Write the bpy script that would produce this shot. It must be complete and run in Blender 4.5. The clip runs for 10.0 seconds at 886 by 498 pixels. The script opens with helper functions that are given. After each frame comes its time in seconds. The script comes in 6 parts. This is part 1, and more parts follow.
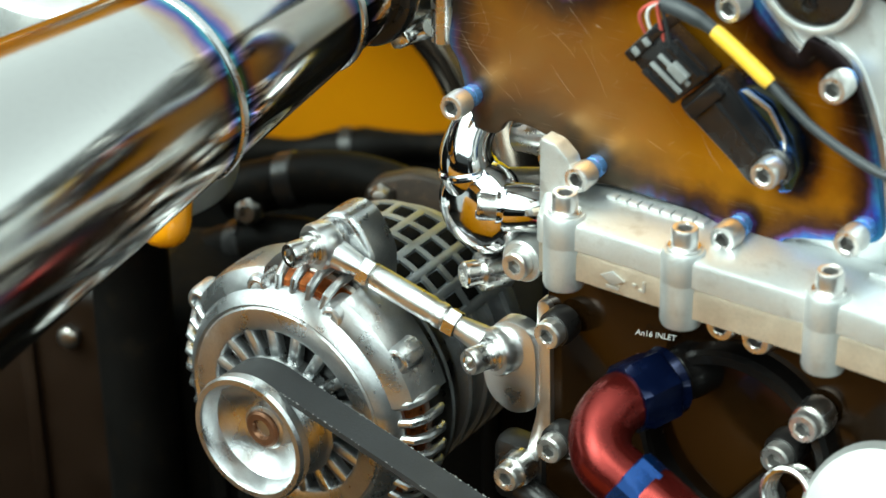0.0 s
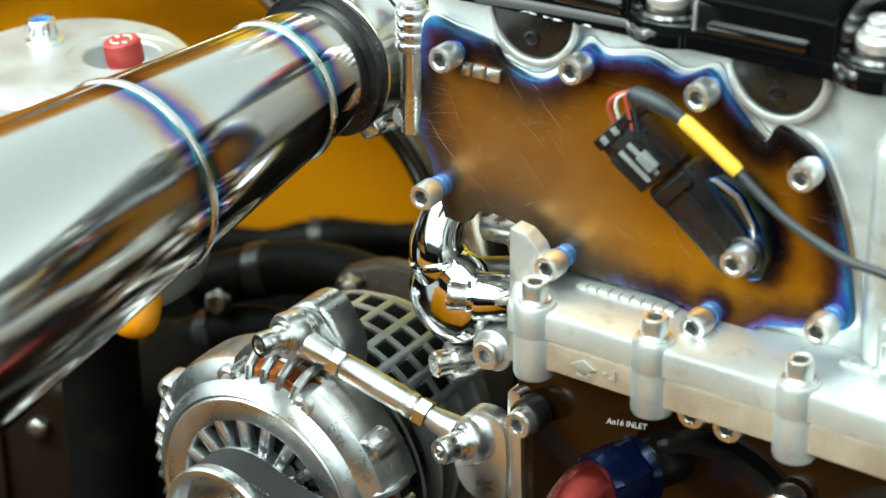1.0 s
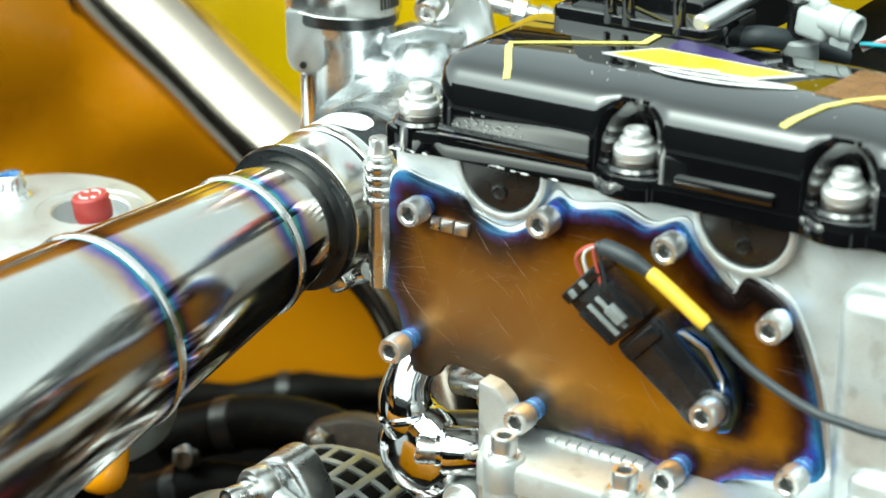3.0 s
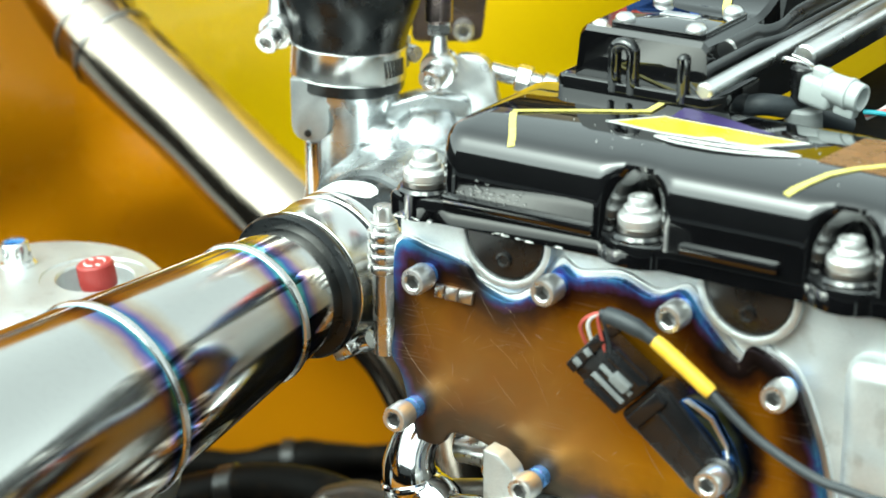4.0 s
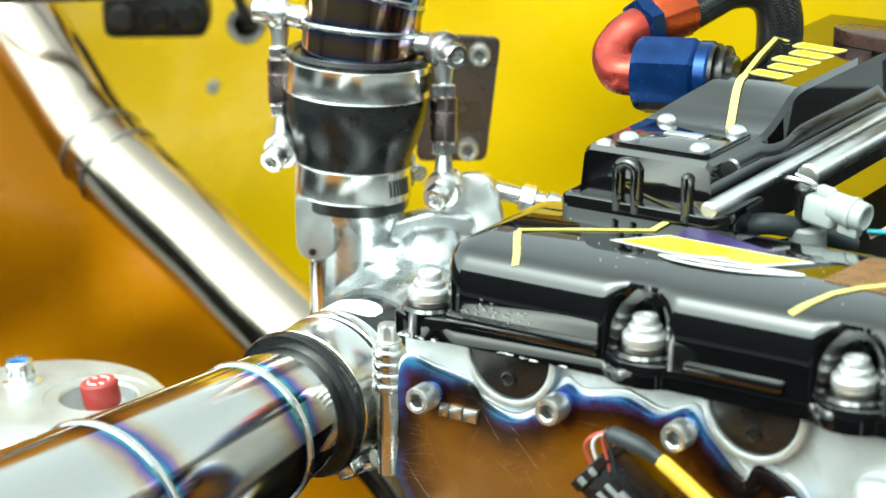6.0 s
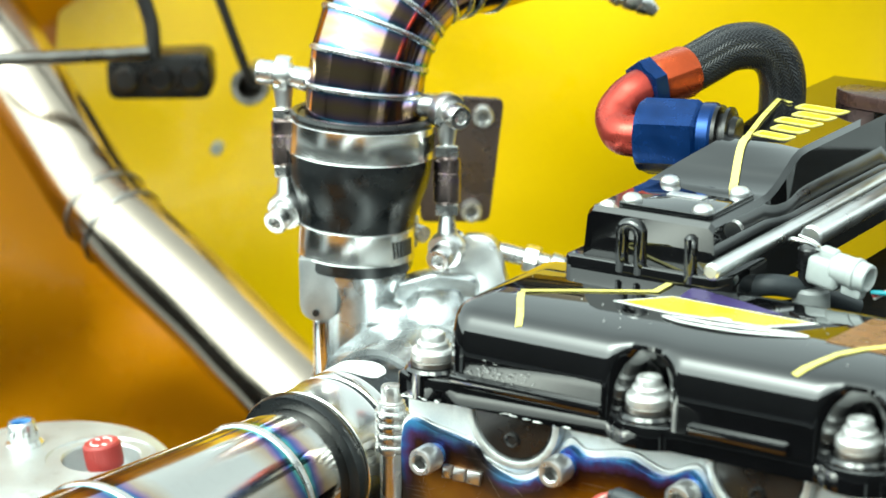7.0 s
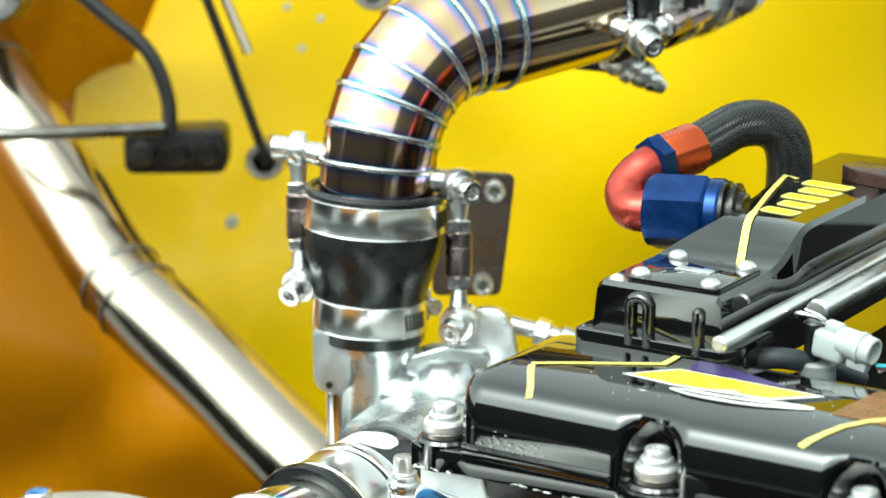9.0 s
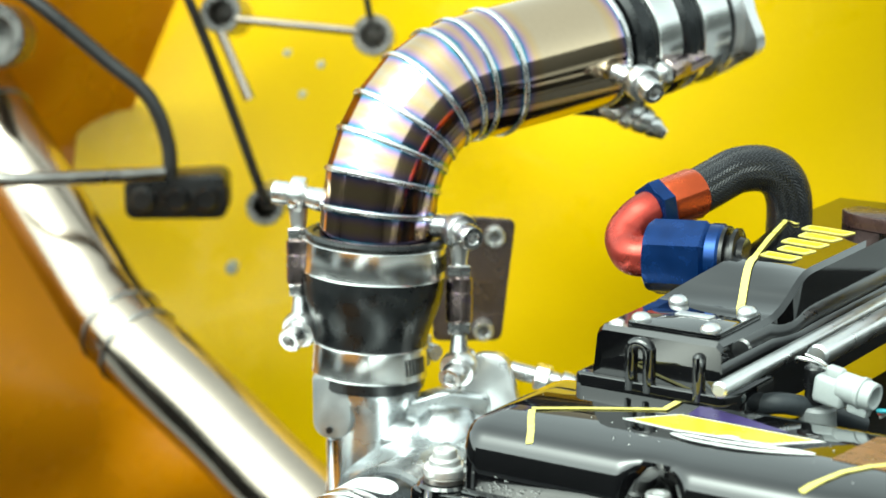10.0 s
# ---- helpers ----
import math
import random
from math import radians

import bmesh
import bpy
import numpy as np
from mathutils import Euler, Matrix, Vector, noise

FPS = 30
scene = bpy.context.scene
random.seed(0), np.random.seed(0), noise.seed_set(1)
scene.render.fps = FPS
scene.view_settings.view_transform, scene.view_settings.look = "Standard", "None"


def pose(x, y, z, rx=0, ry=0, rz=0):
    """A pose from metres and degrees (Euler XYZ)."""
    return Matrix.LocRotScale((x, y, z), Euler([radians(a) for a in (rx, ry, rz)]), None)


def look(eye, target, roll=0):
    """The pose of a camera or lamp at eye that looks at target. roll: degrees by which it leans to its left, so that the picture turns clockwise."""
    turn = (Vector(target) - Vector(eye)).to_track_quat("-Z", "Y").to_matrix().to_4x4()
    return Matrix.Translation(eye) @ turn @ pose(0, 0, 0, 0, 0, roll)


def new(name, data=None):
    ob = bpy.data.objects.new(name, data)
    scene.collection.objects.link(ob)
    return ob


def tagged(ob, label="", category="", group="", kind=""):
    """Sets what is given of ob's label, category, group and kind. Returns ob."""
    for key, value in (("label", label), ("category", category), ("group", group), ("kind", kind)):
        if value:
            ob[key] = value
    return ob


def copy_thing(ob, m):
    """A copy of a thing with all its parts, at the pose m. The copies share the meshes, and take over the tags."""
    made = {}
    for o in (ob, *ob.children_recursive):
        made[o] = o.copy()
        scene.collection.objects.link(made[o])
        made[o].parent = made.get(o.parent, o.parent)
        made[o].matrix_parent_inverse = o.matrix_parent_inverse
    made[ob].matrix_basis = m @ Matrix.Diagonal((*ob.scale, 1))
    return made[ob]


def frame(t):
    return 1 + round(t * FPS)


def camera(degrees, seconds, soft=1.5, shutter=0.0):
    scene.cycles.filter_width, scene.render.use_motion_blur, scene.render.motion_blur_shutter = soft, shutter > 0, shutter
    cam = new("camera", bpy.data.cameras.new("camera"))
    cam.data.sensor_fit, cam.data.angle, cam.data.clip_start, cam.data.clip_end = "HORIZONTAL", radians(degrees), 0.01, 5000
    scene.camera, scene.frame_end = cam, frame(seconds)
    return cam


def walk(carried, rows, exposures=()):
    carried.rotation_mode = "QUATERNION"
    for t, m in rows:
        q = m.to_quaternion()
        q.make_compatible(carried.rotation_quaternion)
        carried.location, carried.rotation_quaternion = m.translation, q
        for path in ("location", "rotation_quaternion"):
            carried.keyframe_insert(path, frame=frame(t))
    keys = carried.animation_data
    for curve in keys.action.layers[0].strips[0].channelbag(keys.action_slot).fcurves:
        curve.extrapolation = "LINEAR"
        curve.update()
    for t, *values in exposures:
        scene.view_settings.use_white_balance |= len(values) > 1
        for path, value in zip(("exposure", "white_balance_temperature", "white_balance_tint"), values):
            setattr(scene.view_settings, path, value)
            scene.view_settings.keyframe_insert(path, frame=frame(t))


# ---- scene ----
# seconds, downward pitch, yaw, roll, step back (metres)
EYE = Vector((0.6185, -0.8730, 1.2125))
PATH = [
    (0.0, 28.714, 35.107, -0.88, 0.0000),
    (0.5, 27.551, 34.525, -0.72, 0.0000),
    (1.0, 26.456, 34.218, -0.70, 0.0000),
    (1.5, 25.389, 33.842, -0.63, 0.0000),
    (2.0, 24.369, 33.554, -0.57, 0.0000),
    (2.5, 23.463, 33.357, -0.51, 0.0000),
    (4.0, 20.851, 33.400, -0.53, 0.0000),
    (4.5, 20.109, 33.444, -0.52, 0.0000),
    (5.0, 19.472, 33.466, -0.54, 0.0000),
    (6.5, 17.000, 33.500, -0.50, 0.0000),
    (7.0, 16.293, 33.564, -0.52, 0.0000),
    (7.5, 15.747, 33.766, -0.54, 0.0063),
    (8.0, 15.284, 33.845, -0.46, 0.0200),
    (8.5, 14.835, 33.874, -0.46, 0.0200),
    (9.0, 14.410, 33.865, -0.46, 0.0200),
    (9.5, 13.859, 33.871, -0.46, 0.0200),
    (10.0, 13.248, 33.861, -0.46, 0.0200),
]


def aim(pitch, yaw, roll, back):
    m = pose(EYE.x, EYE.y, EYE.z, 90 - pitch, 0, yaw) @ pose(0, 0, 0, 0, 0, roll)
    return m @ pose(0, 0, back)


cam = camera(22.18, 10.0)
cam.data.dof.use_dof = True
cam.data.dof.focus_distance = 1.2
cam.data.dof.aperture_fstop = 8.5
walk(cam, [(t, aim(p, y, r, b)) for t, p, y, r, b in PATH], [(0.0, 0.22, 6080, -13), (2.5, 0.24, 6080, -13), (6.0, 0.34, 6120, -13), (10.0, 0.22, 6200, -12)])

# ---- sky and light ----
world = bpy.data.worlds.new("overcast")
scene.world = world
world.use_nodes = True
wn, wl = world.node_tree.nodes, world.node_tree.links
sky = wn.new("ShaderNodeTexSky")
sky.sky_type = "NISHITA"
sky.sun_disc = False
sky.sun_elevation, sky.sun_rotation = radians(52), radians(200)
sky.air_density, sky.dust_density, sky.ozone_density = 1.0, 4.0, 1.0
cloud = wn.new("ShaderNodeHueSaturation")
cloud.inputs["Saturation"].default_value = 0.12
wl.new(sky.outputs[0], cloud.inputs["Color"])
wl.new(cloud.outputs[0], wn["Background"].inputs["Color"])
wn["Background"].inputs["Strength"].default_value = 0.41
lamp = bpy.data.lights.new("sun", "SUN")
lamp.energy, lamp.angle, lamp.color = 0.7, radians(18), (1.0, 0.96, 0.90)
sun = new("sun", lamp)
sun.matrix_basis = look((0.9, -1.6, 3.2), (0, 0, 0.6))

# ---- materials ----
def nodes_of(name):
    m = bpy.data.materials.new(name)
    m.use_nodes = True
    return m, m.node_tree.nodes, m.node_tree.links, m.node_tree.nodes["Principled BSDF"]


def noise_at(n, l, scale, detail=4.0, stretch=None, rough=0.6):
    tc = n.new("ShaderNodeTexCoord")
    tex = n.new("ShaderNodeTexNoise")
    tex.inputs["Scale"].default_value, tex.inputs["Detail"].default_value = scale, detail
    tex.inputs["Roughness"].default_value = rough
    if stretch:
        mp = n.new("ShaderNodeMapping")
        mp.inputs["Scale"].default_value = stretch
        l.new(tc.outputs["Object"], mp.inputs["Vector"])
        l.new(mp.outputs[0], tex.inputs["Vector"])
    else:
        l.new(tc.outputs["Object"], tex.inputs["Vector"])
    return tex.outputs["Fac"]


def ramp(n, l, fac, stops, mode="LINEAR"):
    r = n.new("ShaderNodeValToRGB")
    r.color_ramp.interpolation = mode
    els = r.color_ramp.elements
    while len(els) < len(stops):
        els.new(0.5)
    for e, (p, c) in zip(els, stops):
        e.position, e.color = p, (c, c, c, 1) if isinstance(c, (int, float)) else (*c, 1)
    l.new(fac, r.inputs[0])
    return r.outputs[0]


def mix(n, l, a, b, fac, mode="MIX"):
    m = n.new("ShaderNodeMix")
    m.data_type, m.blend_type = "RGBA", mode
    for sock, v in ((m.inputs[6], a), (m.inputs[7], b), (m.inputs[0], fac)):
        if hasattr(v, "links"):
            l.new(v, sock)
        elif isinstance(v, tuple):
            sock.default_value = (*v, 1)
        else:
            sock.default_value = v
    return m.outputs[2]


def math_node(n, l, op, a, b=0.0):
    m = n.new("ShaderNodeMath")
    m.operation = op
    for sock, v in ((m.inputs[0], a), (m.inputs[1], b)):
        if hasattr(v, "links"):
            l.new(v, sock)
        else:
            sock.default_value = v
    return m.outputs[0]


def bump_to(n, l, bsdf, height, strength, dist=0.0005):
    b = n.new("ShaderNodeBump")
    b.inputs["Strength"].default_value, b.inputs["Distance"].default_value = strength, dist
    l.new(height, b.inputs["Height"])
    l.new(b.outputs[0], bsdf.inputs["Normal"])


def surface(name, colour, rough=0.4, metal=0.0, vary=0.25, big=25.0, fine=900.0, bump=0.1, coat=0.0, dirt=None, stretch=None, spread=0.12, shine=0.5):
    """A plain surface with stains at one scale, grain at another, and uneven gloss."""
    m, n, l, b = nodes_of(name)
    dark = tuple(c * (1 - vary) for c in colour)
    lite = tuple(min(1.0, c * (1 + vary * 0.5)) for c in colour)
    stain = noise_at(n, l, big, 5)
    grain = noise_at(n, l, fine, 3, stretch)
    col = mix(n, l, dark, lite, ramp(n, l, stain, [(0.3, 0.0), (0.7, 1.0)]))
    col = mix(n, l, col, dark, math_node(n, l, "MULTIPLY", ramp(n, l, grain, [(0.45, 0.0), (0.75, 1.0)]), 0.6))
    if dirt:
        spots = ramp(n, l, noise_at(n, l, big * 2.7, 8), [(0.56, 0.0), (0.70, 1.0)])
        col = mix(n, l, col, dirt, math_node(n, l, "MULTIPLY", spots, 0.7))
    l.new(col, b.inputs["Base Color"])
    gloss = ramp(n, l, stain, [(0.25, max(0.02, rough - spread)), (0.75, min(1.0, rough + spread))])
    l.new(gloss, b.inputs["Roughness"])
    b.inputs["Metallic"].default_value = metal
    b.inputs["Coat Weight"].default_value = coat
    b.inputs["Specular IOR Level"].default_value = shine
    b.inputs["Coat Roughness"].default_value = 0.05
    if bump:
        bump_to(n, l, b, grain, bump)
    return m


def tinted_tube(name, straw, rough=0.1, reach=0.03):
    """Polished titanium tube, heat-tinted on both sides of each weld."""
    m, n, l, b = nodes_of(name)
    at = n.new("ShaderNodeAttribute")
    at.attribute_name = "tint"
    wob = noise_at(n, l, 35, 3)
    d = math_node(n, l, "ADD", math_node(n, l, "DIVIDE", at.outputs["Fac"], reach), math_node(n, l, "MULTIPLY", math_node(n, l, "SUBTRACT", wob, 0.5), 0.5))
    col = ramp(n, l, d, straw)
    grain = noise_at(n, l, 300, 4)
    col = mix(n, l, col, (0.16, 0.13, 0.12), math_node(n, l, "MULTIPLY", ramp(n, l, grain, [(0.5, 0.0), (0.9, 1.0)]), 0.07))
    l.new(col, b.inputs["Base Color"])
    b.inputs["Metallic"].default_value = 1.0
    l.new(ramp(n, l, noise_at(n, l, 18, 6), [(0.3, rough * 0.6), (0.7, rough * 1.6)]), b.inputs["Roughness"])
    bump_to(n, l, b, noise_at(n, l, 26, 2), 0.003, 0.002)
    return m


def tinted_plate(name):
    """Machined titanium sheet, brown in the middle and blue at the edge, with fine scratches."""
    m, n, l, b = nodes_of(name)
    at = n.new("ShaderNodeAttribute")
    at.attribute_name = "tint"
    wob = math_node(n, l, "MULTIPLY", math_node(n, l, "SUBTRACT", noise_at(n, l, 45, 4), 0.5), 0.5)
    d = math_node(n, l, "ADD", math_node(n, l, "DIVIDE", at.outputs["Fac"], 0.030), wob)
    col = ramp(n, l, d, [(0.0, (0.05, 0.17, 0.34)), (0.07, (0.045, 0.080, 0.27)), (0.14, (0.075, 0.032, 0.11)), (0.22, (0.035, 0.013, 0.010)), (0.36, (0.090, 0.032, 0.004)),
                         (0.60, (0.25, 0.098, 0.002)), (1.0, (0.38, 0.160, 0.003))])
    cool = ramp(n, l, noise_at(n, l, 17, 1), [(0.44, 0.0), (0.53, 1.0)])
    rim = ramp(n, l, d, [(0.0, (0.020, 0.014, 0.016)), (0.18, (0.008, 0.005, 0.004)), (0.36, (0.060, 0.019, 0.003)), (0.60, (0.25, 0.098, 0.002)), (1.0, (0.38, 0.158, 0.003))])
    col = mix(n, l, rim, col, cool)
    # greyer round patch at the left
    tc = n.new("ShaderNodeTexCoord")
    dist = n.new("ShaderNodeVectorMath")
    dist.operation = "DISTANCE"
    dist.inputs[1].default_value = (-0.062, 0.0, 0.036)
    l.new(tc.outputs["Object"], dist.inputs[0])
    patch = ramp(n, l, dist.outputs["Value"], [(0.0, 1.0), (0.085, 0.0)])
    col = mix(n, l, col, (0.29, 0.22, 0.145), math_node(n, l, "MULTIPLY", patch, 0.55))
    marks = None
    for turn, seed in ((20, 1.0), (-48, 4.0), (75, 9.0), (-15, 13.0)):
        mp = n.new("ShaderNodeMapping")
        mp.inputs["Rotation"].default_value = (0, radians(turn), 0)
        mp.inputs["Location"].default_value = (seed, seed, seed)
        mp.inputs["Scale"].default_value = (26, 26, 900)
        l.new(tc.outputs["Object"], mp.inputs["Vector"])
        tex = n.new("ShaderNodeTexNoise")
        tex.inputs["Scale"].default_value, tex.inputs["Detail"].default_value = 1.0, 2.0
        l.new(mp.outputs[0], tex.inputs["Vector"])
        s = ramp(n, l, tex.outputs["Fac"], [(0.665, 0.0), (0.70, 1.0)])
        marks = s if marks is None else math_node(n, l, "MAXIMUM", marks, s)
    marks = math_node(n, l, "MULTIPLY", marks, ramp(n, l, noise_at(n, l, 34, 3), [(0.50, 0.0), (0.66, 0.22)]))
    col = mix(n, l, col, (0.55, 0.45, 0.36), marks)
    l.new(col, b.inputs["Base Color"])
    b.inputs["Metallic"].default_value = 0.85
    b.inputs["Specular IOR Level"].default_value = 0.3
    l.new(ramp(n, l, noise_at(n, l, 60, 5), [(0.3, 0.34), (0.7, 0.48)]), b.inputs["Roughness"])
    bump_to(n, l, b, noise_at(n, l, 500, 3), 0.06)
    return m


def braided(name):
    """Woven nylon hose cover: two crossing strands round the hose."""
    m, n, l, b = nodes_of(name)
    uv = n.new("ShaderNodeAttribute")
    uv.attribute_name = "along"
    rd = n.new("ShaderNodeAttribute")
    rd.attribute_name = "round"
    zig = math_node(n, l, "MULTIPLY", math_node(n, l, "PINGPONG", rd.outputs["Fac"], 0.20), 46.0)
    h = math_node(n, l, "SINE", math_node(n, l, "ADD", math_node(n, l, "MULTIPLY", uv.outputs["Fac"], 2400.0), zig))
    tone = ramp(n, l, h, [(0.0, (0.002, 0.002, 0.003)), (0.6, (0.006, 0.006, 0.008)), (1.0, (0.034, 0.035, 0.039))])
    fuzz = noise_at(n, l, 700, 3)
    l.new(mix(n, l, tone, (0.03, 0.03, 0.03), math_node(n, l, "MULTIPLY", ramp(n, l, fuzz, [(0.6, 0.0), (0.8, 1.0)]), 0.3)), b.inputs["Base Color"])
    b.inputs["Roughness"].default_value = 0.26
    bump_to(n, l, b, h, 0.6, 0.0004)
    return m


TI = [(0.0, (0.45, 0.42, 0.40)), (0.10, (0.12, 0.42, 0.42)), (0.24, (0.08, 0.13, 0.38)), (0.38, (0.30, 0.20, 0.36)), (0.55, (0.52, 0.41, 0.31)), (0.80, (0.60, 0.55, 0.48)), (1.0, (0.60, 0.585, 0.56))]
TI_ELBOW = [(0.0, (0.62, 0.60, 0.58)), (0.06, (0.10, 0.36, 0.38)), (0.16, (0.15, 0.27, 0.46)), (0.28, (0.40, 0.28, 0.47)), (0.42, (0.56, 0.38, 0.33)), (0.62, (0.62, 0.44, 0.24)), (1.0, (0.60, 0.47, 0.32))]
yellow = surface("yellow_paint", (0.78, 0.505, 0.003), 0.30, 0.0, 0.05, 6, 500, 0.03, 0.15, shine=0.3)
# the body yellow turned orange, standing in for shade and bounced light
shaded_yellow = surface("shaded_yellow_paint", (0.76, 0.295, 0.003), 0.30, 0.0, 0.06, 6, 500, 0.03, 0.2)
gloss_black = surface("gloss_black_powder_coat", (0.003, 0.003, 0.0035), 0.022, 0.0, 0.3, 40, 120, 0.03, 0.5, spread=0.012, shine=0.8)
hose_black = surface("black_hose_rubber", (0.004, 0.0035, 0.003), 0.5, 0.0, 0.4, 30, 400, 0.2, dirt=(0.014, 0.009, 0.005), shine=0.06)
satin_black = surface("satin_black_metal", (0.012, 0.011, 0.011), 0.32, 0.0, 0.4, 40, 500, 0.15)
black_anodised = surface("black_anodised", (0.010, 0.009, 0.009), 0.22, 0.35, 0.4, 30, 700, 0.08)
rubber = surface("black_silicone_rubber", (0.007, 0.008, 0.009), 0.30, 0.0, 0.4, 60, 300, 0.06, dirt=(0.022, 0.022, 0.024))
belt_rubber = surface("belt_rubber", (0.032, 0.032, 0.034), 0.6, 0.0, 0.3, 80, 800, 0.4)
# dirty black lowered to near-black, so its colour carries the deep bay's shade
grime_shade = surface("grimy_shade_black", (0.003, 0.0027, 0.0024), 0.7, 0.0, 0.5, 20, 200, 0.3, dirt=(0.010, 0.007, 0.004), shine=0.08)
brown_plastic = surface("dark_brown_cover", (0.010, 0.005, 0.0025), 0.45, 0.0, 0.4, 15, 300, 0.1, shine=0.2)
cast = surface("cast_aluminium", (0.65, 0.67, 0.67), 0.42, 0.75, 0.14, 22, 800, 0.45, dirt=(0.42, 0.41, 0.39))
polished_cast = surface("polished_casting", (0.62, 0.64, 0.65), 0.27, 0.9, 0.16, 26, 600, 0.12, dirt=(0.44, 0.445, 0.45))
cast_grey = surface("machined_casting_grey", (0.50, 0.515, 0.52), 0.40, 0.8, 0.16, 60, 700, 0.2)
sleeve_grey = surface("grey_worn_silicone", (0.022, 0.025, 0.028), 0.22, 0.0, 0.4, 60, 300, 0.06, dirt=(0.06, 0.062, 0.065))
bright = surface("machined_aluminium", (0.80, 0.80, 0.80), 0.33, 1.0, 0.12, 40, 500, 0.08, stretch=(1, 1, 6))
satin_aluminium = surface("satin_aluminium", (0.80, 0.80, 0.79), 0.45, 0.8, 0.10, 60, 700, 0.10)
grille_metal = surface("rear_casting_grey", (0.40, 0.42, 0.44), 0.40, 0.85, 0.25, 35, 600, 0.25, dirt=(0.22, 0.21, 0.20))
alt_metal = surface("alternator_casting", (0.64, 0.65, 0.66), 0.30, 0.95, 0.2, 35, 600, 0.25)
scratch_metal = surface("scratched_bare_metal", (0.44, 0.34, 0.24), 0.45, 0.6, 0.5, 60, 900, 0.0)
chrome = surface("chrome", (0.84, 0.84, 0.85), 0.09, 1.0, 0.08, 30, 400, 0.03, spread=0.03)
steel = surface("bright_steel", (0.74, 0.73, 0.72), 0.27, 1.0, 0.12, 80, 900, 0.08, spread=0.08)
mirror_steel = surface("mirror_steel_band", (0.82, 0.815, 0.80), 0.23, 1.0, 0.05, 60, 700, 0.0, spread=0.03)
dull_steel = surface("dull_steel", (0.34, 0.32, 0.30), 0.32, 1.0, 0.3, 70, 700, 0.15)
blue_ti = surface("blued_titanium", (0.16, 0.36, 0.80), 0.28, 0.6, 0.35, 90, 600, 0.08, dirt=(0.30, 0.14, 0.36))
socket_shade_steel = surface("shaded_socket_steel", (0.36, 0.35, 0.34), 0.4, 0.9, 0.3, 120, 900, 0.08)
ti_bolt = surface("titanium_bolt", (0.78, 0.765, 0.75), 0.33, 0.92, 0.12, 120, 900, 0.08)
blue_ano = surface("blue_anodised", (0.006, 0.034, 0.15), 0.24, 0.65, 0.3, 60, 700, 0.06)
dark_blue_ti = surface("dark_blued_titanium", (0.07, 0.17, 0.46), 0.20, 1.0, 0.4, 50, 600, 0.06)
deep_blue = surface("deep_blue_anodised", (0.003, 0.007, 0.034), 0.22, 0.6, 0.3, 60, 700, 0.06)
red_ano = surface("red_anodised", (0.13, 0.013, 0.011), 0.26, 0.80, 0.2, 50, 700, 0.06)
red_bright = surface("bright_red_anodised", (0.42, 0.055, 0.040), 0.30, 0.75, 0.2, 50, 700, 0.06)
orange_ano = surface("orange_red_anodised", (0.52, 0.085, 0.025), 0.26, 0.75, 0.2, 50, 700, 0.06)
copper = surface("copper_winding", (0.55, 0.17, 0.05), 0.35, 1.0, 0.4, 300, 800, 0.5)
brown_hub = surface("oxidised_hub", (0.22, 0.11, 0.06), 0.4, 0.7, 0.3, 90, 600, 0.2)
white_plastic = surface("white_plastic", (0.40, 0.425, 0.42), 0.4, 0.0, 0.08, 60, 500, 0.08)
grey_plastic = surface("grey_plastic", (0.20, 0.21, 0.21), 0.45, 0.0, 0.2, 60, 500, 0.1)
black_plastic = surface("black_plastic", (0.009, 0.009, 0.010), 0.24, 0.0, 0.3, 60, 600, 0.15)
yellow_tape = surface("yellow_tape", (0.80, 0.48, 0.04), 0.45, 0.0, 0.15, 90, 500, 0.2)
residue_grey = surface("dried_residue", (0.34, 0.34, 0.33), 0.7, 0.0, 0.3, 300, 900, 0.1)
line_yellow = surface("yellow_vinyl", (0.72, 0.62, 0.16), 0.3, 0.0, 0.08, 60, 500, 0.02)
decal_yellow = surface("decal_yellow", (0.75, 0.55, 0.03), 0.25, 0.0, 0.12, 60, 500, 0.02)
decal_white = surface("decal_white", (0.80, 0.80, 0.78), 0.25, 0.0, 0.06, 60, 500, 0.02)
decal_purple = surface("decal_purple", (0.045, 0.030, 0.12), 0.3, 0.0, 0.15, 60, 500, 0.02)
cap_red = surface("red_plastic_cap", (0.36, 0.045, 0.040), 0.42, 0.0, 0.12, 90, 500, 0.05)
insert_blue = surface("blue_nylon", (0.05, 0.17, 0.42), 0.4, 0.0, 0.15, 90, 500, 0.05)
red_wire = surface("red_wire", (0.50, 0.09, 0.07), 0.45, 0.0, 0.15, 90, 500, 0.05)
white_wire = surface("white_wire", (0.75, 0.74, 0.72), 0.45, 0.0, 0.1, 90, 500, 0.05)
teal_wire = surface("teal_wire", (0.03, 0.28, 0.34), 0.45, 0.0, 0.15, 90, 500, 0.05)
grey_sleeve = surface("grey_cable_sleeve", (0.030, 0.035, 0.040), 0.5, 0.0, 0.3, 90, 500, 0.4)
reflection_wall = surface("dark_reflection_wall", (0.07, 0.07, 0.068), 0.8, 0.0, 0.25, 2, 60, 0.3)
yard_concrete = surface("yard_concrete", (0.20, 0.205, 0.21), 0.8, 0.0, 0.3, 3, 250, 0.4)
tube_steel = surface("brushed_tube", (0.46, 0.39, 0.32), 0.16, 1.0, 0.10, 10, 300, 0.02, spread=0.03)
pipe_ti = tinted_tube("polished_titanium_pipe", TI, 0.105, 0.026)
elbow_ti = tinted_tube("heat_tinted_titanium", TI_ELBOW, 0.09, 0.015)
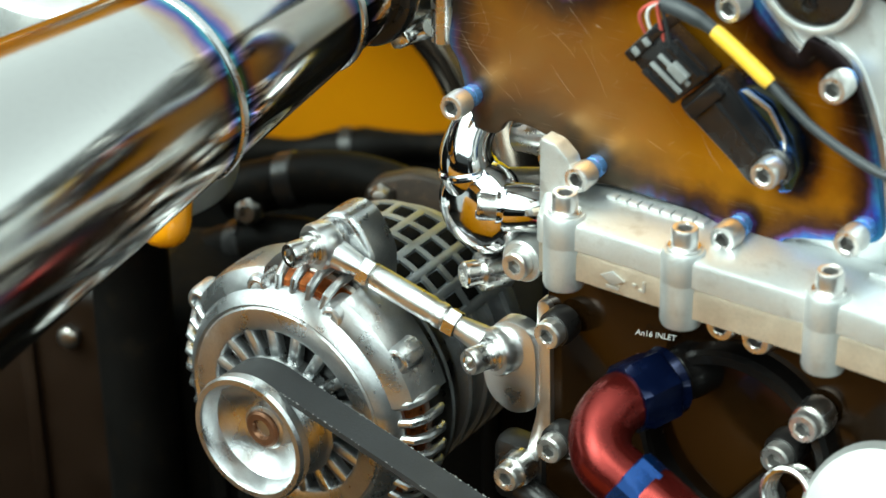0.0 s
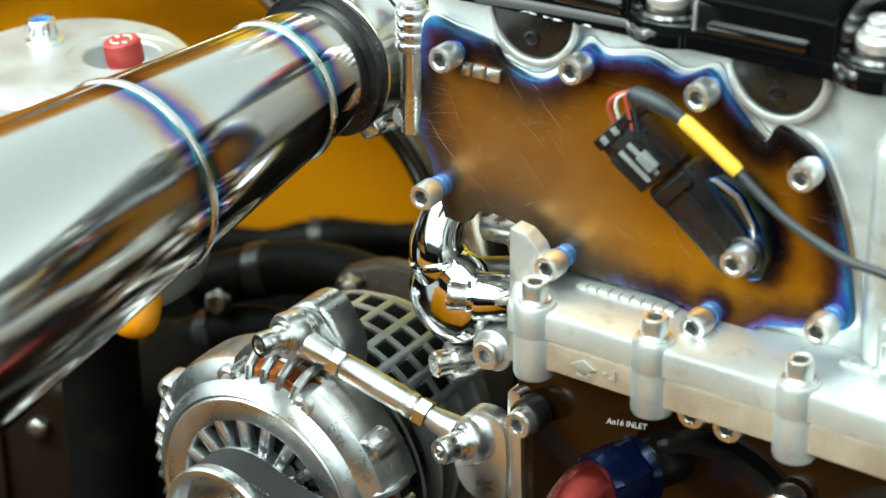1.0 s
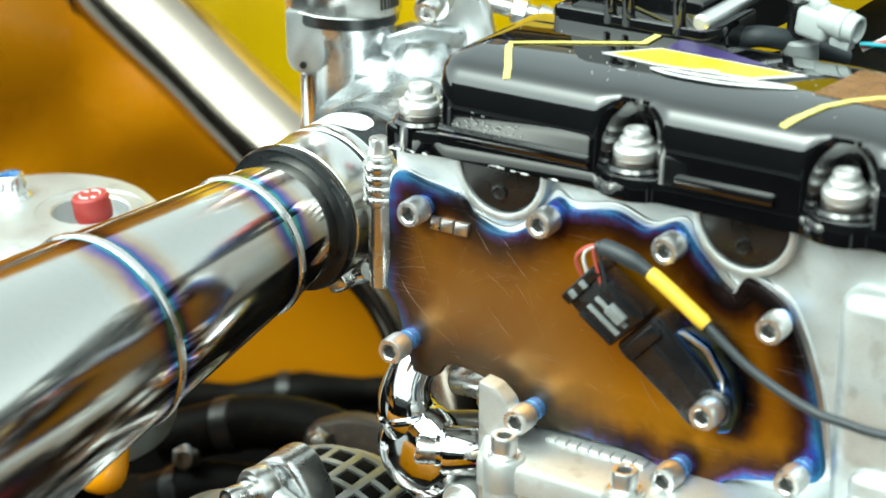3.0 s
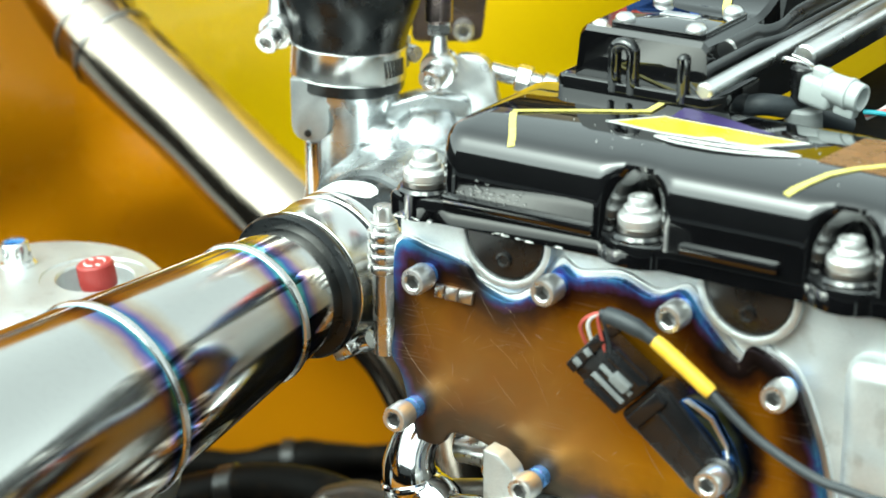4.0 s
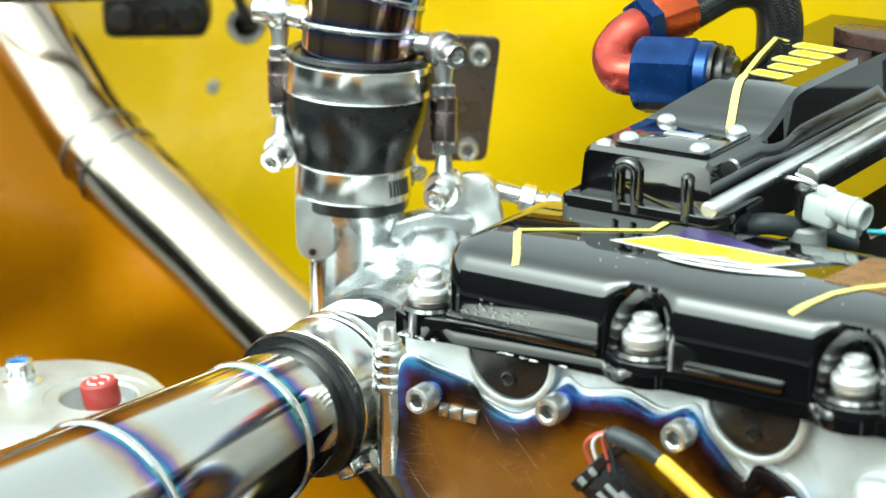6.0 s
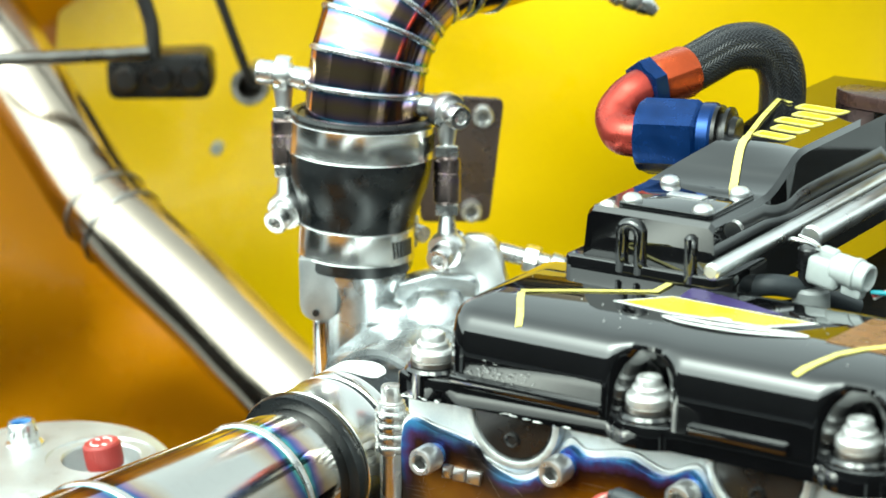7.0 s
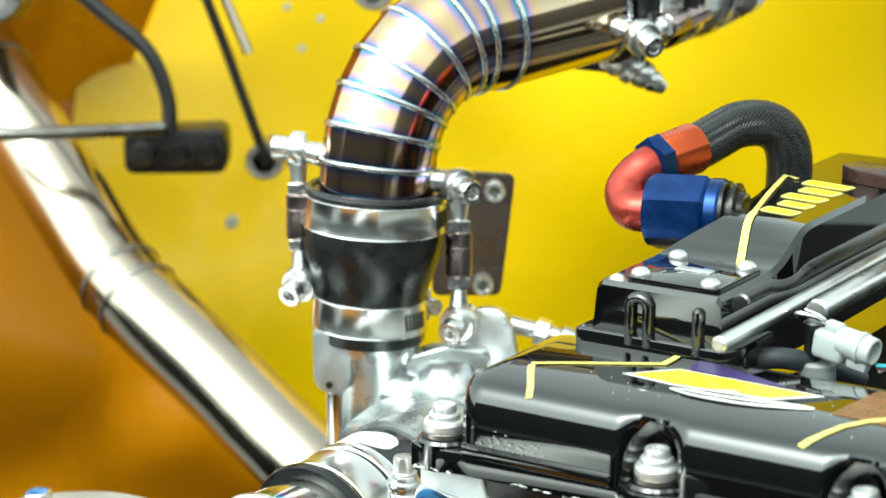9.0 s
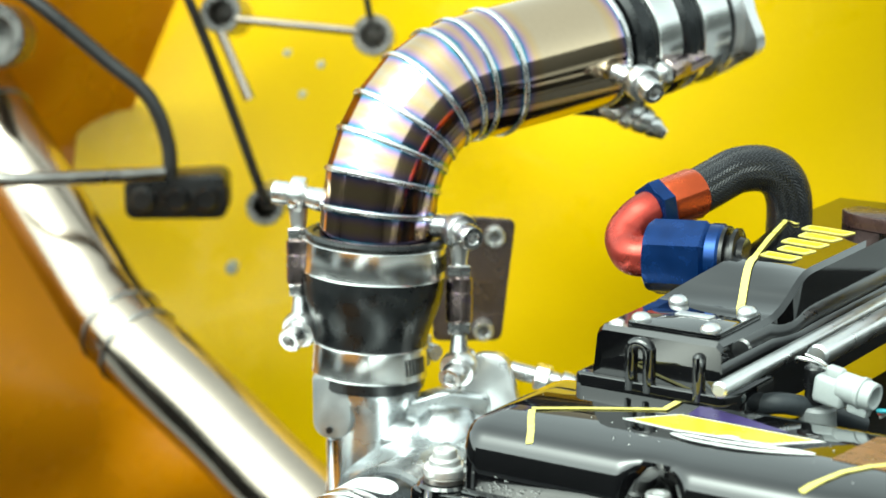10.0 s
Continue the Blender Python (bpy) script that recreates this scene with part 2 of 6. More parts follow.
plate_ti = tinted_plate("browned_titanium_plate")
braid = braided("black_braided_hose")

# ---- mesh helpers ----
SHIFT = {}


def thing(name, at, label, category, group="", kind=""):
    ob = new(name)
    ob.empty_display_size = 0.02
    ob.matrix_basis = pose(*at)
    SHIFT[ob.name] = Vector(at)
    return tagged(ob, label, category, group, kind)


def finish(bm, name, material, sharp=32):
    me = bpy.data.meshes.new(name)
    bm.normal_update()
    bm.to_mesh(me)
    bm.free()
    for mt in material if isinstance(material, (list, tuple)) else (material,):
        me.materials.append(mt)
    me.polygons.foreach_set("use_smooth", [True] * len(me.polygons))
    me.set_sharp_from_angle(angle=radians(sharp))
    return me


def part(name, bm, material, parent, label="", sharp=32):
    """One mesh, given in world places, under a thing or a part of it."""
    off = SHIFT[parent.name]
    bmesh.ops.translate(bm, verts=bm.verts, vec=-off)
    ob = new(name, finish(bm, name, material, sharp))
    ob.parent = parent
    SHIFT[ob.name] = off
    return tagged(ob, label)


def solid(name, bm, material, label, category, group="", kind="", at=None, sharp=32):
    """A thing of one mesh, given in world places."""
    if at is None:
        vs = [v.co for v in bm.verts]
        at = (sum(v.x for v in vs) / len(vs), sum(v.y for v in vs) / len(vs), min(v.z for v in vs))
    bmesh.ops.translate(bm, verts=bm.verts, vec=-Vector(at))
    ob = new(name, finish(bm, name, material, sharp))
    ob.matrix_basis = pose(*at)
    SHIFT[ob.name] = Vector(at)
    return tagged(ob, label, category, group, kind)


def stamp(name, mesh, m, parent, label=""):
    """A part that shares its mesh; m in world places."""
    ob = new(name, mesh)
    ob.parent = parent
    ob.matrix_basis = Matrix.Translation(-SHIFT[parent.name]) @ m
    return tagged(ob, label)


def axis_frame(p, d, spin=0.0):
    """A frame at p whose z runs along d."""
    return Matrix.Translation(p) @ Vector(d).to_track_quat("Z", "Y").to_matrix().to_4x4() @ pose(0, 0, 0, 0, 0, spin)


def lathe(bm, prof, m=Matrix(), seg=32, caps=True):
    """prof: (radius, height) or (radius, height, 6) for a hexagonal ring, from one end to the other."""
    rings = []
    for row in prof:
        r, z = row[0], row[1]
        ring = []
        for i in range(seg):
            a = 2 * math.pi * i / seg
            k = r
            if len(row) > 2:
                s = math.pi / row[2]
                k = r * math.cos(s) / math.cos((a + s) % (2 * s) - s)
            ring.append(bm.verts.new(m @ Vector((k * math.cos(a), k * math.sin(a), z))))
        rings.append(ring)
    for p, q in zip(rings, rings[1:]):
        for i in range(seg):
            j = (i + 1) % seg
            bm.faces.new((p[i], p[j], q[j], q[i]))
    if caps:
        bm.faces.new(rings[0][::-1])
        bm.faces.new(rings[-1])
    return rings


def rod(bm, a, b, r, r2=None, seg=16, bev=0.0):
    a, b = Vector(a), Vector(b)
    ln = (b - a).length
    r2 = r if r2 is None else r2
    prof = [(r, 0), (r2, ln)] if not bev else [(r - bev, 0), (r, bev), (r2, ln - bev), (r2 - bev, ln)]
    lathe(bm, prof, axis_frame(a, b - a), seg)


def smooth_path(pts, per=8):
    """A Catmull-Rom line through the points."""
    p = [Vector(q) for q in pts]
    p = [p[0] * 2 - p[1]] + p + [p[-1] * 2 - p[-2]]
    out = []
    for i in range(1, len(p) - 2):
        for k in range(per):
            t = k / per
            a, b, c, d = p[i - 1], p[i], p[i + 1], p[i + 2]
            out.append(0.5 * ((2 * b) + (c - a) * t + (2 * a - 5 * b + 4 * c - d) * t * t + (3 * b - a - 3 * c + d) * t ** 3))
    out.append(p[-2])
    return out


def tube(bm, pts, radius, seg=24, caps=True, welds=()):
    """A round tube along pts; radius a number or one for each point. Layers: along, round, tint (distance to the nearest weld)."""
    la, lr, lt = (bm.verts.layers.float.get(k) or bm.verts.layers.float.new(k) for k in ("along", "round", "tint"))
    pts = [Vector(p) for p in pts]
    rad = radius if isinstance(radius, (list, tuple)) else [radius] * len(pts)
    rings, run, up = [], 0.0, None
    for i, p in enumerate(pts):
        d = (pts[min(i + 1, len(pts) - 1)] - pts[max(i - 1, 0)]).normalized()
        if up is None:
            up = d.orthogonal().normalized()
        up = (up - d * up.dot(d)).normalized()
        side = d.cross(up)
        run += (p - pts[i - 1]).length if i else 0.0
        ring = []
        for k in range(seg):
            a = 2 * math.pi * k / seg
            v = bm.verts.new(p + (up * math.cos(a) + side * math.sin(a)) * rad[i])
            v[la], v[lr] = run, abs(a - math.pi)
            v[lt] = min((abs(run - w) for w in welds), default=1.0)
            ring.append(v)
        rings.append(ring)
    for p, q in zip(rings, rings[1:]):
        for i in range(seg):
            j = (i + 1) % seg
            bm.faces.new((p[i], p[j], q[j], q[i]))
    if caps:
        bm.faces.new(rings[0][::-1])
        bm.faces.new(rings[-1])
    return rings


def torus(bm, m, R, r, seg=48, sub=10, squash=1.0):
    rings = []
    for i in range(seg):
        a = 2 * math.pi * i / seg
        c = Vector((math.cos(a), math.sin(a), 0))
        rings.append([bm.verts.new(m @ (c * (R + r * math.cos(2 * math.pi * k / sub)) + Vector((0, 0, r * squash * math.sin(2 * math.pi * k / sub))))) for k in range(sub)])
    for i in range(seg):
        p, q = rings[i], rings[(i + 1) % seg]
        for k in range(sub):
            j = (k + 1) % sub
            bm.faces.new((p[k], q[k], q[j], p[j]))


def bevel_sharp(bm, verts, width, segments=2, least=25):
    es = {e for v in verts for e in v.link_edges if len(e.link_faces) == 2 and e.calc_face_angle(0) > radians(least)}
    if es and width:
        bmesh.ops.bevel(bm, geom=list(es), offset=width, segments=segments, profile=0.5, affect="EDGES", clamp_overlap=True)


def box(bm, c, s, m=Matrix(), bev=0.0, segments=2):
    """A box of size s round c in the frame m."""
    b2 = bmesh.new()
    bmesh.ops.create_cube(b2, size=1.0)
    bmesh.ops.scale(b2, vec=s, verts=b2.verts)
    bevel_sharp(b2, b2.verts[:], bev, segments)
    join(bm, b2, m @ Matrix.Translation(c))


def join(bm, b2, m=Matrix()):
    idx = {}
    for v in b2.verts:
        idx[v] = bm.verts.new(m @ v.co)
    for f in b2.faces:
        try:
            bm.faces.new([idx[v] for v in f.verts])
        except ValueError:
            pass
    b2.free()


def prism(bm, outline, z0, z1, m=Matrix(), bev=0.0, segments=2):
    """A flat plate with the outline (2D, anticlockwise), from z0 to z1 in the frame m."""
    b2 = bmesh.new()
    low = [b2.verts.new((x, y, z0)) for x, y in outline]
    top = [b2.verts.new((x, y, z1)) for x, y in outline]
    b2.faces.new(low[::-1])
    b2.faces.new(top)
    k = len(outline)
    for i in range(k):
        b2.faces.new((low[i], low[(i + 1) % k], top[(i + 1) % k], top[i]))
    bmesh.ops.recalc_face_normals(b2, faces=b2.faces)
    if bev:
        es = [e for e in b2.edges if (e.verts[0] in top) == (e.verts[1] in top)]
        es = [e for e in es if e.verts[0] in top and e.verts[1] in top] or es
        bmesh.ops.bevel(b2, geom=es, offset=bev, segments=segments, profile=0.5, affect="EDGES", clamp_overlap=True)
    join(bm, b2, m)


def rounded(pts, r, n=5):
    """The outline with its corners rounded to r."""
    out, k = [], len(pts)
    for i in range(k):
        p, a, b = Vector(pts[i]), Vector(pts[i - 1]), Vector(pts[(i + 1) % k])
        ra = min(r, (a - p).length * 0.48, (b - p).length * 0.48)
        s, e = p + (a - p).normalized() * ra, p + (b - p).normalized() * ra
        for j in range(n + 1):
            t = j / n
            q = s.lerp(p, t).lerp(p.lerp(e, t), t)
            out.append((q.x, q.y))
    return out


def curve2d(pts, per=6):
    """A closed smooth outline through the points."""
    k, out = len(pts), []
    p = [Vector(q) for q in pts]
    for i in range(k):
        a, b, c, d = p[i - 1], p[i], p[(i + 1) % k], p[(i + 2) % k]
        for j in range(per):
            t = j / per
            q = 0.5 * ((2 * b) + (c - a) * t + (2 * a - 5 * b + 4 * c - d) * t * t + (3 * b - a - 3 * c + d) * t ** 3)
            out.append((q.x, q.y))
    return out


FRONT = Matrix(((1, 0, 0, 0), (0, 0, -1, 0), (0, 1, 0, 0), (0, 0, 0, 1)))   # plate frame: x right, y up, z to the front


def socket_bolt(r, h, key=0.55):
    """Head of a socket bolt: z = 0 under the head."""
    bm = bmesh.new()
    lathe(bm, [(r * 0.98, 0), (r, h * 0.08), (r, h * 0.86), (r * 0.90, h), (r * key * 1.14, h), (r * key * 1.02, h * 0.95, 6), (r * key, h * 0.92, 6), (r * key, h * 0.40, 6), (r * key * 0.2, h * 0.32)], Matrix(), 36)
    me = finish(bm, "bolt", [ti_bolt, socket_shade_steel], 28)
    # faces inside the socket get a darker colour, painting in the recess shade
    for f in me.polygons:
        if f.center.z < h * 0.90 and f.center.xy.length < r * key * 1.01 and f.center.z > h * 0.1:
            f.material_index = 1
    return me


def mesh_of(name, material, build, sharp=30):
    bm = bmesh.new()
    build(bm)
    return finish(bm, name, material, sharp)

# ---- setting ----
bm = bmesh.new()
bmesh.ops.create_grid(bm, x_segments=8, y_segments=8, size=400)
solid("ground", bm, yard_concrete, "grey concrete ground under the car", "ground", kind="structure", at=(0, 0, 0))

# unseen dark walls, added to block low sky and give reflections contrast
for nm, c, s in (("reflection_wall_north", (0, 7.5, 0.95), (15.4, 0.2, 1.9)), ("reflection_wall_south", (0, -7.5, 1.6), (15.4, 0.2, 3.2)), ("reflection_wall_east", (7.6, 0, 1.6), (0.2, 14.8, 3.2)), ("reflection_wall_west", (-7.6, 0, 0.95), (0.2, 14.8, 1.9))):
    bm = bmesh.new()
    box(bm, c, s, Matrix(), 0.01)
    solid(nm, bm, reflection_wall, "unseen dark grey wall added to darken low reflections", "wall", kind="structure")

VIEW_R, VIEW_F = Vector((0.834, 0.552, 0)), Vector((-0.552, 0.834, 0))
EYE0 = Vector((0.6185, -0.8730, 0))


def bay_place(u, depth, z):
    """A place in the bay from a distance across, a distance from the front corner, and a height."""
    p = EYE0 + VIEW_F * depth + VIEW_R * u
    return Vector((p.x, p.y, z))


def sheet(fn, nu, nv, thick):
    """A pressed steel sheet over (0..1, 0..1), with a thickness."""
    bm = bmesh.new()
    front = [[bm.verts.new(fn(i / nu, j / nv)) for j in range(nv + 1)] for i in range(nu + 1)]
    back = [[bm.verts.new(fn(i / nu, j / nv) + VIEW_F * thick) for j in range(nv + 1)] for i in range(nu + 1)]
    for i in range(nu):
        for j in range(nv):
            bm.faces.new((front[i][j], front[i + 1][j], front[i + 1][j + 1], front[i][j + 1]))
            bm.faces.new((back[i][j], back[i][j + 1], back[i + 1][j + 1], back[i + 1][j]))
    edge = [(i, 0) for i in range(nu)] + [(nu, j) for j in range(nv)] + [(i, nv) for i in range(nu, 0, -1)] + [(0, j) for j in range(nv, 0, -1)]
    for (a, b), (c, d) in zip(edge, edge[1:] + edge[:1]):
        bm.faces.new((front[a][b], back[a][b], back[c][d], front[c][d]))
    return bm


def step(x, a, b):
    t = min(1.0, max(0.0, (x - a) / (b - a)))
    return t * t * (3 - 2 * t)


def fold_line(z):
    """Where the fender meets the corner panel in the shade colour, at height z."""
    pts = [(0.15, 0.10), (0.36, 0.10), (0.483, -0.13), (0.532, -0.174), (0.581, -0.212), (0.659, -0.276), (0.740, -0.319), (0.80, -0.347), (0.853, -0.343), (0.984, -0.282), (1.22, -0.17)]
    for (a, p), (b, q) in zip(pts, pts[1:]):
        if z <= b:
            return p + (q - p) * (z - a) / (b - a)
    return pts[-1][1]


def apron(s, t):
    z = 0.26 + 0.96 * t
    u = fold_line(z) + (0.95 - fold_line(z)) * s
    d = 1.93 + 0.10 * step(u, -0.3, 0.5)
    d -= 0.022 * math.exp(-((u - 0.13) / 0.10) ** 2 - ((z - 0.80) / 0.13) ** 2)
    d -= 0.020 * math.exp(-((u - 0.36) / 0.16) ** 2 - ((z - 0.70) / 0.10) ** 2)
    d += 0.03 * math.sin(u * 9 + z * 4) * step(z, 0.3, 0.9)
    d += (0.20 - 0.50 * step(u, -0.10, 0.40)) * (z - 0.60) * step(z, 0.58, 0.75)
    d -= 0.05 * step(z, 0.55, 0.35)
    return bay_place(u, d, z)


solid("inner_fender", sheet(apron, 110, 100, 0.004), yellow, "glossy yellow painted inner fender panel of the engine bay", "car body", kind="structure")


def side_panel(s, t):
    z = 0.155 + 1.065 * t
    u = -0.66 + (fold_line(z) + 0.04 + 0.66) * s
    d = 1.78 + 0.15 * (1.01 - z) / 0.5 + 0.15 * s + 0.025 * math.sin(z * 13 + s * 5) + 0.05 * step(s, 0.75, 1.0)
    d = max(d, 1.70) - 0.55 * max(0.0, -0.33 - u) * step(z, 0.98, 0.74)
    d -= 0.03 * step(u * 0.7 + (0.70 - z), -0.10, 0.02) * step(z, 0.80, 0.62)
    return bay_place(u, d, z)


solid("fender_corner", sheet(side_panel, 50, 70, 0.004), shaded_yellow, "yellow body corner beside the inner fender, shade painted in as orange", "car body", kind="structure")

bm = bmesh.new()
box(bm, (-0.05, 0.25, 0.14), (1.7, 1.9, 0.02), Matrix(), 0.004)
solid("bay_floor", bm, grime_shade, "dirty undertray below the engine, blackened for the shade there", "undertray", kind="structure")
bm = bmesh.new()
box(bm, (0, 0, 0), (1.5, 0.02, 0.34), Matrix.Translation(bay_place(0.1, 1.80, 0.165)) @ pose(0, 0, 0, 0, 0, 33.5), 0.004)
solid("subframe", bm, grime_shade, "dirty subframe wall low in the engine bay, blackened for shade", "subframe", kind="structure")

# unseen panel, added to keep low light off the pipe and alternator
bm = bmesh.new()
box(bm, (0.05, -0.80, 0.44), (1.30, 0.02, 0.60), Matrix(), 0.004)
solid("front_light_blocker", bm, grime_shade, "unseen dark panel added at the bay front to block light", "car body", kind="structure")
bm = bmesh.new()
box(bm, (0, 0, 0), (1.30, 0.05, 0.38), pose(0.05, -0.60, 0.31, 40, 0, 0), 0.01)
solid("crossmember", bm, shaded_yellow, "yellow painted crossmember at the front of the engine bay", "car body", kind="structure")
# unseen panel, added so the tube and pipe mirror something dark
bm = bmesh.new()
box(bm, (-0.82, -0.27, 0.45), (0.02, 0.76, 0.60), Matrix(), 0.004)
solid("far_dark_panel", bm, grime_shade, "unseen black panel added on the far side to darken reflections", "car body", kind="structure")
# unseen panel, added so the cover's hollows reflect black
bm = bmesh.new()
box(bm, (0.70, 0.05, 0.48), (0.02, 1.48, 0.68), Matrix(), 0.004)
solid("near_dark_panel", bm, grime_shade, "unseen black panel added on the near side to keep reflections dark", "car body", kind="structure")

# ---- cylinder head and block ----
block = thing("engine_block", (0.15, 0.25, 0.15), "bare aluminium cylinder head on a grimy engine block darkened for shade", "engine")
bm = bmesh.new()
box(bm, (0.195, 0.30, 0.40), (0.23, 0.56, 0.49), Matrix(), 0.006)
box(bm, (0.10, 0.33, 0.44), (0.17, 0.50, 0.57), Matrix(), 0.006)
part("block", bm, grime_shade, block, "grimy block, near-black to carry the shade")
bm = bmesh.new()
# head: bright casting with a scalloped front face
HEAD = [(0.017, 0.735), (0.040, 0.722), (0.085, 0.712), (0.0955, 0.690), (0.0955, 0.655), (0.30, 0.655), (0.33, 0.70), (0.33, 0.832), (0.017, 0.832)]
prism(bm, rounded(HEAD, 0.004), -0.58, 0.0, FRONT, 0.002)
head = part("cylinder_head", bm, cast, block, "bright cast aluminium head")
for cx in (0.082, 0.212):
    bm = bmesh.new()
    arc = [(cx + 0.0265 * math.cos(a), 0.831 - 0.0275 * math.sin(a)) for a in [math.pi * k / 24 for k in range(25)]]
    inner = [(cx + 0.0225 * math.cos(a), 0.831 - 0.0235 * math.sin(a)) for a in [math.pi * k / 24 for k in range(25)]]
    prism(bm, arc + inner[::-1], 0.0, 0.006, FRONT, 0.001)
    part("saddle", bm, cast, head)
for cx in (0.082, 0.212):
    bm = bmesh.new()
    arc = [(cx + 0.022 * math.cos(a), 0.832 - 0.0235 * math.sin(a)) for a in [math.pi * k / 24 for k in range(25)]]
    prism(bm, arc, 0.001, 0.0055, FRONT, 0.0012)
    lathe(bm, [(0.004, 0.005), (0.0042, 0.0068), (0.003, 0.007), (0.0022, 0.0058)], FRONT @ pose(cx, 0.818, 0), 20)
    part("half_moon_plug", bm, satin_black, head, "black rubber half-moon plug")
# raised rim that follows the plate
PLATE = [(0.019, 0.814), (0.039, 0.814), (0.059, 0.81), (0.067, 0.802), (0.085, 0.797), (0.099, 0.805), (0.112, 0.821), (0.123, 0.817), (0.144, 0.821), (0.162, 0.816), (0.178, 0.822), (0.189, 0.81), (0.207, 0.794), (0.214, 0.802), (0.231, 0.795), (0.240, 0.781), (0.249, 0.757), (0.255, 0.73), (0.256, 0.711), (0.238, 0.705), (0.21, 0.698), (0.203, 0.69), (0.182, 0.686), (0.166, 0.697), (0.118, 0.699), (0.095, 0.699), (0.078, 0.715), (0.053, 0.719), (0.044, 0.71), (0.032, 0.71), (0.027, 0.72), (0.021, 0.743), (0.015, 0.754), (0.017, 0.773)]
OUT = curve2d(PLATE[::-1], 6)
bm = bmesh.new()
for i, w in ((0.0035, 0.0015),):
    c = Vector((0.135, 0.76))
    big = [(Vector(p) + (Vector(p) - c).normalized() * i) for p in OUT]
    prism(bm, [(p.x, p.y) for p in big], -0.001, 0.002, FRONT, w)
part("gasket_rim", bm, bright, head, "polished rim")

plate = thing("timing_cover", (0.135, -0.002, 0.69), "heat-tinted brown titanium cover plate bolted to the cylinder head", "cover plate")
bm = bmesh.new()
tint = bm.verts.layers.float.new("tint")
prism(bm, OUT, 0.002, 0.0064, FRONT, 0.0006)
bmesh.ops.triangulate(bm, faces=bm.faces[:])
for axis, lo, hi in (((1, 0, 0), 0.012, 0.26), ((0, 0, 1), 0.684, 0.824)):
    q = lo
    while q < hi:
        cut = Vector(axis) * q
        bmesh.ops.bisect_plane(bm, geom=bm.verts[:] + bm.edges[:] + bm.faces[:], plane_co=cut, plane_no=axis)
        q += 0.0035
BOLTS = [(0.0385, 0.8025, 0), (0.1125, 0.8125, 0), (0.1795, 0.8140, 0), (0.2335, 0.7870, 0), (0.2490, 0.7160, 1), (0.1855, 0.6995, 1), (0.1040, 0.7085, 1), (0.0300, 0.7285, 1)]
HOT = [(0.188, 0.772), (0.197, 0.768), (0.206, 0.760), (0.213, 0.750), (0.215, 0.740), (0.211, 0.730)]
arr = np.array(OUT)
for v in bm.verts:
    edge = float(np.min(np.hypot(arr[:, 0] - v.co.x, arr[:, 1] - v.co.z)))
    heat = min(max(0.0, math.hypot(v.co.x - x, v.co.z - z) - 0.006) * 1.5 + 0.004 for x, z, k in BOLTS)
    hot = min(math.hypot(v.co.x - x, v.co.z - z) for x, z in HOT)
    v[tint] = min(edge, heat, max(0.0, hot - 0.004) * 1.5 + 0.003)
part("plate", bm, plate_ti, plate, "brown and blue heat-tinted titanium")
bolt_m8 = socket_bolt(0.0070, 0.011)
collar = mesh_of("collar", blue_ti, lambda bm: lathe(bm, [(0.0056, 0), (0.0058, 0.002), (0.0058, 0.006), (0.0050, 0.0065), (0.0058, 0.007), (0.0058, 0.011), (0.0050, 0.012)], Matrix(), 28))
washer = mesh_of("washer", steel, lambda bm: lathe(bm, [(0.0078, 0), (0.0082, 0.0004), (0.0082, 0.0016), (0.0078, 0.002)], Matrix(), 28))
for x, z, long in BOLTS:
    base = 0.0064
    b = stamp("bolt", bolt_m8, FRONT @ pose(x, z, base + (0.010 if long else 0.004), 0, 0, x * 9000 % 60), plate, "titanium socket bolt")
    SHIFT[b.name] = SHIFT[plate.name]
    k = stamp("collar", collar, FRONT @ pose(x, z, base) @ Matrix.Diagonal((1, 1, 0.85 if long else 0.36, 1)), plate, "blue heat-tinted collar")
# fine scratches over the plate, most of them in its upper corner
random.seed(11)
bm = bmesh.new()
for k in range(90):
    x, z = 0.030 + 0.20 * random.random() ** 1.7, 0.722 + 0.075 * random.random() ** 0.8
    a = random.choice((25, 40, 55, -35, -60, 80)) + random.uniform(-14, 14)
    ln, w = 0.002 + 0.013 * random.random() ** 3, 0.00004 + 0.00012 * random.random() ** 3
    bend = random.uniform(-0.12, 0.12) * ln
    m = FRONT @ pose(x, z, 0.00645) @ Matrix.Rotation(radians(a), 4, "Z")
    top = [(-ln, 0, w * 0.1), (-ln * 0.3, bend, w * 0.5), (ln * 0.3, bend, w * 0.5), (ln, 0, w * 0.1)]
    row = [[bm.verts.new(m @ Vector((u, v - h, 0))), bm.verts.new(m @ Vector((u, v, 0.00005))), bm.verts.new(m @ Vector((u, v + h, 0)))] for u, v, h in top]
    for p, q in zip(row, row[1:]):
        bm.faces.new((p[0], q[0], q[1], p[1]))
        bm.faces.new((p[1], q[1], q[2], p[2]))
tagged(part("scratch", bm, scratch_metal, plate, "fine pale scratches"), kind="stuff")
# raised maker's mark, plain bars
bm = bmesh.new()
for x0, x1 in ((0.0425, 0.0475), (0.0485, 0.0555), (0.0565, 0.0645)):
    prism(bm, [(x0, 0.7915), (x1, 0.7915), (x1 + 0.0012, 0.7985), (x0 + 0.0012, 0.7985)], 0.006, 0.0085, FRONT, 0.0006)
part("badge", bm, bright, plate, "small raised silver badge")

# ---- sensor on the plate, with its lead ----
sensor = thing("cam_sensor", (0.17, -0.01, 0.74), "black plastic position sensor with plug, bolted to the plate", "sensor")
S0 = FRONT @ pose(0, 0, 0.0064)


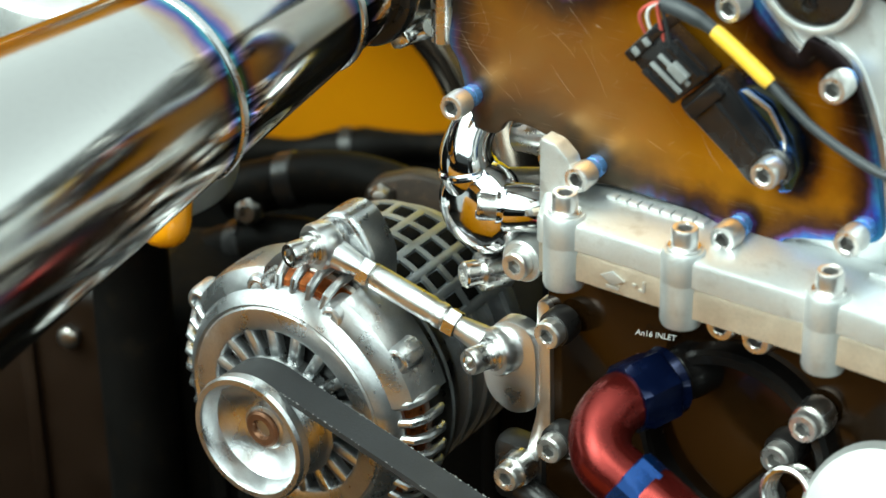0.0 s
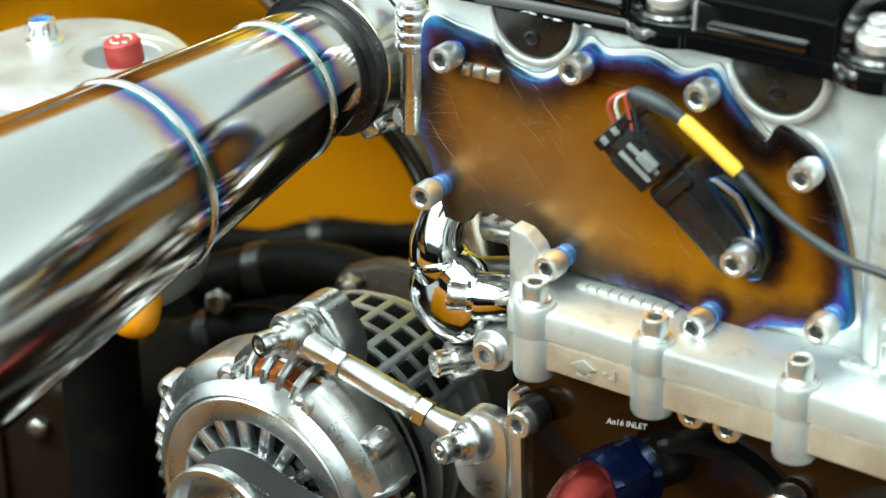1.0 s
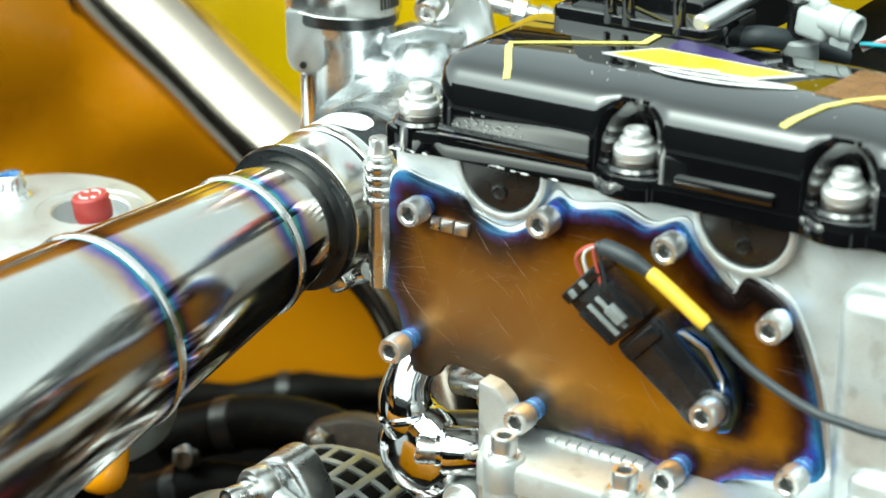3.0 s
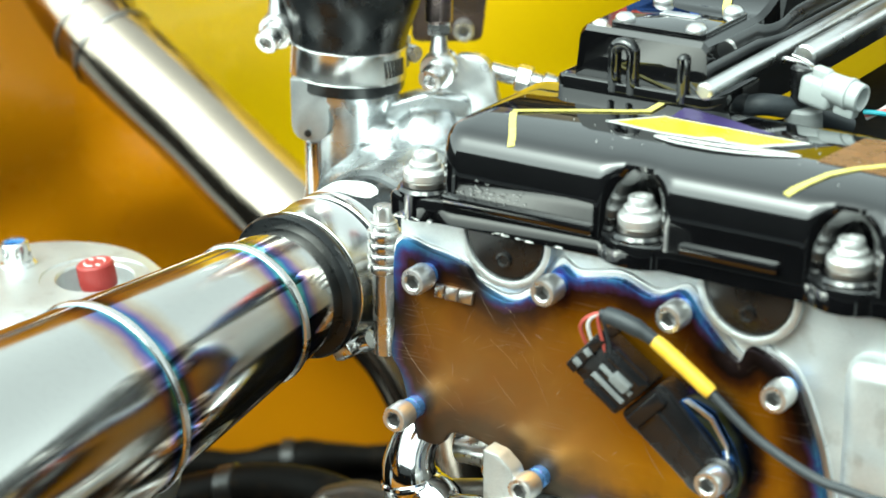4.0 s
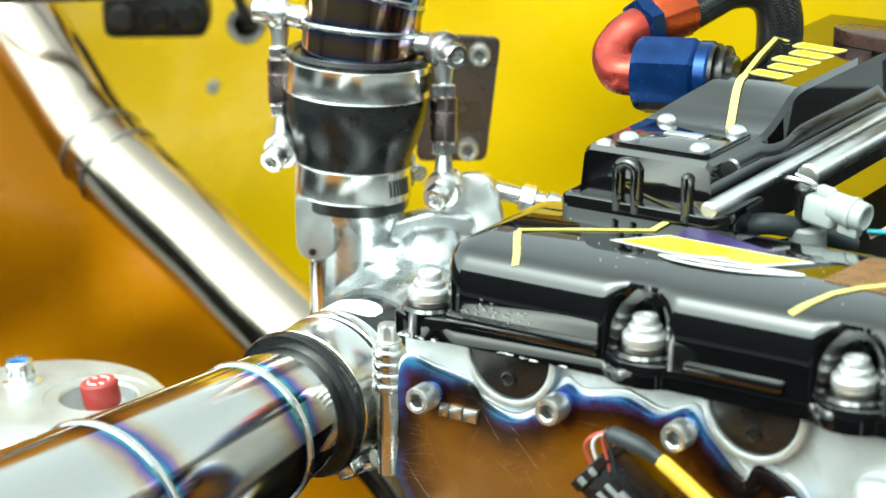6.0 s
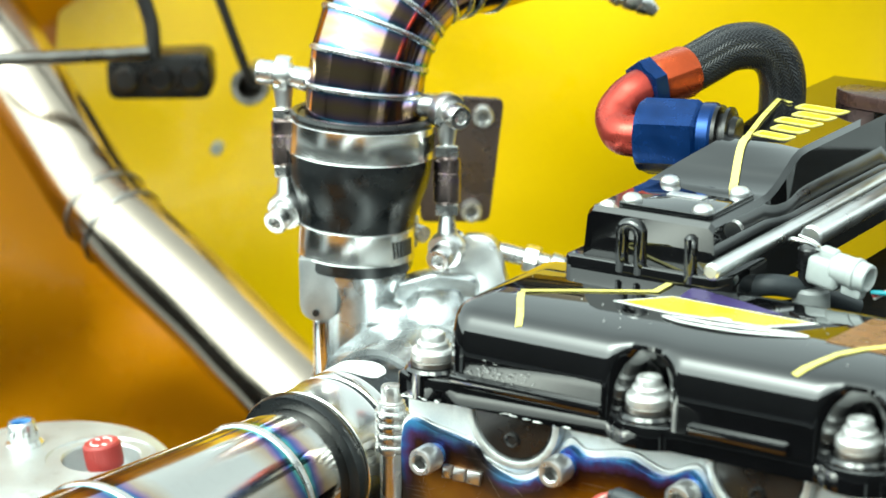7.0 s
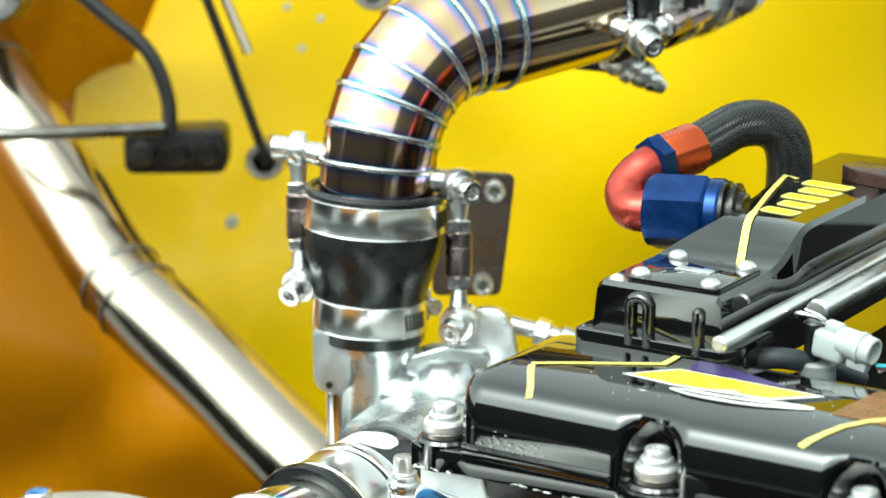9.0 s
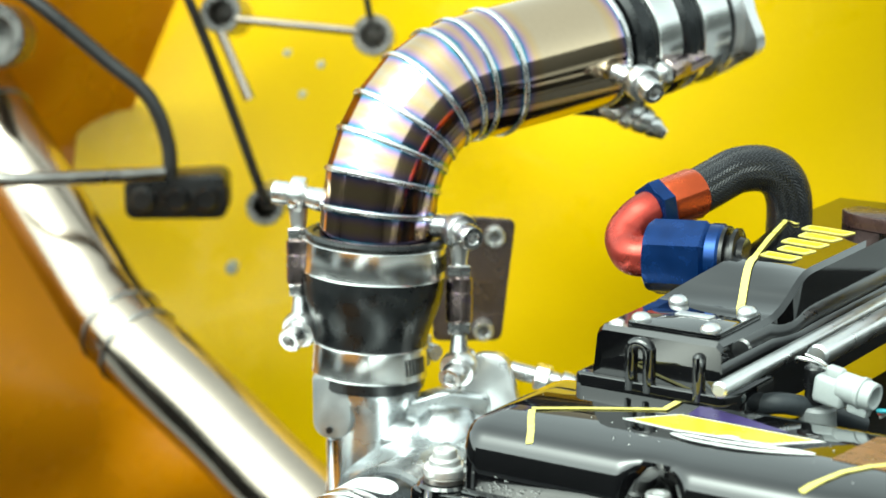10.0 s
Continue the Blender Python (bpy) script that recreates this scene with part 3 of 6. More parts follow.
def sensor_part(name, pts, z0, z1, mat, parent, label="", r=0.002, bev=0.0012):
    bm = bmesh.new()
    prism(bm, rounded(pts, r), z0, z1, S0, bev)
    return part(name, bm, mat, parent, label)


sensor_part("body", [(0.1540, 0.7600), (0.1860, 0.7360), (0.1935, 0.7285), (0.2030, 0.7270), (0.2110, 0.7330), (0.2120, 0.7430), (0.2040, 0.7540), (0.1760, 0.7815)], 0.0005, 0.0130, black_plastic, sensor, "black sensor body", 0.005)
sensor_part("shoulder", [(0.1580, 0.7590), (0.1745, 0.7770), (0.1800, 0.7715), (0.1640, 0.7540)], 0.0005, 0.0155, black_plastic, sensor)
sensor_part("rib", [(0.1715, 0.7660), (0.1735, 0.7680), (0.2000, 0.7440), (0.1980, 0.7420)], 0.0125, 0.0142, black_plastic, sensor, "", 0.0006, 0.0005)
plug = sensor_part("plug", [(0.1296, 0.7805), (0.1452, 0.7985), (0.1725, 0.7800), (0.1540, 0.7605)], 0.003, 0.0175, black_plastic, sensor, "black ribbed plug")
sensor_part("collar", [(0.1278, 0.7815), (0.1446, 0.8005), (0.1490, 0.7970), (0.1325, 0.7775)], 0.002, 0.0190, black_plastic, plug, "raised rim of the plug", 0.0012)
# two ribs are grey to paint the sky highlight on the black plug
for k in range(5):
    x, z = 0.1405 + 0.0042 * k, 0.7720 + 0.0049 * k
    sensor_part("rib", [(x - 0.0030, z + 0.0022), (x - 0.0014, z + 0.0040), (x + 0.0150, z - 0.0075), (x + 0.0134, z - 0.0093)], 0.0170, 0.0188, grey_plastic if k in (1, 2) else black_plastic, plug, "grey rib painting the plug's sky highlight" if k in (1, 2) else "", 0.0005, 0.0005)
sensor_part("latch", [(0.1520, 0.7800), (0.1560, 0.7845), (0.1640, 0.7785), (0.1600, 0.7740)], 0.0175, 0.0212, grey_plastic, plug, "grey latch", 0.001, 0.001)
for x, z in ((0.1345, 0.7850), (0.1400, 0.7910)):
    sensor_part("wire_port", [(x - 0.002, z), (x, z + 0.002), (x + 0.003, z - 0.001), (x + 0.001, z - 0.003)], 0.0180, 0.0205, grey_plastic, plug, "", 0.0004, 0.0003)
bracket = sensor_part("bracket", [(0.1835, 0.7725), (0.1900, 0.7765), (0.2030, 0.7715), (0.2140, 0.7560), (0.2185, 0.7420), (0.2150, 0.7290), (0.2070, 0.7265), (0.2125, 0.7350), (0.2115, 0.7450), (0.2020, 0.7580)], 0.0005, 0.0105, dark_blue_ti, sensor, "blued titanium bracket", 0.003, 0.0016)
# bright strip laid on the blue bracket as its highlight streak
sensor_part("edge", [(0.1862, 0.7738), (0.1898, 0.7752), (0.2022, 0.7690), (0.2105, 0.7560), (0.2120, 0.7440), (0.2108, 0.7440), (0.2090, 0.7550), (0.2008, 0.7670), (0.1895, 0.7728)], 0.0100, 0.0114, bright, bracket, "bright strip painting the bracket's highlight", 0.001, 0.0004)
stamp("bolt", bolt_m8, FRONT @ pose(0.2070, 0.7410, 0.0205), sensor, "bright socket bolt")
bm = bmesh.new()
lathe(bm, [(0.0092, 0.0070), (0.0092, 0.0195), (0.0082, 0.0206)], FRONT @ pose(0.2070, 0.7410, 0), 24)
part("boss", bm, black_plastic, sensor)
lead = thing("sensor_lead", (0.2, -0.03, 0.75), "grey sleeved sensor cable with a yellow marker sleeve", "cable")
LEAD = smooth_path([(0.1485, -0.028, 0.8128), (0.161, -0.029, 0.8118), (0.1765, -0.028, 0.8055), (0.2036, -0.028, 0.7881), (0.2286, -0.028, 0.7703), (0.2575, -0.029, 0.7585), (0.276, -0.030, 0.7565), (0.2955, -0.031, 0.7562), (0.335, -0.03, 0.76)], 10)
bm = bmesh.new()
tube(bm, LEAD, 0.0023, 14)
part("sleeve", bm, grey_sleeve, lead, "grey braided sleeve")
bm = bmesh.new()
tube(bm, LEAD[20:32], [0.0033] + [0.0037] * 10 + [0.0033], 16)
part("marker_sleeve", bm, yellow_tape, lead, "yellow marker sleeve")
bm = bmesh.new()
tube(bm, LEAD[2:21], [0.0034] + [0.0042] * 13 + [0.0039, 0.0036, 0.0034, 0.0032, 0.0030], 16)
part("heat_shrink", bm, grey_sleeve, lead, "grey heat-shrink")
for mt, off, nm in ((red_wire, 0.0, "red wire"), (white_wire, 0.004, "white wire"), (red_wire, 0.010, "red wire"), (grey_sleeve, 0.013, "dark wire")):
    bm = bmesh.new()
    tube(bm, smooth_path([(0.154, -0.026, 0.8125), (0.144 + off * 0.3, -0.027, 0.811), (0.1365 + off, -0.026, 0.803 + off * 0.2), (0.139 + off, -0.022, 0.790 - off * 0.3)], 8), 0.0009, 8)
    part("wire", bm, mt, lead, nm)

# ---- valve cover ----
cover = thing("valve_cover", (0.16, 0.12, 0.832), "glossy black powder-coated valve cover with yellow pinstripes", "valve cover")
VB = [(0.0335, -0.001), (0.154, -0.002), (0.2585, -0.002)]
bm = bmesh.new()
rim = [(0.0185, -0.006)]
for x, y in VB[:1]:
    rim += [(0.0195, -0.012), (0.027, -0.0145), (0.040, -0.0145), (0.050, -0.012)]
rim += [(0.1385, -0.0110), (0.1425, -0.0140), (0.149, -0.0168), (0.159, -0.0168), (0.1655, -0.0140), (0.1695, -0.0110), (0.2430, -0.0110), (0.2470, -0.0140), (0.2535, -0.0172), (0.2635, -0.0172), (0.2700, -0.0140), (0.2740, -0.0110), (0.335, -0.010), (0.335, 0.56), (0.0185, 0.56)]
prism(bm, rounded(rim, 0.006), 0.8325, 0.8445, Matrix(), 0.002)
part("flange", bm, gloss_black, cover)
for x, w in ((0.0935, 0.084), (0.205, 0.050)):
    bm = bmesh.new()
    box(bm, (x, -0.0125, 0.8465), (w, 0.007, 0.006), Matrix(), 0.002)
    part("ridge", bm, gloss_black, cover)
# bosses under the fasteners
for x, y in VB:
    bm = bmesh.new()
    lathe(bm, [(0.0138, 0.832), (0.0140, 0.836), (0.0140, 0.8455), (0.0128, 0.847)], pose(x, y, 0), 28)
    part("boss", bm, gloss_black, cover)


# section of the front cover: steep face, soft crease, gentle slope to the top
BROW = [(-0.0006, 0.8430), (0.0, 0.8480), (0.0005, 0.8550), (0.0013, 0.8620), (0.0024, 0.8680), (0.0038, 0.8724), (0.0056, 0.8756), (0.0078, 0.8778), (0.0105, 0.8792), (0.0140, 0.8802), (0.0190, 0.8811), (0.0250, 0.8820), (0.0320, 0.8828), (0.0390, 0.8833), (0.0450, 0.8835)]


def shoulder_z(y):
    """Height of the cover's sloping front at y."""
    d = y + 0.0125
    for (a, p), (b, q) in zip(BROW, BROW[1:]):
        if d <= b:
            return p + (q - p) * (d - a) / (b - a) + 0.0003
    return BROW[-1][1] + 0.0003


def crown(bm, x0, x1, y0, y1, top, foot, rad, notches, nx=230, end=0.013):
    """A long domed cover: rounded shoulders, hollowed in front of each fastener."""
    prof = BROW
    rows = []
    for i in range(nx + 1):
        x = x0 + (x1 - x0) * i / nx
        scoop = 0.0
        for c, w, d in notches:
            q = abs(x - c) / w
            scoop = max(scoop, d * (1 - step(q, 0.10, 2.1)))
        near = min(x - x0, 0.5)
        drop = 0.0
        if near < end:
            drop = end * (1 - math.sqrt(max(0.0, 1 - (1 - near / end) ** 2)))
        row = []
        for k, (dy, z) in enumerate(prof):
            low = 1 - step(z, foot + 0.014, foot + 0.0400)
            row.append(bm.verts.new((x, y0 + dy + scoop * low + drop * 0.85, min(z, top - drop * 0.62 * step(z, foot, top)))))
        zt = top - drop * 0.62
        row.append(bm.verts.new((x, y1 - rad, zt)))
        row += [bm.verts.new((x, y1 - rad + rad * math.sin(a), zt - rad * (1 - math.cos(a)))) for a in [math.pi / 2 * k / 5 for k in range(1, 6)]]
        row.append(bm.verts.new((x, y1, foot)))
        rows.append(row)
    for a, b in zip(rows, rows[1:]):
        for k in range(len(a) - 1):
            bm.faces.new((a[k], b[k], b[k + 1], a[k + 1]))
    bm.faces.new(rows[0])
    bm.faces.new(rows[-1][::-1])
    bmesh.ops.recalc_face_normals(bm, faces=bm.faces)


bm = bmesh.new()
crown(bm, 0.046, 0.335, -0.0125, 0.094, 0.8835, 0.843, 0.020, [(0.154, 0.0090, 0.0225), (0.2585, 0.0090, 0.0225)])
part("crown", bm, gloss_black, cover, "glossy black domed front")
bm = bmesh.new()
box(bm, (0.245, 0.33, 0.846), (0.20, 0.47, 0.010), Matrix(), 0.003)
part("valley", bm, grime_shade, cover, "black plug valley")
# left lobe: box, ramp, raised rear
bm = bmesh.new()
LOBE = [(0.0740, 0.872), (0.0745, 0.9140), (0.0770, 0.9165), (0.131, 0.9165), (0.137, 0.9174), (0.143, 0.9200), (0.149, 0.9240), (0.155, 0.9283), (0.161, 0.9318), (0.168, 0.9339), (0.176, 0.9345), (0.20, 0.9345), (0.235, 0.9345), (0.27, 0.9345), (0.345, 0.9345), (0.345, 0.872)]
b2 = bmesh.new()
rows = []
for x, dz in ((0.0725, -0.030), (0.0768, -0.0025), (0.0795, 0.0), (0.1440, 0.0), (0.1467, -0.0025), (0.1500, -0.030)):
    rows.append((x, dz))
sec = []
for y, z in LOBE:
    inset = 0.022 * step(y, 0.135, 0.168) - 0.013 * step(y, 0.17, 0.27)
    sec.append([b2.verts.new((x + (0.003 * step(y, 0.13, 0.16) if x > 0.1 else inset), y, max(0.872, z + (dz if dz > -0.01 else (0.872 - z) if z > 0.88 else 0)))) for x, dz in rows])
for a, b in zip(sec, sec[1:]):
    for k in range(len(rows) - 1):
        if len({v.co.copy().freeze() for v in (a[k], a[k + 1], b[k + 1], b[k])}) == 4:
            b2.faces.new((a[k], a[k + 1], b[k + 1], b[k]))
b2.faces.new(sec[0][::-1])
b2.faces.new(sec[-1])
bmesh.ops.remove_doubles(b2, verts=b2.verts, dist=0.00005)
bmesh.ops.recalc_face_normals(b2, faces=b2.faces)
bevel_sharp(b2, b2.verts[:], 0.0022, 2, 30)
join(bm, b2)
lobe = part("filler_lobe", bm, gloss_black, cover, "raised black lobe")
bm = bmesh.new()
prism(bm, rounded([(0.0645, 0.0715), (0.148, 0.0715), (0.156, 0.080), (0.156, 0.12), (0.0645, 0.12)], 0.005), 0.878, 0.8905, Matrix(), 0.002)
part("step", bm, gloss_black, lobe)
for x in (0.0967, 0.1070, 0.1350):
    bm = bmesh.new()
    rod(bm, (x, 0.0740, 0.884), (x, 0.0740, 0.9095), 0.0032, None, 14, 0.0015)
    part("rib", bm, gloss_black, lobe)
bm = bmesh.new()
tube(bm, smooth_path([(0.0967, 0.0738, 0.9060), (0.0982, 0.0738, 0.9092), (0.1018, 0.0738, 0.9104), (0.1055, 0.0738, 0.9092), (0.1070, 0.0738, 0.9060)], 5), 0.0032, 14)
part("arch", bm, gloss_black, lobe)
bm = bmesh.new()
prism(bm, rounded([(0.0905, 0.0790), (0.1425, 0.0790), (0.1425, 0.1300), (0.0905, 0.1300)], 0.004), 0.9168, 0.9192, Matrix(), 0.0006)
lid = part("lid", bm, gloss_black, lobe, "small polished lid")
dome = mesh_of("lid_bolt", bright, lambda bm: lathe(bm, [(0.0052, 0), (0.0053, 0.001), (0.0046, 0.0026), (0.0030, 0.0038), (0.0008, 0.0042)], Matrix(), 20))
for x, y in ((0.0967, 0.0843), (0.1364, 0.0836), (0.0962, 0.1252), (0.1368, 0.1232)):
    stamp("lid_bolt", dome, pose(x, y, 0.9192), lobe, "bright dome bolt")
bm = bmesh.new()
box(bm, (0.1160, 0.106, 0.9196), (0.020, 0.007, 0.0008), Matrix(), 0.0003)
part("lid_badge", bm, bright, lobe, "small silver badge")

fastener = thing("cover_fastener", (0, 0, 0), "stacked bright aluminium valve cover fastener and washer", "fastener", "valve cover fasteners")


def lathe_part(name, prof, mat, parent, label="", seg=36):
    bm = bmesh.new()
    lathe(bm, [(0.93 * r, z) for r, z in prof], Matrix(), seg)
    return part(name, bm, mat, parent, label)


lathe_part("grommet", [(0.0108, 0), (0.0118, 0.0006), (0.0118, 0.0030), (0.0108, 0.0036)], dull_steel, fastener, "dull ring")
lathe_part("cup_washer", [(0.0112, 0.0036), (0.0115, 0.0042), (0.0115, 0.0074), (0.0106, 0.0086), (0.0088, 0.0090), (0.0086, 0.0096), (0.0086, 0.0116), (0.0078, 0.0124)], satin_aluminium, fastener)
lathe_part("nut", [(0.0066, 0.0122), (0.0066, 0.0155), (0.0060, 0.0166), (0.0036, 0.0166), (0.0034, 0.0160), (0.0034, 0.0135), (0.0006, 0.0132)], satin_aluminium, fastener)
for x, y in VB[1:]:
    copy_thing(fastener, pose(x, y, 0.8468))
fastener.matrix_basis = pose(VB[0][0], VB[0][1], 0.8468)


def decal(name, pts, mat, z=0.8837, lift=0.00015, label=""):
    bm = bmesh.new()
    prism(bm, pts, z, z + lift)
    return part(name, bm, mat, cover, label)


def stripe(name, pts, w, mat, lift=0.0004):
    """A thin raised line that follows the surface points."""
    bm = bmesh.new()
    ps = [Vector(p) for p in pts]
    rows = []
    for i, p in enumerate(ps):
        d = (ps[min(i + 1, len(ps) - 1)] - ps[max(i - 1, 0)]).normalized()
        nrm = Vector((0, -0.5, 1)) if abs(d.z) > 0.2 else Vector((0, 0, 1))
        side = d.cross(nrm).normalized() * w / 2
        rows.append([bm.verts.new(p + side), bm.verts.new(p - side), bm.verts.new(p - side + nrm * lift), bm.verts.new(p + side + nrm * lift)])
    for a, b in zip(rows, rows[1:]):
        for k in range(4):
            bm.faces.new((a[k], a[(k + 1) % 4], b[(k + 1) % 4], b[k]))
    bm.faces.new(rows[0])
    bm.faces.new(rows[-1][::-1])
    bmesh.ops.recalc_face_normals(bm, faces=bm.faces)
    return part(name, bm, mat, cover, "pale yellow pinstripe")


stripe("pinstripe", [(x, y, shoulder_z(y)) for x, y in ((0.0860, -0.0062), (0.0825, 0.0010), (0.0775, 0.0090), (0.0730, 0.0165), (0.0700, 0.0225))], 0.0034, line_yellow)
stripe("pinstripe", [(0.0690, 0.0235, 0.8838), (0.0890, 0.0363, 0.8838), (0.1261, 0.0575, 0.8838)], 0.0026, line_yellow)
stripe("pinstripe", [(0.1255, 0.0560, 0.8839), (0.1252, 0.0700, 0.8839), (0.1245, 0.0745, 0.8839), (0.1240, 0.0800, 0.8830), (0.1236, 0.0850, 0.8806)], 0.0036, line_yellow)
stripe("pinstripe", [(x, y, shoulder_z(y)) for x, y in ((0.2275, -0.0045), (0.2300, 0.0005), (0.2330, 0.0075), (0.2375, 0.0185), (0.2455, 0.0300), (0.2546, 0.0400), (0.2750, 0.0530))], 0.0036, line_yellow)
decal("decal", [(0.1149, 0.0334), (0.1450, 0.0302), (0.1935, 0.0343), (0.2135, 0.0526), (0.1356, 0.0547)], decal_white, 0.8836, label="white decal border")
decal("decal", [(0.1190, 0.0345), (0.1452, 0.0318), (0.1655, 0.0335), (0.1700, 0.0375), (0.1770, 0.0372), (0.1765, 0.0345), (0.1925, 0.0358), (0.2085, 0.0512), (0.1365, 0.0532)], decal_yellow, 0.88385, label="yellow decal panel")
decal("decal", curve2d([(0.1456, 0.0246), (0.1598, 0.0200), (0.1883, 0.0214), (0.2163, 0.0311), (0.2085, 0.0345), (0.1735, 0.0285), (0.1550, 0.0280)], 4), decal_white, 0.88385, label="white decal swoosh")
decal("decal", curve2d([(0.1500, 0.0248), (0.1610, 0.0222), (0.1880, 0.0240), (0.2085, 0.0318), (0.1880, 0.0262), (0.1620, 0.0240)], 4), gloss_black, 0.88415, label="black line in the swoosh")
decal("decal", [(0.1384, 0.0562), (0.1812, 0.0545), (0.1932, 0.0562), (0.1680, 0.0650), (0.1372, 0.0738)], decal_purple, 0.8836, label="dark purple decal")
# bronze panel puts the fender's reflection on the cover into colour
decal("decal", [(0.226, 0.031), (0.300, 0.024), (0.300, 0.0735), (0.231, 0.0735)], surface("reflection_bronze", (0.20, 0.085, 0.02), 0.3, 0.2, 0.4, 120, 500, 0.05), 0.8836, label="bronze panel painted as the yellow fender's reflection")
stripe("pinstripe", [(0.1285, 0.1310, 0.9171), (0.1262, 0.1370, 0.9180), (0.1240, 0.1430, 0.9206), (0.1219, 0.1490, 0.9246), (0.1199, 0.1550, 0.9289), (0.1180, 0.1610, 0.9324), (0.1160, 0.1680, 0.9346), (0.1141, 0.1768, 0.9352)], 0.0042, line_yellow)
stripe("pinstripe", [(0.1141, 0.1768, 0.9352), (0.1009, 0.2225, 0.9352), (0.0893, 0.2683, 0.9352), (0.0990, 0.2623, 0.9352)], 0.0030, line_yellow)
for k in range(5):
    y, w = 0.184 + 0.0175 * k, 0.004 if k % 2 else 0.0
    decal("decal", rounded([(0.1125 - 0.002 * k + w, y), (0.134, y - 0.003), (0.136, y + 0.008), (0.113 - 0.002 * k + w, y + 0.012)], 0.003), line_yellow, 0.9346, 0.0003, "pale-edged decal bar")
    decal("decal", rounded([(0.1155 - 0.002 * k + w, y + 0.0022), (0.131, y), (0.133, y + 0.0060), (0.1160 - 0.002 * k + w, y + 0.0090)], 0.002), decal_yellow, 0.9349, 0.0003, "yellow decal bar")
random.seed(4)
bm = bmesh.new()
for k in range(50):
    x, z = 0.0765 + 0.0085 * random.gauss(0, 1), 0.8530 + 0.0026 * random.gauss(0, 1)
    s = 0.00012 + 0.00022 * random.random()
    box(bm, (0, 0, 0), (s * (2 + 8 * random.random()), 0.0005, s), pose(min(0.098, max(0.058, x)), -0.0131, min(0.859, max(0.847, z)), 0, random.choice((40, -35, 10)) + 20 * random.random(), 0))
fleck = part("residue", bm, residue_grey, cover, "white dried residue flecks")
tagged(fleck, kind="stuff")
bm = bmesh.new()
for k in range(60):
    x = random.choice((0.022 + 0.11 * random.random(), 0.050 + 0.05 * random.random(), 0.022 + 0.05 * random.random()))
    y = -0.0147 if x < 0.046 else -0.0112
    s = 0.00020 + 0.0008 * random.random() ** 3
    box(bm, (x, y, 0.8328 + 0.0012 * random.random() ** 2), (s * (1 + 4 * random.random()), 0.001, s), Matrix(), s * 0.3, 1)
for k in range(40):
    x, q = 0.06 + 0.22 * random.random(), random.random()
    s = 0.00012 + 0.00022 * random.random()
    y = 0.004 + 0.05 * q
    box(bm, (x, y, shoulder_z(y)), (s * 1.5, s, 0.0003), Matrix(), 0.0)
tagged(part("paint_chips", bm, decal_white, cover, "chipped paint along the flange edge"), kind="stuff")

# ---- rails and plug connector in the valley ----
bm = bmesh.new()
rod(bm, (0.1550, 0.056, 0.8985), (0.1550, 0.56, 0.8985), 0.0042, None, 18, 0.0012)
solid("vacuum_rail", bm, bright, "thin bright aluminium pipe along the valve cover", "pipe")
bm = bmesh.new()
rod(bm, (0.1705, 0.135, 0.899), (0.1705, 0.56, 0.899), 0.0060, None, 18, 0.0012)
solid("fuel_rail", bm, bright, "bright aluminium fuel rail along the valve cover", "fuel rail")
inj = thing("injector", (0.178, 0.118, 0.85), "grey injector with a pale plastic plug and wire clip", "injector")
bm = bmesh.new()
lathe(bm, [(0.0135, 0.0), (0.0135, 0.012), (0.0120, 0.0135), (0.0098, 0.014), (0.0092, 0.026), (0.0080, 0.0275), (0.0050, 0.0275)], pose(0.178, 0.122, 0.850), 32)
part("base", bm, grey_plastic, inj, "grey round base")
bm = bmesh.new()
lathe(bm, [(0.0052, 0.0), (0.0052, 0.008), (0.0058, 0.009), (0.0058, 0.018), (0.005, 0.019)], pose(0.176, 0.122, 0.879), 20)
part("stem", bm, black_plastic, inj, "black stem")
bm = bmesh.new()
Q = pose(0.1915, 0.118, 0.8885, 0, 8, -8)
box(bm, (-0.004, 0, -0.001), (0.018, 0.013, 0.015), Q, 0.003, 3)
box(bm, (-0.004, 0, 0.0085), (0.010, 0.006, 0.006), Q, 0.0018, 3)
lathe(bm, [(0.0060, -0.002), (0.0074, 0.0), (0.0076, 0.010), (0.0082, 0.0105), (0.0082, 0.0125), (0.0074, 0.013), (0.0070, 0.0185), (0.0060, 0.019), (0.0052, 0.0185), (0.0050, 0.014)], Q @ pose(0.001, 0, 0.0030, 0, 90, 0), 28)
box(bm, (0.012, 0, -0.0055), (0.012, 0.007, 0.006), Q, 0.0018, 2)
part("plug", bm, white_plastic, inj, "pale grey plug")
bm = bmesh.new()
tube(bm, smooth_path([(0.168, 0.116, 0.9005), (0.172, 0.110, 0.9045), (0.180, 0.112, 0.9030), (0.184, 0.118, 0.899), (0.178, 0.124, 0.900), (0.170, 0.122, 0.903)], 6), 0.0011, 8)
part("wire_clip", bm, steel, inj, "bent wire clip")
for k, mt in enumerate((teal_wire, red_wire, white_wire)):
    bm = bmesh.new()
    tube(bm, smooth_path([(0.2120, 0.116 + 0.002 * k, 0.882 - 0.002 * k), (0.235, 0.120, 0.884 + 0.004 * k), (0.26, 0.13, 0.892 + 0.003 * k), (0.31, 0.15, 0.89)], 6), 0.0012, 8)
    part("wire", bm, mt, inj)
bm = bmesh.new()
tube(bm, smooth_path([(0.142, 0.115, 0.868), (0.150, 0.105, 0.876), (0.163, 0.108, 0.880), (0.176, 0.125, 0.874), (0.19, 0.15, 0.862)], 8), 0.0055, 16)
solid("breather_hose", bm, grey_sleeve, "grey rubber hose curving across the valley", "hose")

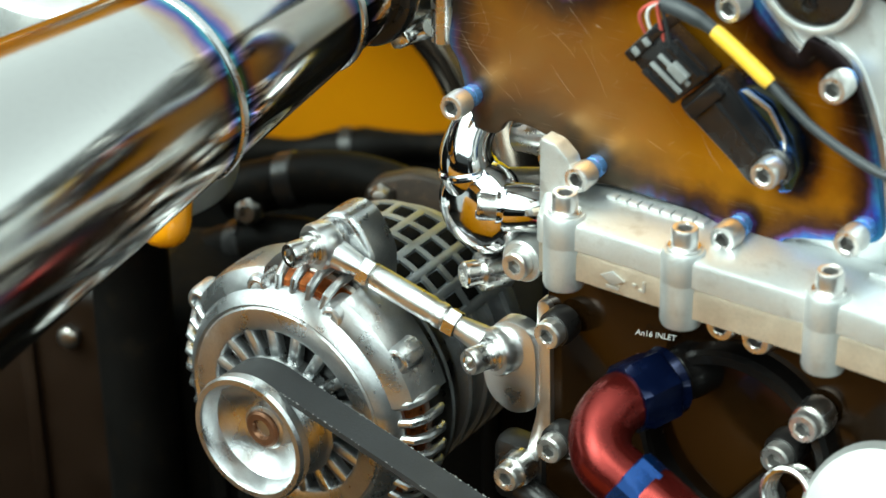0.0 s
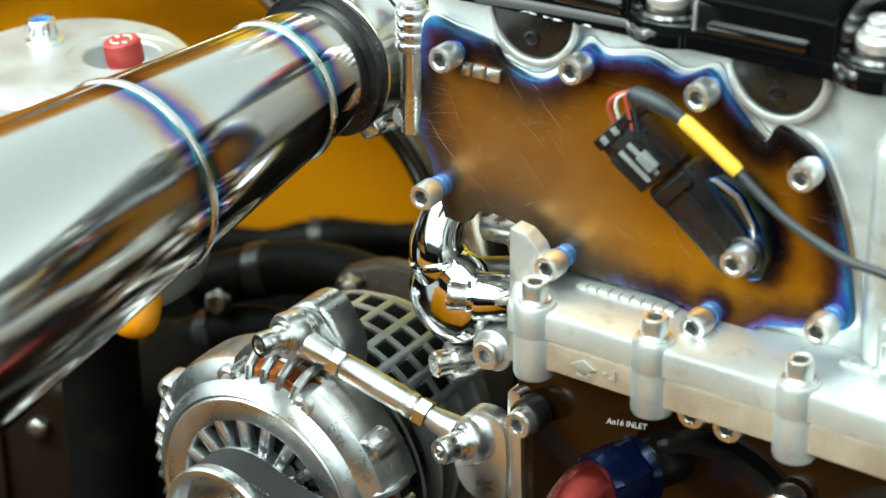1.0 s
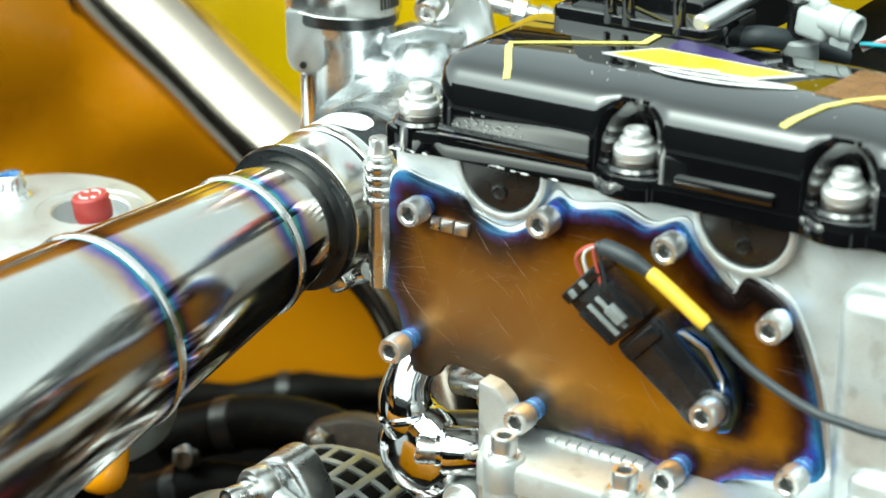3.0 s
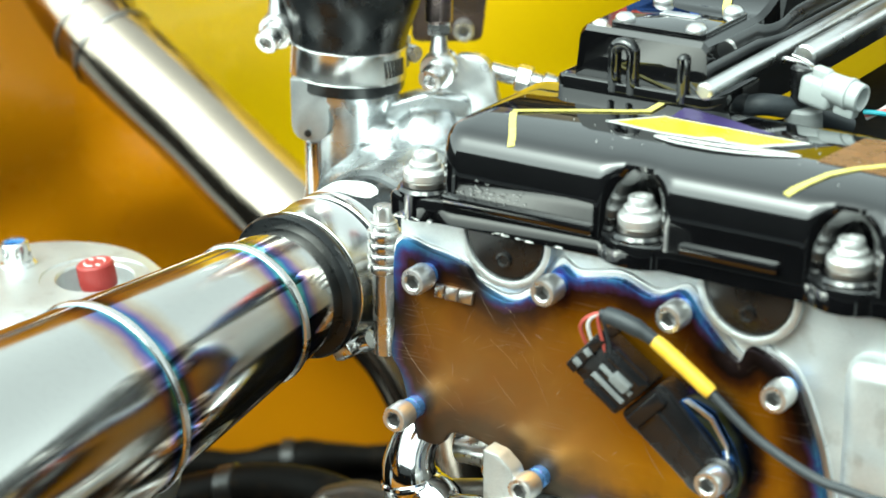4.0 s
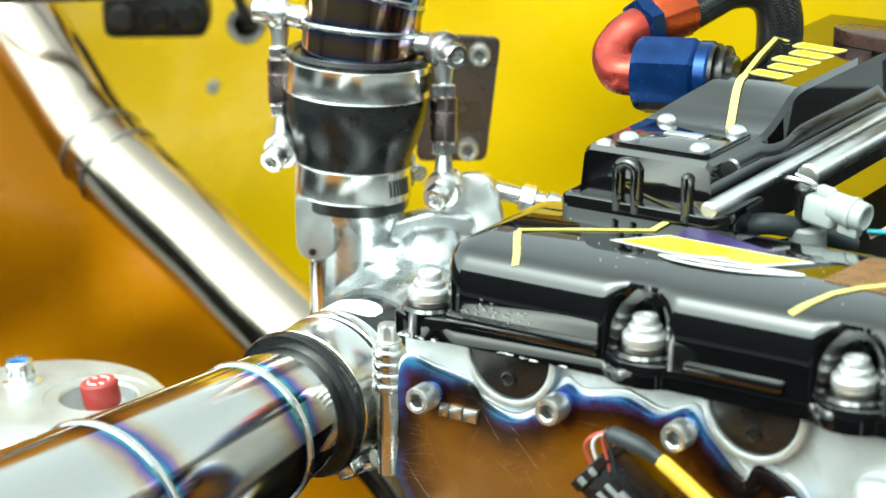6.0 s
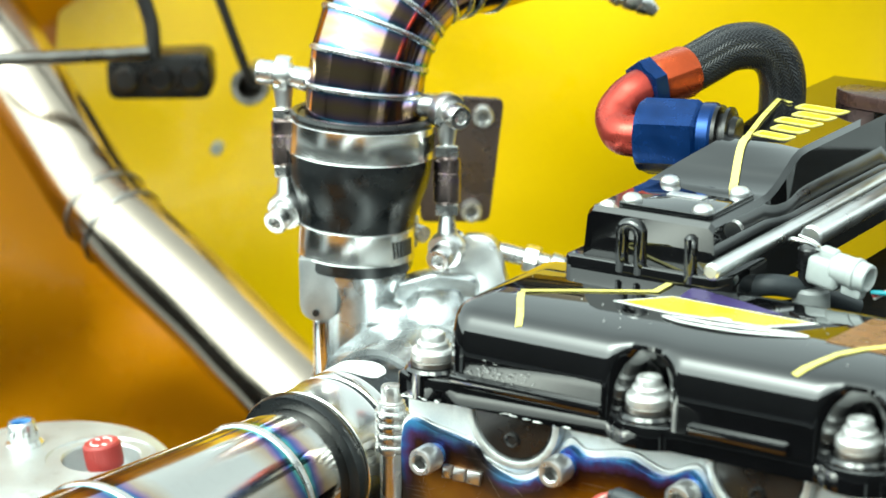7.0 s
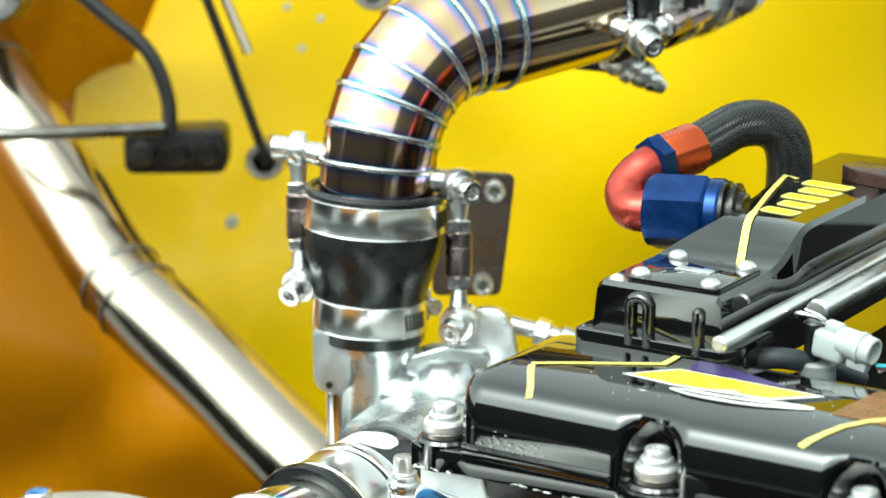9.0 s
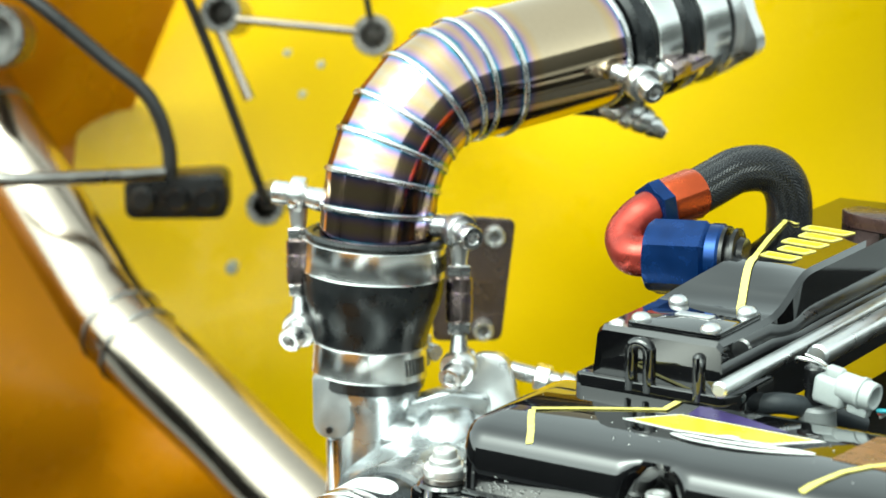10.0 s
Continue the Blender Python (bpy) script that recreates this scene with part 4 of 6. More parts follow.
# ---- large polished pipe in front ----
PA, PD = Vector((-0.0807, -0.1159, 0.7468)), Vector((0.0261, 0.9974, 0.0675)).normalized()


def on_pipe(s):
    return PA + PD * s


def pipe_r(s):
    """The pipe narrows towards the housing."""
    return min(0.080, 0.0516 - 0.1126 * s) if s < 0.165 else 0.0330


pipe = thing("intake_pipe", tuple(on_pipe(0.1)), "polished tapered titanium intake pipe with blue-tinted weld beads", "pipe")
bm = bmesh.new()
n = 120
ss = [-0.32 + 0.52 * k / n for k in range(n + 1)]
tube(bm, [on_pipe(s) for s in ss], [pipe_r(s) for s in ss], 96, True, (0.32, 0.431))
part("tube", bm, pipe_ti, pipe, "mirror-polished tube")
for s in (0.0, 0.111):
    bm = bmesh.new()
    torus(bm, axis_frame(on_pipe(s), PD), pipe_r(s) + 0.0002, 0.0016, 96, 8, 1.5)
    part("weld_bead", bm, steel, pipe, "bright weld bead")


def hose_sleeve(name, path, radii, label, parent_at, mat=None):
    t = thing(name, parent_at, label, "hose coupler")
    bm = bmesh.new()
    tube(bm, path, radii, 56)
    part("sleeve", bm, mat or rubber, t)
    return t


def hose_clamp(parent, p, d, r, w, toward, screw_turn=70):
    """A worm-drive clamp: band, slots on the side given, screw housing further round."""
    d = Vector(d).normalized()
    x = Vector(toward)
    x = (x - d * x.dot(d)).normalized()
    y = d.cross(x)
    m = Matrix.Translation(p) @ Matrix((x, y, d)).transposed().to_4x4()
    bm = bmesh.new()
    lathe(bm, [(r - 0.0015, -w / 2), (r, -w / 2 + 0.0004), (r + 0.0006, -w / 2 + 0.0010), (r + 0.0002, -w / 2 + 0.002), (r + 0.0002, w / 2 - 0.002), (r + 0.0006, w / 2 - 0.001), (r, w / 2 - 0.0004), (r - 0.0015, w / 2)], m, 72, False)
    band = part("clamp_band", bm, mirror_steel, parent, "bright steel clamp band")
    for k in range(7):
        a = radians(-14 + 4.6 * k)
        bm = bmesh.new()
        box(bm, (r + 0.0004, 0, 0), (0.0006, 0.0014, w * 0.5), m @ Matrix.Rotation(a, 4, "Z") @ pose(0, 0, 0, 12, 0, 0), 0.0)
        part("slot", bm, satin_black, band)
    m = m @ Matrix.Rotation(radians(screw_turn), 4, "Z")
    bm = bmesh.new()
    box(bm, (r + 0.0045, 0, 0), (0.008, 0.014, w * 1.0), m, 0.002)
    lathe(bm, [(0.0042, -0.013), (0.0046, -0.012), (0.0046, 0.008), (0.0036, 0.009)], m @ pose(r + 0.006, 0, 0, 90, 0, 0), 16)
    lathe(bm, [(0.0058, 0.008, 6), (0.0058, 0.014, 6), (0.005, 0.0145)], m @ pose(r + 0.006, 0, 0, 90, 0, 0), 18)
    part("clamp_screw", bm, steel, parent, "steel worm screw")


lower = hose_sleeve("intake_coupler", [on_pipe(0.150 + 0.0078 * k) for k in range(11)], [0.0360, 0.0388] + [0.0390] * 7 + [0.0388, 0.0370], "black silicone coupler joining the polished pipe to the housing", tuple(on_pipe(0.19)), sleeve_grey)
hose_clamp(lower, on_pipe(0.1700), PD, 0.0397, 0.0240, (-0.5, 0.2, -0.9), 300)
hose_clamp(lower, on_pipe(0.1895), PD, 0.0393, 0.0095, (-0.5, 0.2, -0.9), 310)
up = (Vector((0, 0, 1)) - PD * PD.z).normalized()
side = PD.cross(up)
LABEL = [(36, 0.1955, 0.2125), (28, 0.1948, 0.2128), (20, 0.1946, 0.2124), (12, 0.1950, 0.2118), (4, 0.1956, 0.2120), (0, 0.1957, 0.2130), (-6, 0.1960, 0.2142), (-12, 0.1968, 0.2146), (-17, 0.1982, 0.2140), (-21, 0.2002, 0.2124), (-23.5, 0.2030, 0.2100)]
bm = bmesh.new()
grid = [[bm.verts.new(on_pipe(s) + (up * math.cos(radians(a)) - side * math.sin(radians(a))) * (0.0390 + lift)) for s, lift in ((s0, 0.0001), (s0, 0.0005), (s1, 0.0005), (s1, 0.0001))] for a, s0, s1 in LABEL]
for a, b in zip(grid, grid[1:]):
    for k in range(4):
        bm.faces.new((a[k], a[(k + 1) % 4], b[(k + 1) % 4], b[k]))
bm.faces.new(grid[0])
bm.faces.new(grid[-1][::-1])
bmesh.ops.recalc_face_normals(bm, faces=bm.faces)
part("label", bm, decal_white, lower, "worn white printed label")
bm = bmesh.new()
lathe(bm, [(0.0340, -0.0040), (0.0395, -0.0045), (0.0412, -0.0038), (0.0422, -0.0015), (0.0420, 0.0020), (0.0408, 0.0038), (0.0385, 0.0045)], axis_frame(on_pipe(0.1520), PD), 96, False)
part("lip", bm, rubber, lower, "thick black rubber lip")

# ---- cast housing that carries both couplers ----
house = thing("throttle_housing", (-0.157, 0.204, 0.66), "bright cast aluminium housing between two hose couplers", "housing")
bm = bmesh.new()
lathe(bm, [(0.024, 0.705), (0.034, 0.71), (0.036, 0.718), (0.0345, 0.730), (0.0290, 0.752), (0.0262, 0.768), (0.0258, 0.800), (0.0285, 0.806), (0.0300, 0.812), (0.0300, 0.825)], pose(-0.158, 0.204, 0), 48)
part("neck", bm, polished_cast, house)
bm = bmesh.new()
tube(bm, [on_pipe(0.221), on_pipe(0.2265), on_pipe(0.2268), on_pipe(0.2285), on_pipe(0.2287), on_pipe(0.2450), on_pipe(0.2455), (-0.085, 0.168, 0.763), (-0.112, 0.192, 0.757), (-0.155, 0.204, 0.750)], [0.0325, 0.0325, 0.0408, 0.0408, 0.0398, 0.0402, 0.0360, 0.0350, 0.0335, 0.030], 48)
part("inlet", bm, polished_cast, house)
bm = bmesh.new()
rod(bm, (-0.150, 0.215, 0.755), (-0.060, 0.270, 0.742), 0.030, 0.033, 36, 0.003)
rod(bm, (-0.085, 0.255, 0.746), (-0.066, 0.266, 0.743), 0.037, 0.037, 36, 0.002)
part("outlet", bm, polished_cast, house)
bm = bmesh.new()
prism(bm, [(-0.0118, 0.021), (-0.0118, -0.008), (-0.0108, -0.0122), (-0.0085, -0.0153), (-0.005, -0.0172), (0.0, -0.0178), (0.005, -0.0172), (0.0085, -0.0153), (0.0108, -0.0122), (0.0118, -0.008), (0.0118, 0.021)], -0.012, 0.0105, pose(-0.1685, 0.1800, 0.8045, 90, 0, 22), 0.0014, 2)
lug = part("lug", bm, cast_grey, house, "machined mounting lug")
# black disc on the lug stands in for a hole's shade
bm = bmesh.new()
lathe(bm, [(0.0022, 0), (0.0022, 0.0012)], axis_frame((-0.1655, 0.1692, 0.7925), (0.37, -0.93, 0)), 14)
part("hole", bm, satin_black, lug)
bm = bmesh.new()
rod(bm, (-0.1690, 0.1830, 0.70), (-0.1690, 0.1830, 0.785), 0.0075, None, 20, 0.001)
part("post", bm, chrome, house, "polished post")
bm = bmesh.new()
EARM = axis_frame((-0.096, 0.240, 0.822), (0.35, -0.93, 0.1))
prism(bm, rounded([(-0.022, -0.034), (0.026, -0.036), (0.012, 0.013), (-0.010, 0.013)], 0.008), -0.005, 0.005, EARM, 0.001)
part("ear", bm, bright, house, "machined ear")
HX = (VIEW_R + Vector((0, 0, -0.06))).normalized()
HA = Vector((-0.150, 0.206, 0.778))
for nm, prof in (("barrel", [(0.020, 0.0), (0.0215, 0.012), (0.0235, 0.020), (0.0290, 0.026), (0.0305, 0.029), (0.0305, 0.050), (0.0290, 0.053), (0.0262, 0.055), (0.0262, 0.072), (0.0300, 0.075), (0.0300, 0.085), (0.026, 0.088)]),):
    bm = bmesh.new()
    lathe(bm, prof, axis_frame(HA, HX), 56)
    part(nm, bm, polished_cast, house, "polished round barrel")
bm = bmesh.new()
lathe(bm, [(0.0120, -0.012), (0.0150, 0.0), (0.0158, 0.016), (0.0148, 0.0195), (0.010, 0.0205)], axis_frame((-0.143, 0.200, 0.782), (VIEW_R * 0.93 - VIEW_F * 0.36)), 40)
part("side_boss", bm, polished_cast, house)
bm = bmesh.new()
prism(bm, rounded([(-0.040, -0.012), (0.030, -0.012), (0.030, 0.010), (0.004, 0.014), (-0.026, 0.006), (-0.040, 0.004)], 0.006), -0.007, 0.007, axis_frame((-0.118, 0.222, 0.800), -VIEW_F), 0.003, 3)
part("web", bm, polished_cast, house)
bm = bmesh.new()
rod(bm, (-0.090, 0.256, 0.822), (-0.060, 0.268, 0.815), 0.0055, None, 16, 0.001)
rod(bm, (-0.075, 0.262, 0.8185), (-0.066, 0.2655, 0.8165), 0.0085, None, 6, 0.001)
rod(bm, (-0.060, 0.268, 0.815), (-0.050, 0.272, 0.8125), 0.0075, 0.0068, 16, 0.001)
part("hose_tail", bm, steel, house, "steel barbed hose tail")
bm = bmesh.new()
tube(bm, smooth_path([(-0.052, 0.271, 0.813), (-0.02, 0.285, 0.806), (0.02, 0.30, 0.80), (0.06, 0.31, 0.79)], 6), 0.0075, 14)
solid("vacuum_hose", bm, satin_black, "short black rubber hose from the housing", "hose")

SB = Vector((-0.0285, 0.0516, 0.7985))
sb = thing("spring_bolt", tuple(SB), "bright bolt with stacked rings beside the coupler", "bolt")
bm = bmesh.new()
SBM = Matrix.Translation(SB)
prof = [(0.0070, -0.075), (0.0070, -0.0285), (0.0078, -0.0280)]
for k in range(4):
    z = -0.0275 + 0.0062 * k
    prof += [(0.0078, z), (0.0090, z + 0.0006), (0.0094, z + 0.0020), (0.0094, z + 0.0038), (0.0088, z + 0.0050), (0.0078, z + 0.0054)]
lathe(bm, prof + [(0.0078, -0.0020), (0.0070, 0.0)], SBM, 30)
part("shank", bm, steel, sb)
bm = bmesh.new()
lathe(bm, [(0.0070, -0.001), (0.0072, 0.0005), (0.0060, 0.001, 6), (0.0060, 0.0085, 6), (0.0050, 0.0095), (0.001, 0.0098)], SBM, 30)
part("hex_head", bm, ti_bolt, sb, "bright hex head")

# ---- reducer coupler, clamps, segmented elbow ----
C0, C1 = Vector((-0.160, 0.2035, 0.815)), Vector((-0.1565, 0.2085, 0.908))
prof = [(0.0, 0.0335), (0.02, 0.0345), (0.30, 0.0347), (0.35, 0.0352), (0.41, 0.0366), (0.47, 0.0386), (0.53, 0.0406), (0.59, 0.0421), (0.65, 0.0430), (0.72, 0.0434), (0.80, 0.0430), (0.97, 0.0428), (1.0, 0.0415)]
upc = hose_sleeve("reducer_coupler", [C0.lerp(C1, a) for a, r in prof], [r for a, r in prof], "black silicone reducer coupler held by two steel clamps", tuple(C0))
CD = (C1 - C0).normalized()
hose_clamp(upc, C0.lerp(C1, 0.185), CD, 0.0352, 0.0210, VIEW_R * 0.85 - VIEW_F * 0.6, 75)
hose_clamp(upc, C0.lerp(C1, 0.865), CD, 0.0434, 0.0210, VIEW_R * 0.97 - VIEW_F * 0.25, 80)
bm = bmesh.new()
torus(bm, axis_frame(C1, CD), 0.0412, 0.0026, 64, 10)
part("lip", bm, rubber, upc, "rubber lip")
ELBOW = [(-0.1572, 0.2070, 0.8800), (-0.1572, 0.2095, 0.9040), (-0.1574, 0.2129, 0.9226), (-0.1563, 0.2166, 0.9418), (-0.1545, 0.2241, 0.9594), (-0.1503, 0.2323, 0.9740), (-0.1440, 0.2454, 0.9881), (-0.1380, 0.2590, 0.9955), (-0.1342, 0.2698, 0.9982), (-0.1263, 0.2894, 1.0008), (-0.0978, 0.3657, 1.0106)]
ELBOW_R = [0.0352, 0.0352, 0.0353, 0.0355, 0.0357, 0.0361, 0.0366, 0.0374, 0.0384, 0.0398, 0.0402]
elbow = thing("charge_elbow", (-0.14, 0.24, 0.90), "segmented titanium elbow pipe with rainbow heat tint", "pipe")
ep = [Vector(p) for p in ELBOW]
def mitred(bm, a, b, na, nb, r0, r1, seg=64, rows=8):
    """A pipe segment from a to b, cut at both ends by the planes with normals na and nb."""
    lt = bm.verts.layers.float.new("tint")
    d = (b - a).normalized()
    u = d.cross(Vector((0.6, -0.8, 0.1))).normalized()
    w = d.cross(u)
    rings = [[] for k in range(rows + 1)]
    for k in range(seg):
        q = 2 * math.pi * k / seg
        o = u * math.cos(q) + w * math.sin(q)
        s0 = a + (o - d * (o.dot(na) / d.dot(na))) * r0
        s1 = b + (o - d * (o.dot(nb) / d.dot(nb))) * r1
        for j in range(rows + 1):
            v = bm.verts.new(s0.lerp(s1, j / rows))
            v[lt] = min((v.co - s0).length, (v.co - s1).length)
            rings[j].append(v)
    for p, q in zip(rings, rings[1:]):
        for k in range(seg):
            bm.faces.new((p[k], p[(k + 1) % seg], q[(k + 1) % seg], q[k]))


cuts = [(ep[min(i + 1, len(ep) - 1)] - ep[i]).normalized() + (ep[i] - ep[max(i - 1, 0)]).normalized() for i in range(len(ep))]
for i in range(len(ep) - 1):
    bm = bmesh.new()
    mitred(bm, ep[i], ep[i + 1], cuts[i].normalized(), cuts[i + 1].normalized(), ELBOW_R[i], ELBOW_R[i + 1])
    part("segment", bm, elbow_ti, elbow)
for i in range(2, len(ep)):
    bm = bmesh.new()
    torus(bm, axis_frame(ep[i], cuts[i]), ELBOW_R[i] + 0.0003, 0.0012, 80, 8, 1.5)
    part("weld_bead", bm, steel, elbow, "bright weld bead")
ED = (ep[-1] - ep[-2]).normalized()
far = thing("rear_coupler", tuple(ep[-1] + ED * 0.05), "black coupler with steel clamp at the elbow's far end", "hose coupler")
bm = bmesh.new()
tube(bm, [ep[-1] + ED * s for s in (0.006, 0.009, 0.018, 0.021, 0.044, 0.047, 0.054, 0.057, 0.088, 0.091)], [0.0405, 0.0445, 0.0445, 0.0420, 0.0420, 0.0445, 0.0445, 0.0420, 0.0420, 0.040], 48)
part("sleeve", bm, rubber, far)
hose_clamp(far, ep[-1] + ED * 0.0325, ED, 0.0430, 0.020, (0.5, -0.5, -0.6), 100)
hose_clamp(far, ep[-1] + ED * 0.0725, ED, 0.0430, 0.024, (0.5, -0.5, -0.6), 100)
bm = bmesh.new()
tube(bm, [ep[-1] + ED * s for s in (0.07, 0.085, 0.104, 0.112)], [0.037, 0.039, 0.039, 0.037], 48)
part("flange_tube", bm, bright, far, "bright aluminium tube")
bm = bmesh.new()
prism(bm, rounded([(-0.040, -0.040), (0.040, -0.040), (0.040, 0.040), (-0.040, 0.040)], 0.014), 0.10, 0.108, axis_frame(ep[-1], ED, 65), 0.001)
part("flange", bm, bright, far, "bright square flange")


def turnbuckle(a, b, pin_a, pin_b, label, r=0.0082):
    """A rod with eye ends, lock nuts and a blued sleeve, pinned at both ends."""
    a, b = Vector(a), Vector(b)
    d = (b - a).normalized()
    ln = (b - a).length
    t = thing("turnbuckle", tuple(a.lerp(b, 0.5)), label, "tie rod", "turnbuckles")
    for p, pin, sgn in ((a, pin_a, 1), (b, pin_b, -1)):
        pin = Vector(pin).normalized()
        bm = bmesh.new()
        m = axis_frame(p, pin)
        lathe(bm, [(0.0055, -0.0045), (0.0108, -0.0045), (0.0115, -0.0028), (0.0115, 0.0028), (0.0108, 0.0045), (0.0055, 0.0045)], m, 32)
        rod(bm, p + d * sgn * 0.008, p + d * sgn * 0.021, 0.0062, 0.0045, 18)
        part("rod_end", bm, bright, t, "bright eye end")
        bm = bmesh.new()
        lathe(bm, [(0.0050, -0.016), (0.0058, -0.015), (0.0058, -0.006), (0.0075, -0.0055), (0.0075, -0.0042)], m, 24)
        lathe(bm, [(0.0075, 0.0042), (0.0075, 0.0055), (0.0072, 0.006), (0.0076, 0.0065), (0.0076, 0.0145), (0.0068, 0.016), (0.0042, 0.016), (0.0040, 0.0155, 6), (0.0040, 0.010, 6), (0.0005, 0.009)], m, 36)
        part("pin_bolt", bm, steel, t, "steel pin bolt")
        bm = bmesh.new()
        lathe(bm, [(0.0072, 0, 6), (0.0078, 0.0008, 6), (0.0078, 0.0062, 6), (0.0072, 0.007, 6)], axis_frame(p + d * sgn * 0.0205, d * sgn), 24)
        part("lock_nut", bm, steel, t, "steel lock nut")
    bm = bmesh.new()
    lathe(bm, [(r * 0.86, 0), (r, 0.0012), (r, (ln - 0.055) * 0.30), (r * 0.94, (ln - 0.055) * 0.32), (r * 0.94, (ln - 0.055) * 0.34), (r, (ln - 0.055) * 0.36), (r, ln - 0.0562), (r * 0.86, ln - 0.055)], axis_frame(a + d * 0.0275, d), 28)
    part("sleeve", bm, turn_ti, t, "dark heat-tinted sleeve")
    return t


turn_ti = surface("dark_tinted_titanium", (0.42, 0.33, 0.31), 0.22, 1.0, 0.4, 70, 700, 0.05, dirt=(0.26, 0.17, 0.36))
turnbuckle((-0.1085, 0.2285, 0.9125), (-0.1010, 0.2160, 0.8310), (0.85, -0.40, -0.08), (0.18, -0.95, -0.22), "blued titanium turnbuckle linking elbow and housing, bright ends")
turnbuckle((-0.2034, 0.1923, 0.9315), (-0.1950, 0.1815, 0.8500), (-0.85, -0.45, 0.1), (0.10, -0.92, -0.30), "purple-tinted turnbuckle beside the reducer coupler, bright ends")
turnbuckle((-0.0480, 0.3450, 0.9930), (-0.0420, 0.4650, 1.0060), (0.85, -0.45, -0.3), (0.85, -0.45, -0.3), "brown turnbuckle with bright eye ends beside the rear coupler")
for p, q in (((-0.1255, 0.224, 0.9155), (-0.109, 0.2310, 0.9145)), ((-0.187, 0.200, 0.9275), (-0.203, 0.1925, 0.9312)), ((-0.072, 0.345, 1.0), (-0.052, 0.345, 0.994))):
    bm = bmesh.new()
    p, q = Vector(p), Vector(q)
    rod(bm, p - (q - p) * 0.15, q, 0.0075, 0.0062, 20, 0.001)
    part("stud", bm, steel, elbow, "welded steel stud")
bm = bmesh.new()
prism(bm, rounded([(-0.03, -0.006), (0.02, -0.012), (0.035, 0.008), (0.0, 0.012)], 0.004), 0, 0.004, axis_frame((-0.120, 0.40, 0.962), (0.1, -0.3, 0.95)), 0.0008)
part("tab", bm, satin_black, far, "black mounting tab")
nozzle = thing("hose_fitting", (-0.09, 0.41, 0.95), "ribbed bright steel fitting below the elbow", "fitting")
bm = bmesh.new()
NF = axis_frame((-0.103, 0.400, 0.972), (0.42, 0.30, -0.36))
lathe(bm, [(0.012, 0), (0.013, 0.002), (0.013, 0.012), (0.011, 0.014), (0.012, 0.016), (0.012, 0.022), (0.0095, 0.024), (0.010, 0.027), (0.009, 0.032), (0.0075, 0.033), (0.0078, 0.037), (0.0055, 0.042), (0.004, 0.046)], NF, 28)
part("barb", bm, steel, nozzle)

# ---- titanium plate on the inner fender ----
tp = thing("fender_bracket", (-0.19, 0.36, 0.80), "dark titanium bracket plate with blued edges and bolts", "bracket")
TPM = axis_frame((-0.168, 0.343, 0.852), (0.55, -0.83, 0.0))
bm = bmesh.new()
TPO = rounded([(-0.032, -0.043), (0.014, -0.043), (0.024, 0.040), (-0.032, 0.044)], 0.006)
tint = bm.verts.layers.float.new("tint")
rings = []
for z, k in ((0, 0), (0.003, 0), (0.0035, 0.04), (0.0035, 0.12), (0.0035, 0.3), (0.0035, 0.7)):
    rings.append([])
    for p in TPO:
        q = Vector(p) * (1 - k)
        v = bm.verts.new(TPM @ Vector((q.x, q.y, z)))
        v[tint] = k * 0.05
        rings[-1].append(v)
for a, b in zip(rings, rings[1:]):
    for i in range(len(TPO)):
        j = (i + 1) % len(TPO)
        bm.faces.new((a[i], a[j], b[j], b[i]))
bm.faces.new(rings[-1])
bm.faces.new(rings[0][::-1])
bmesh.ops.recalc_face_normals(bm, faces=bm.faces)
part("plate", bm, surface("grey_titanium", (0.16, 0.12, 0.11), 0.3, 0.8, 0.2, 40, 500, 0.1), tp, "grey-brown plate")
for x, y in ((0.010, 0.030), (0.002, -0.034)):
    stamp("bolt", bolt_m8, TPM @ pose(x, y, 0.0035), tp, "bright bolt")
bm = bmesh.new()
p = TPM @ Vector((-0.01, -0.02, 0))
rod(bm, p, p + (p - EYE) * 0.32, 0.008, None, 12)
part("standoff", bm, satin_black, tp)

# ---- big diagonal tube and what hangs on the fender ----
brace = thing("brace_tube", (-0.48, 0.38, 0.72), "thick brushed steel tube running diagonally across the bay", "tube")
bm = bmesh.new()
BR = [(-0.784, 0.468, 0.940), (-0.682, 0.4365, 0.863), (-0.588, 0.4116, 0.785), (-0.552, 0.400, 0.760), (-0.508, 0.3876, 0.7375), (-0.428, 0.3773, 0.697), (-0.374, 0.3674, 0.670), (-0.320, 0.3575, 0.6436), (-0.2576, 0.352, 0.602), (-0.211, 0.3485, 0.566), (-0.171, 0.336, 0.512), (-0.148, 0.3195, 0.450)]
tube(bm, smooth_path(BR, 8), 0.0345, 48)
part("tube", bm, tube_steel, brace)
sp = smooth_path(BR, 8)
for i in (5, 27, 31):
    bm = bmesh.new()
    torus(bm, axis_frame(sp[i], sp[i + 1] - sp[i - 1]), 0.0348, 0.0014, 40, 8, 2.0)
    part("weld_bead", bm, dull_steel, brace, "brownish weld seam")


def bush(at, face, r=0.016, ln=0.03, label="dark steel bush on the inner fender"):
    t = thing("bush", at, label, "bush", "fender bushes")
    m = axis_frame(at, face)
    bm = bmesh.new()
    lathe(bm, [(r, -ln), (r, -0.001), (r * 0.95, 0), (r * 0.66, 0), (r * 0.62, -0.001), (r * 0.62, -ln * 0.6), (r * 0.1, -ln * 0.62)], m, 28)
    part("body", bm, dull_steel, t)
    return t


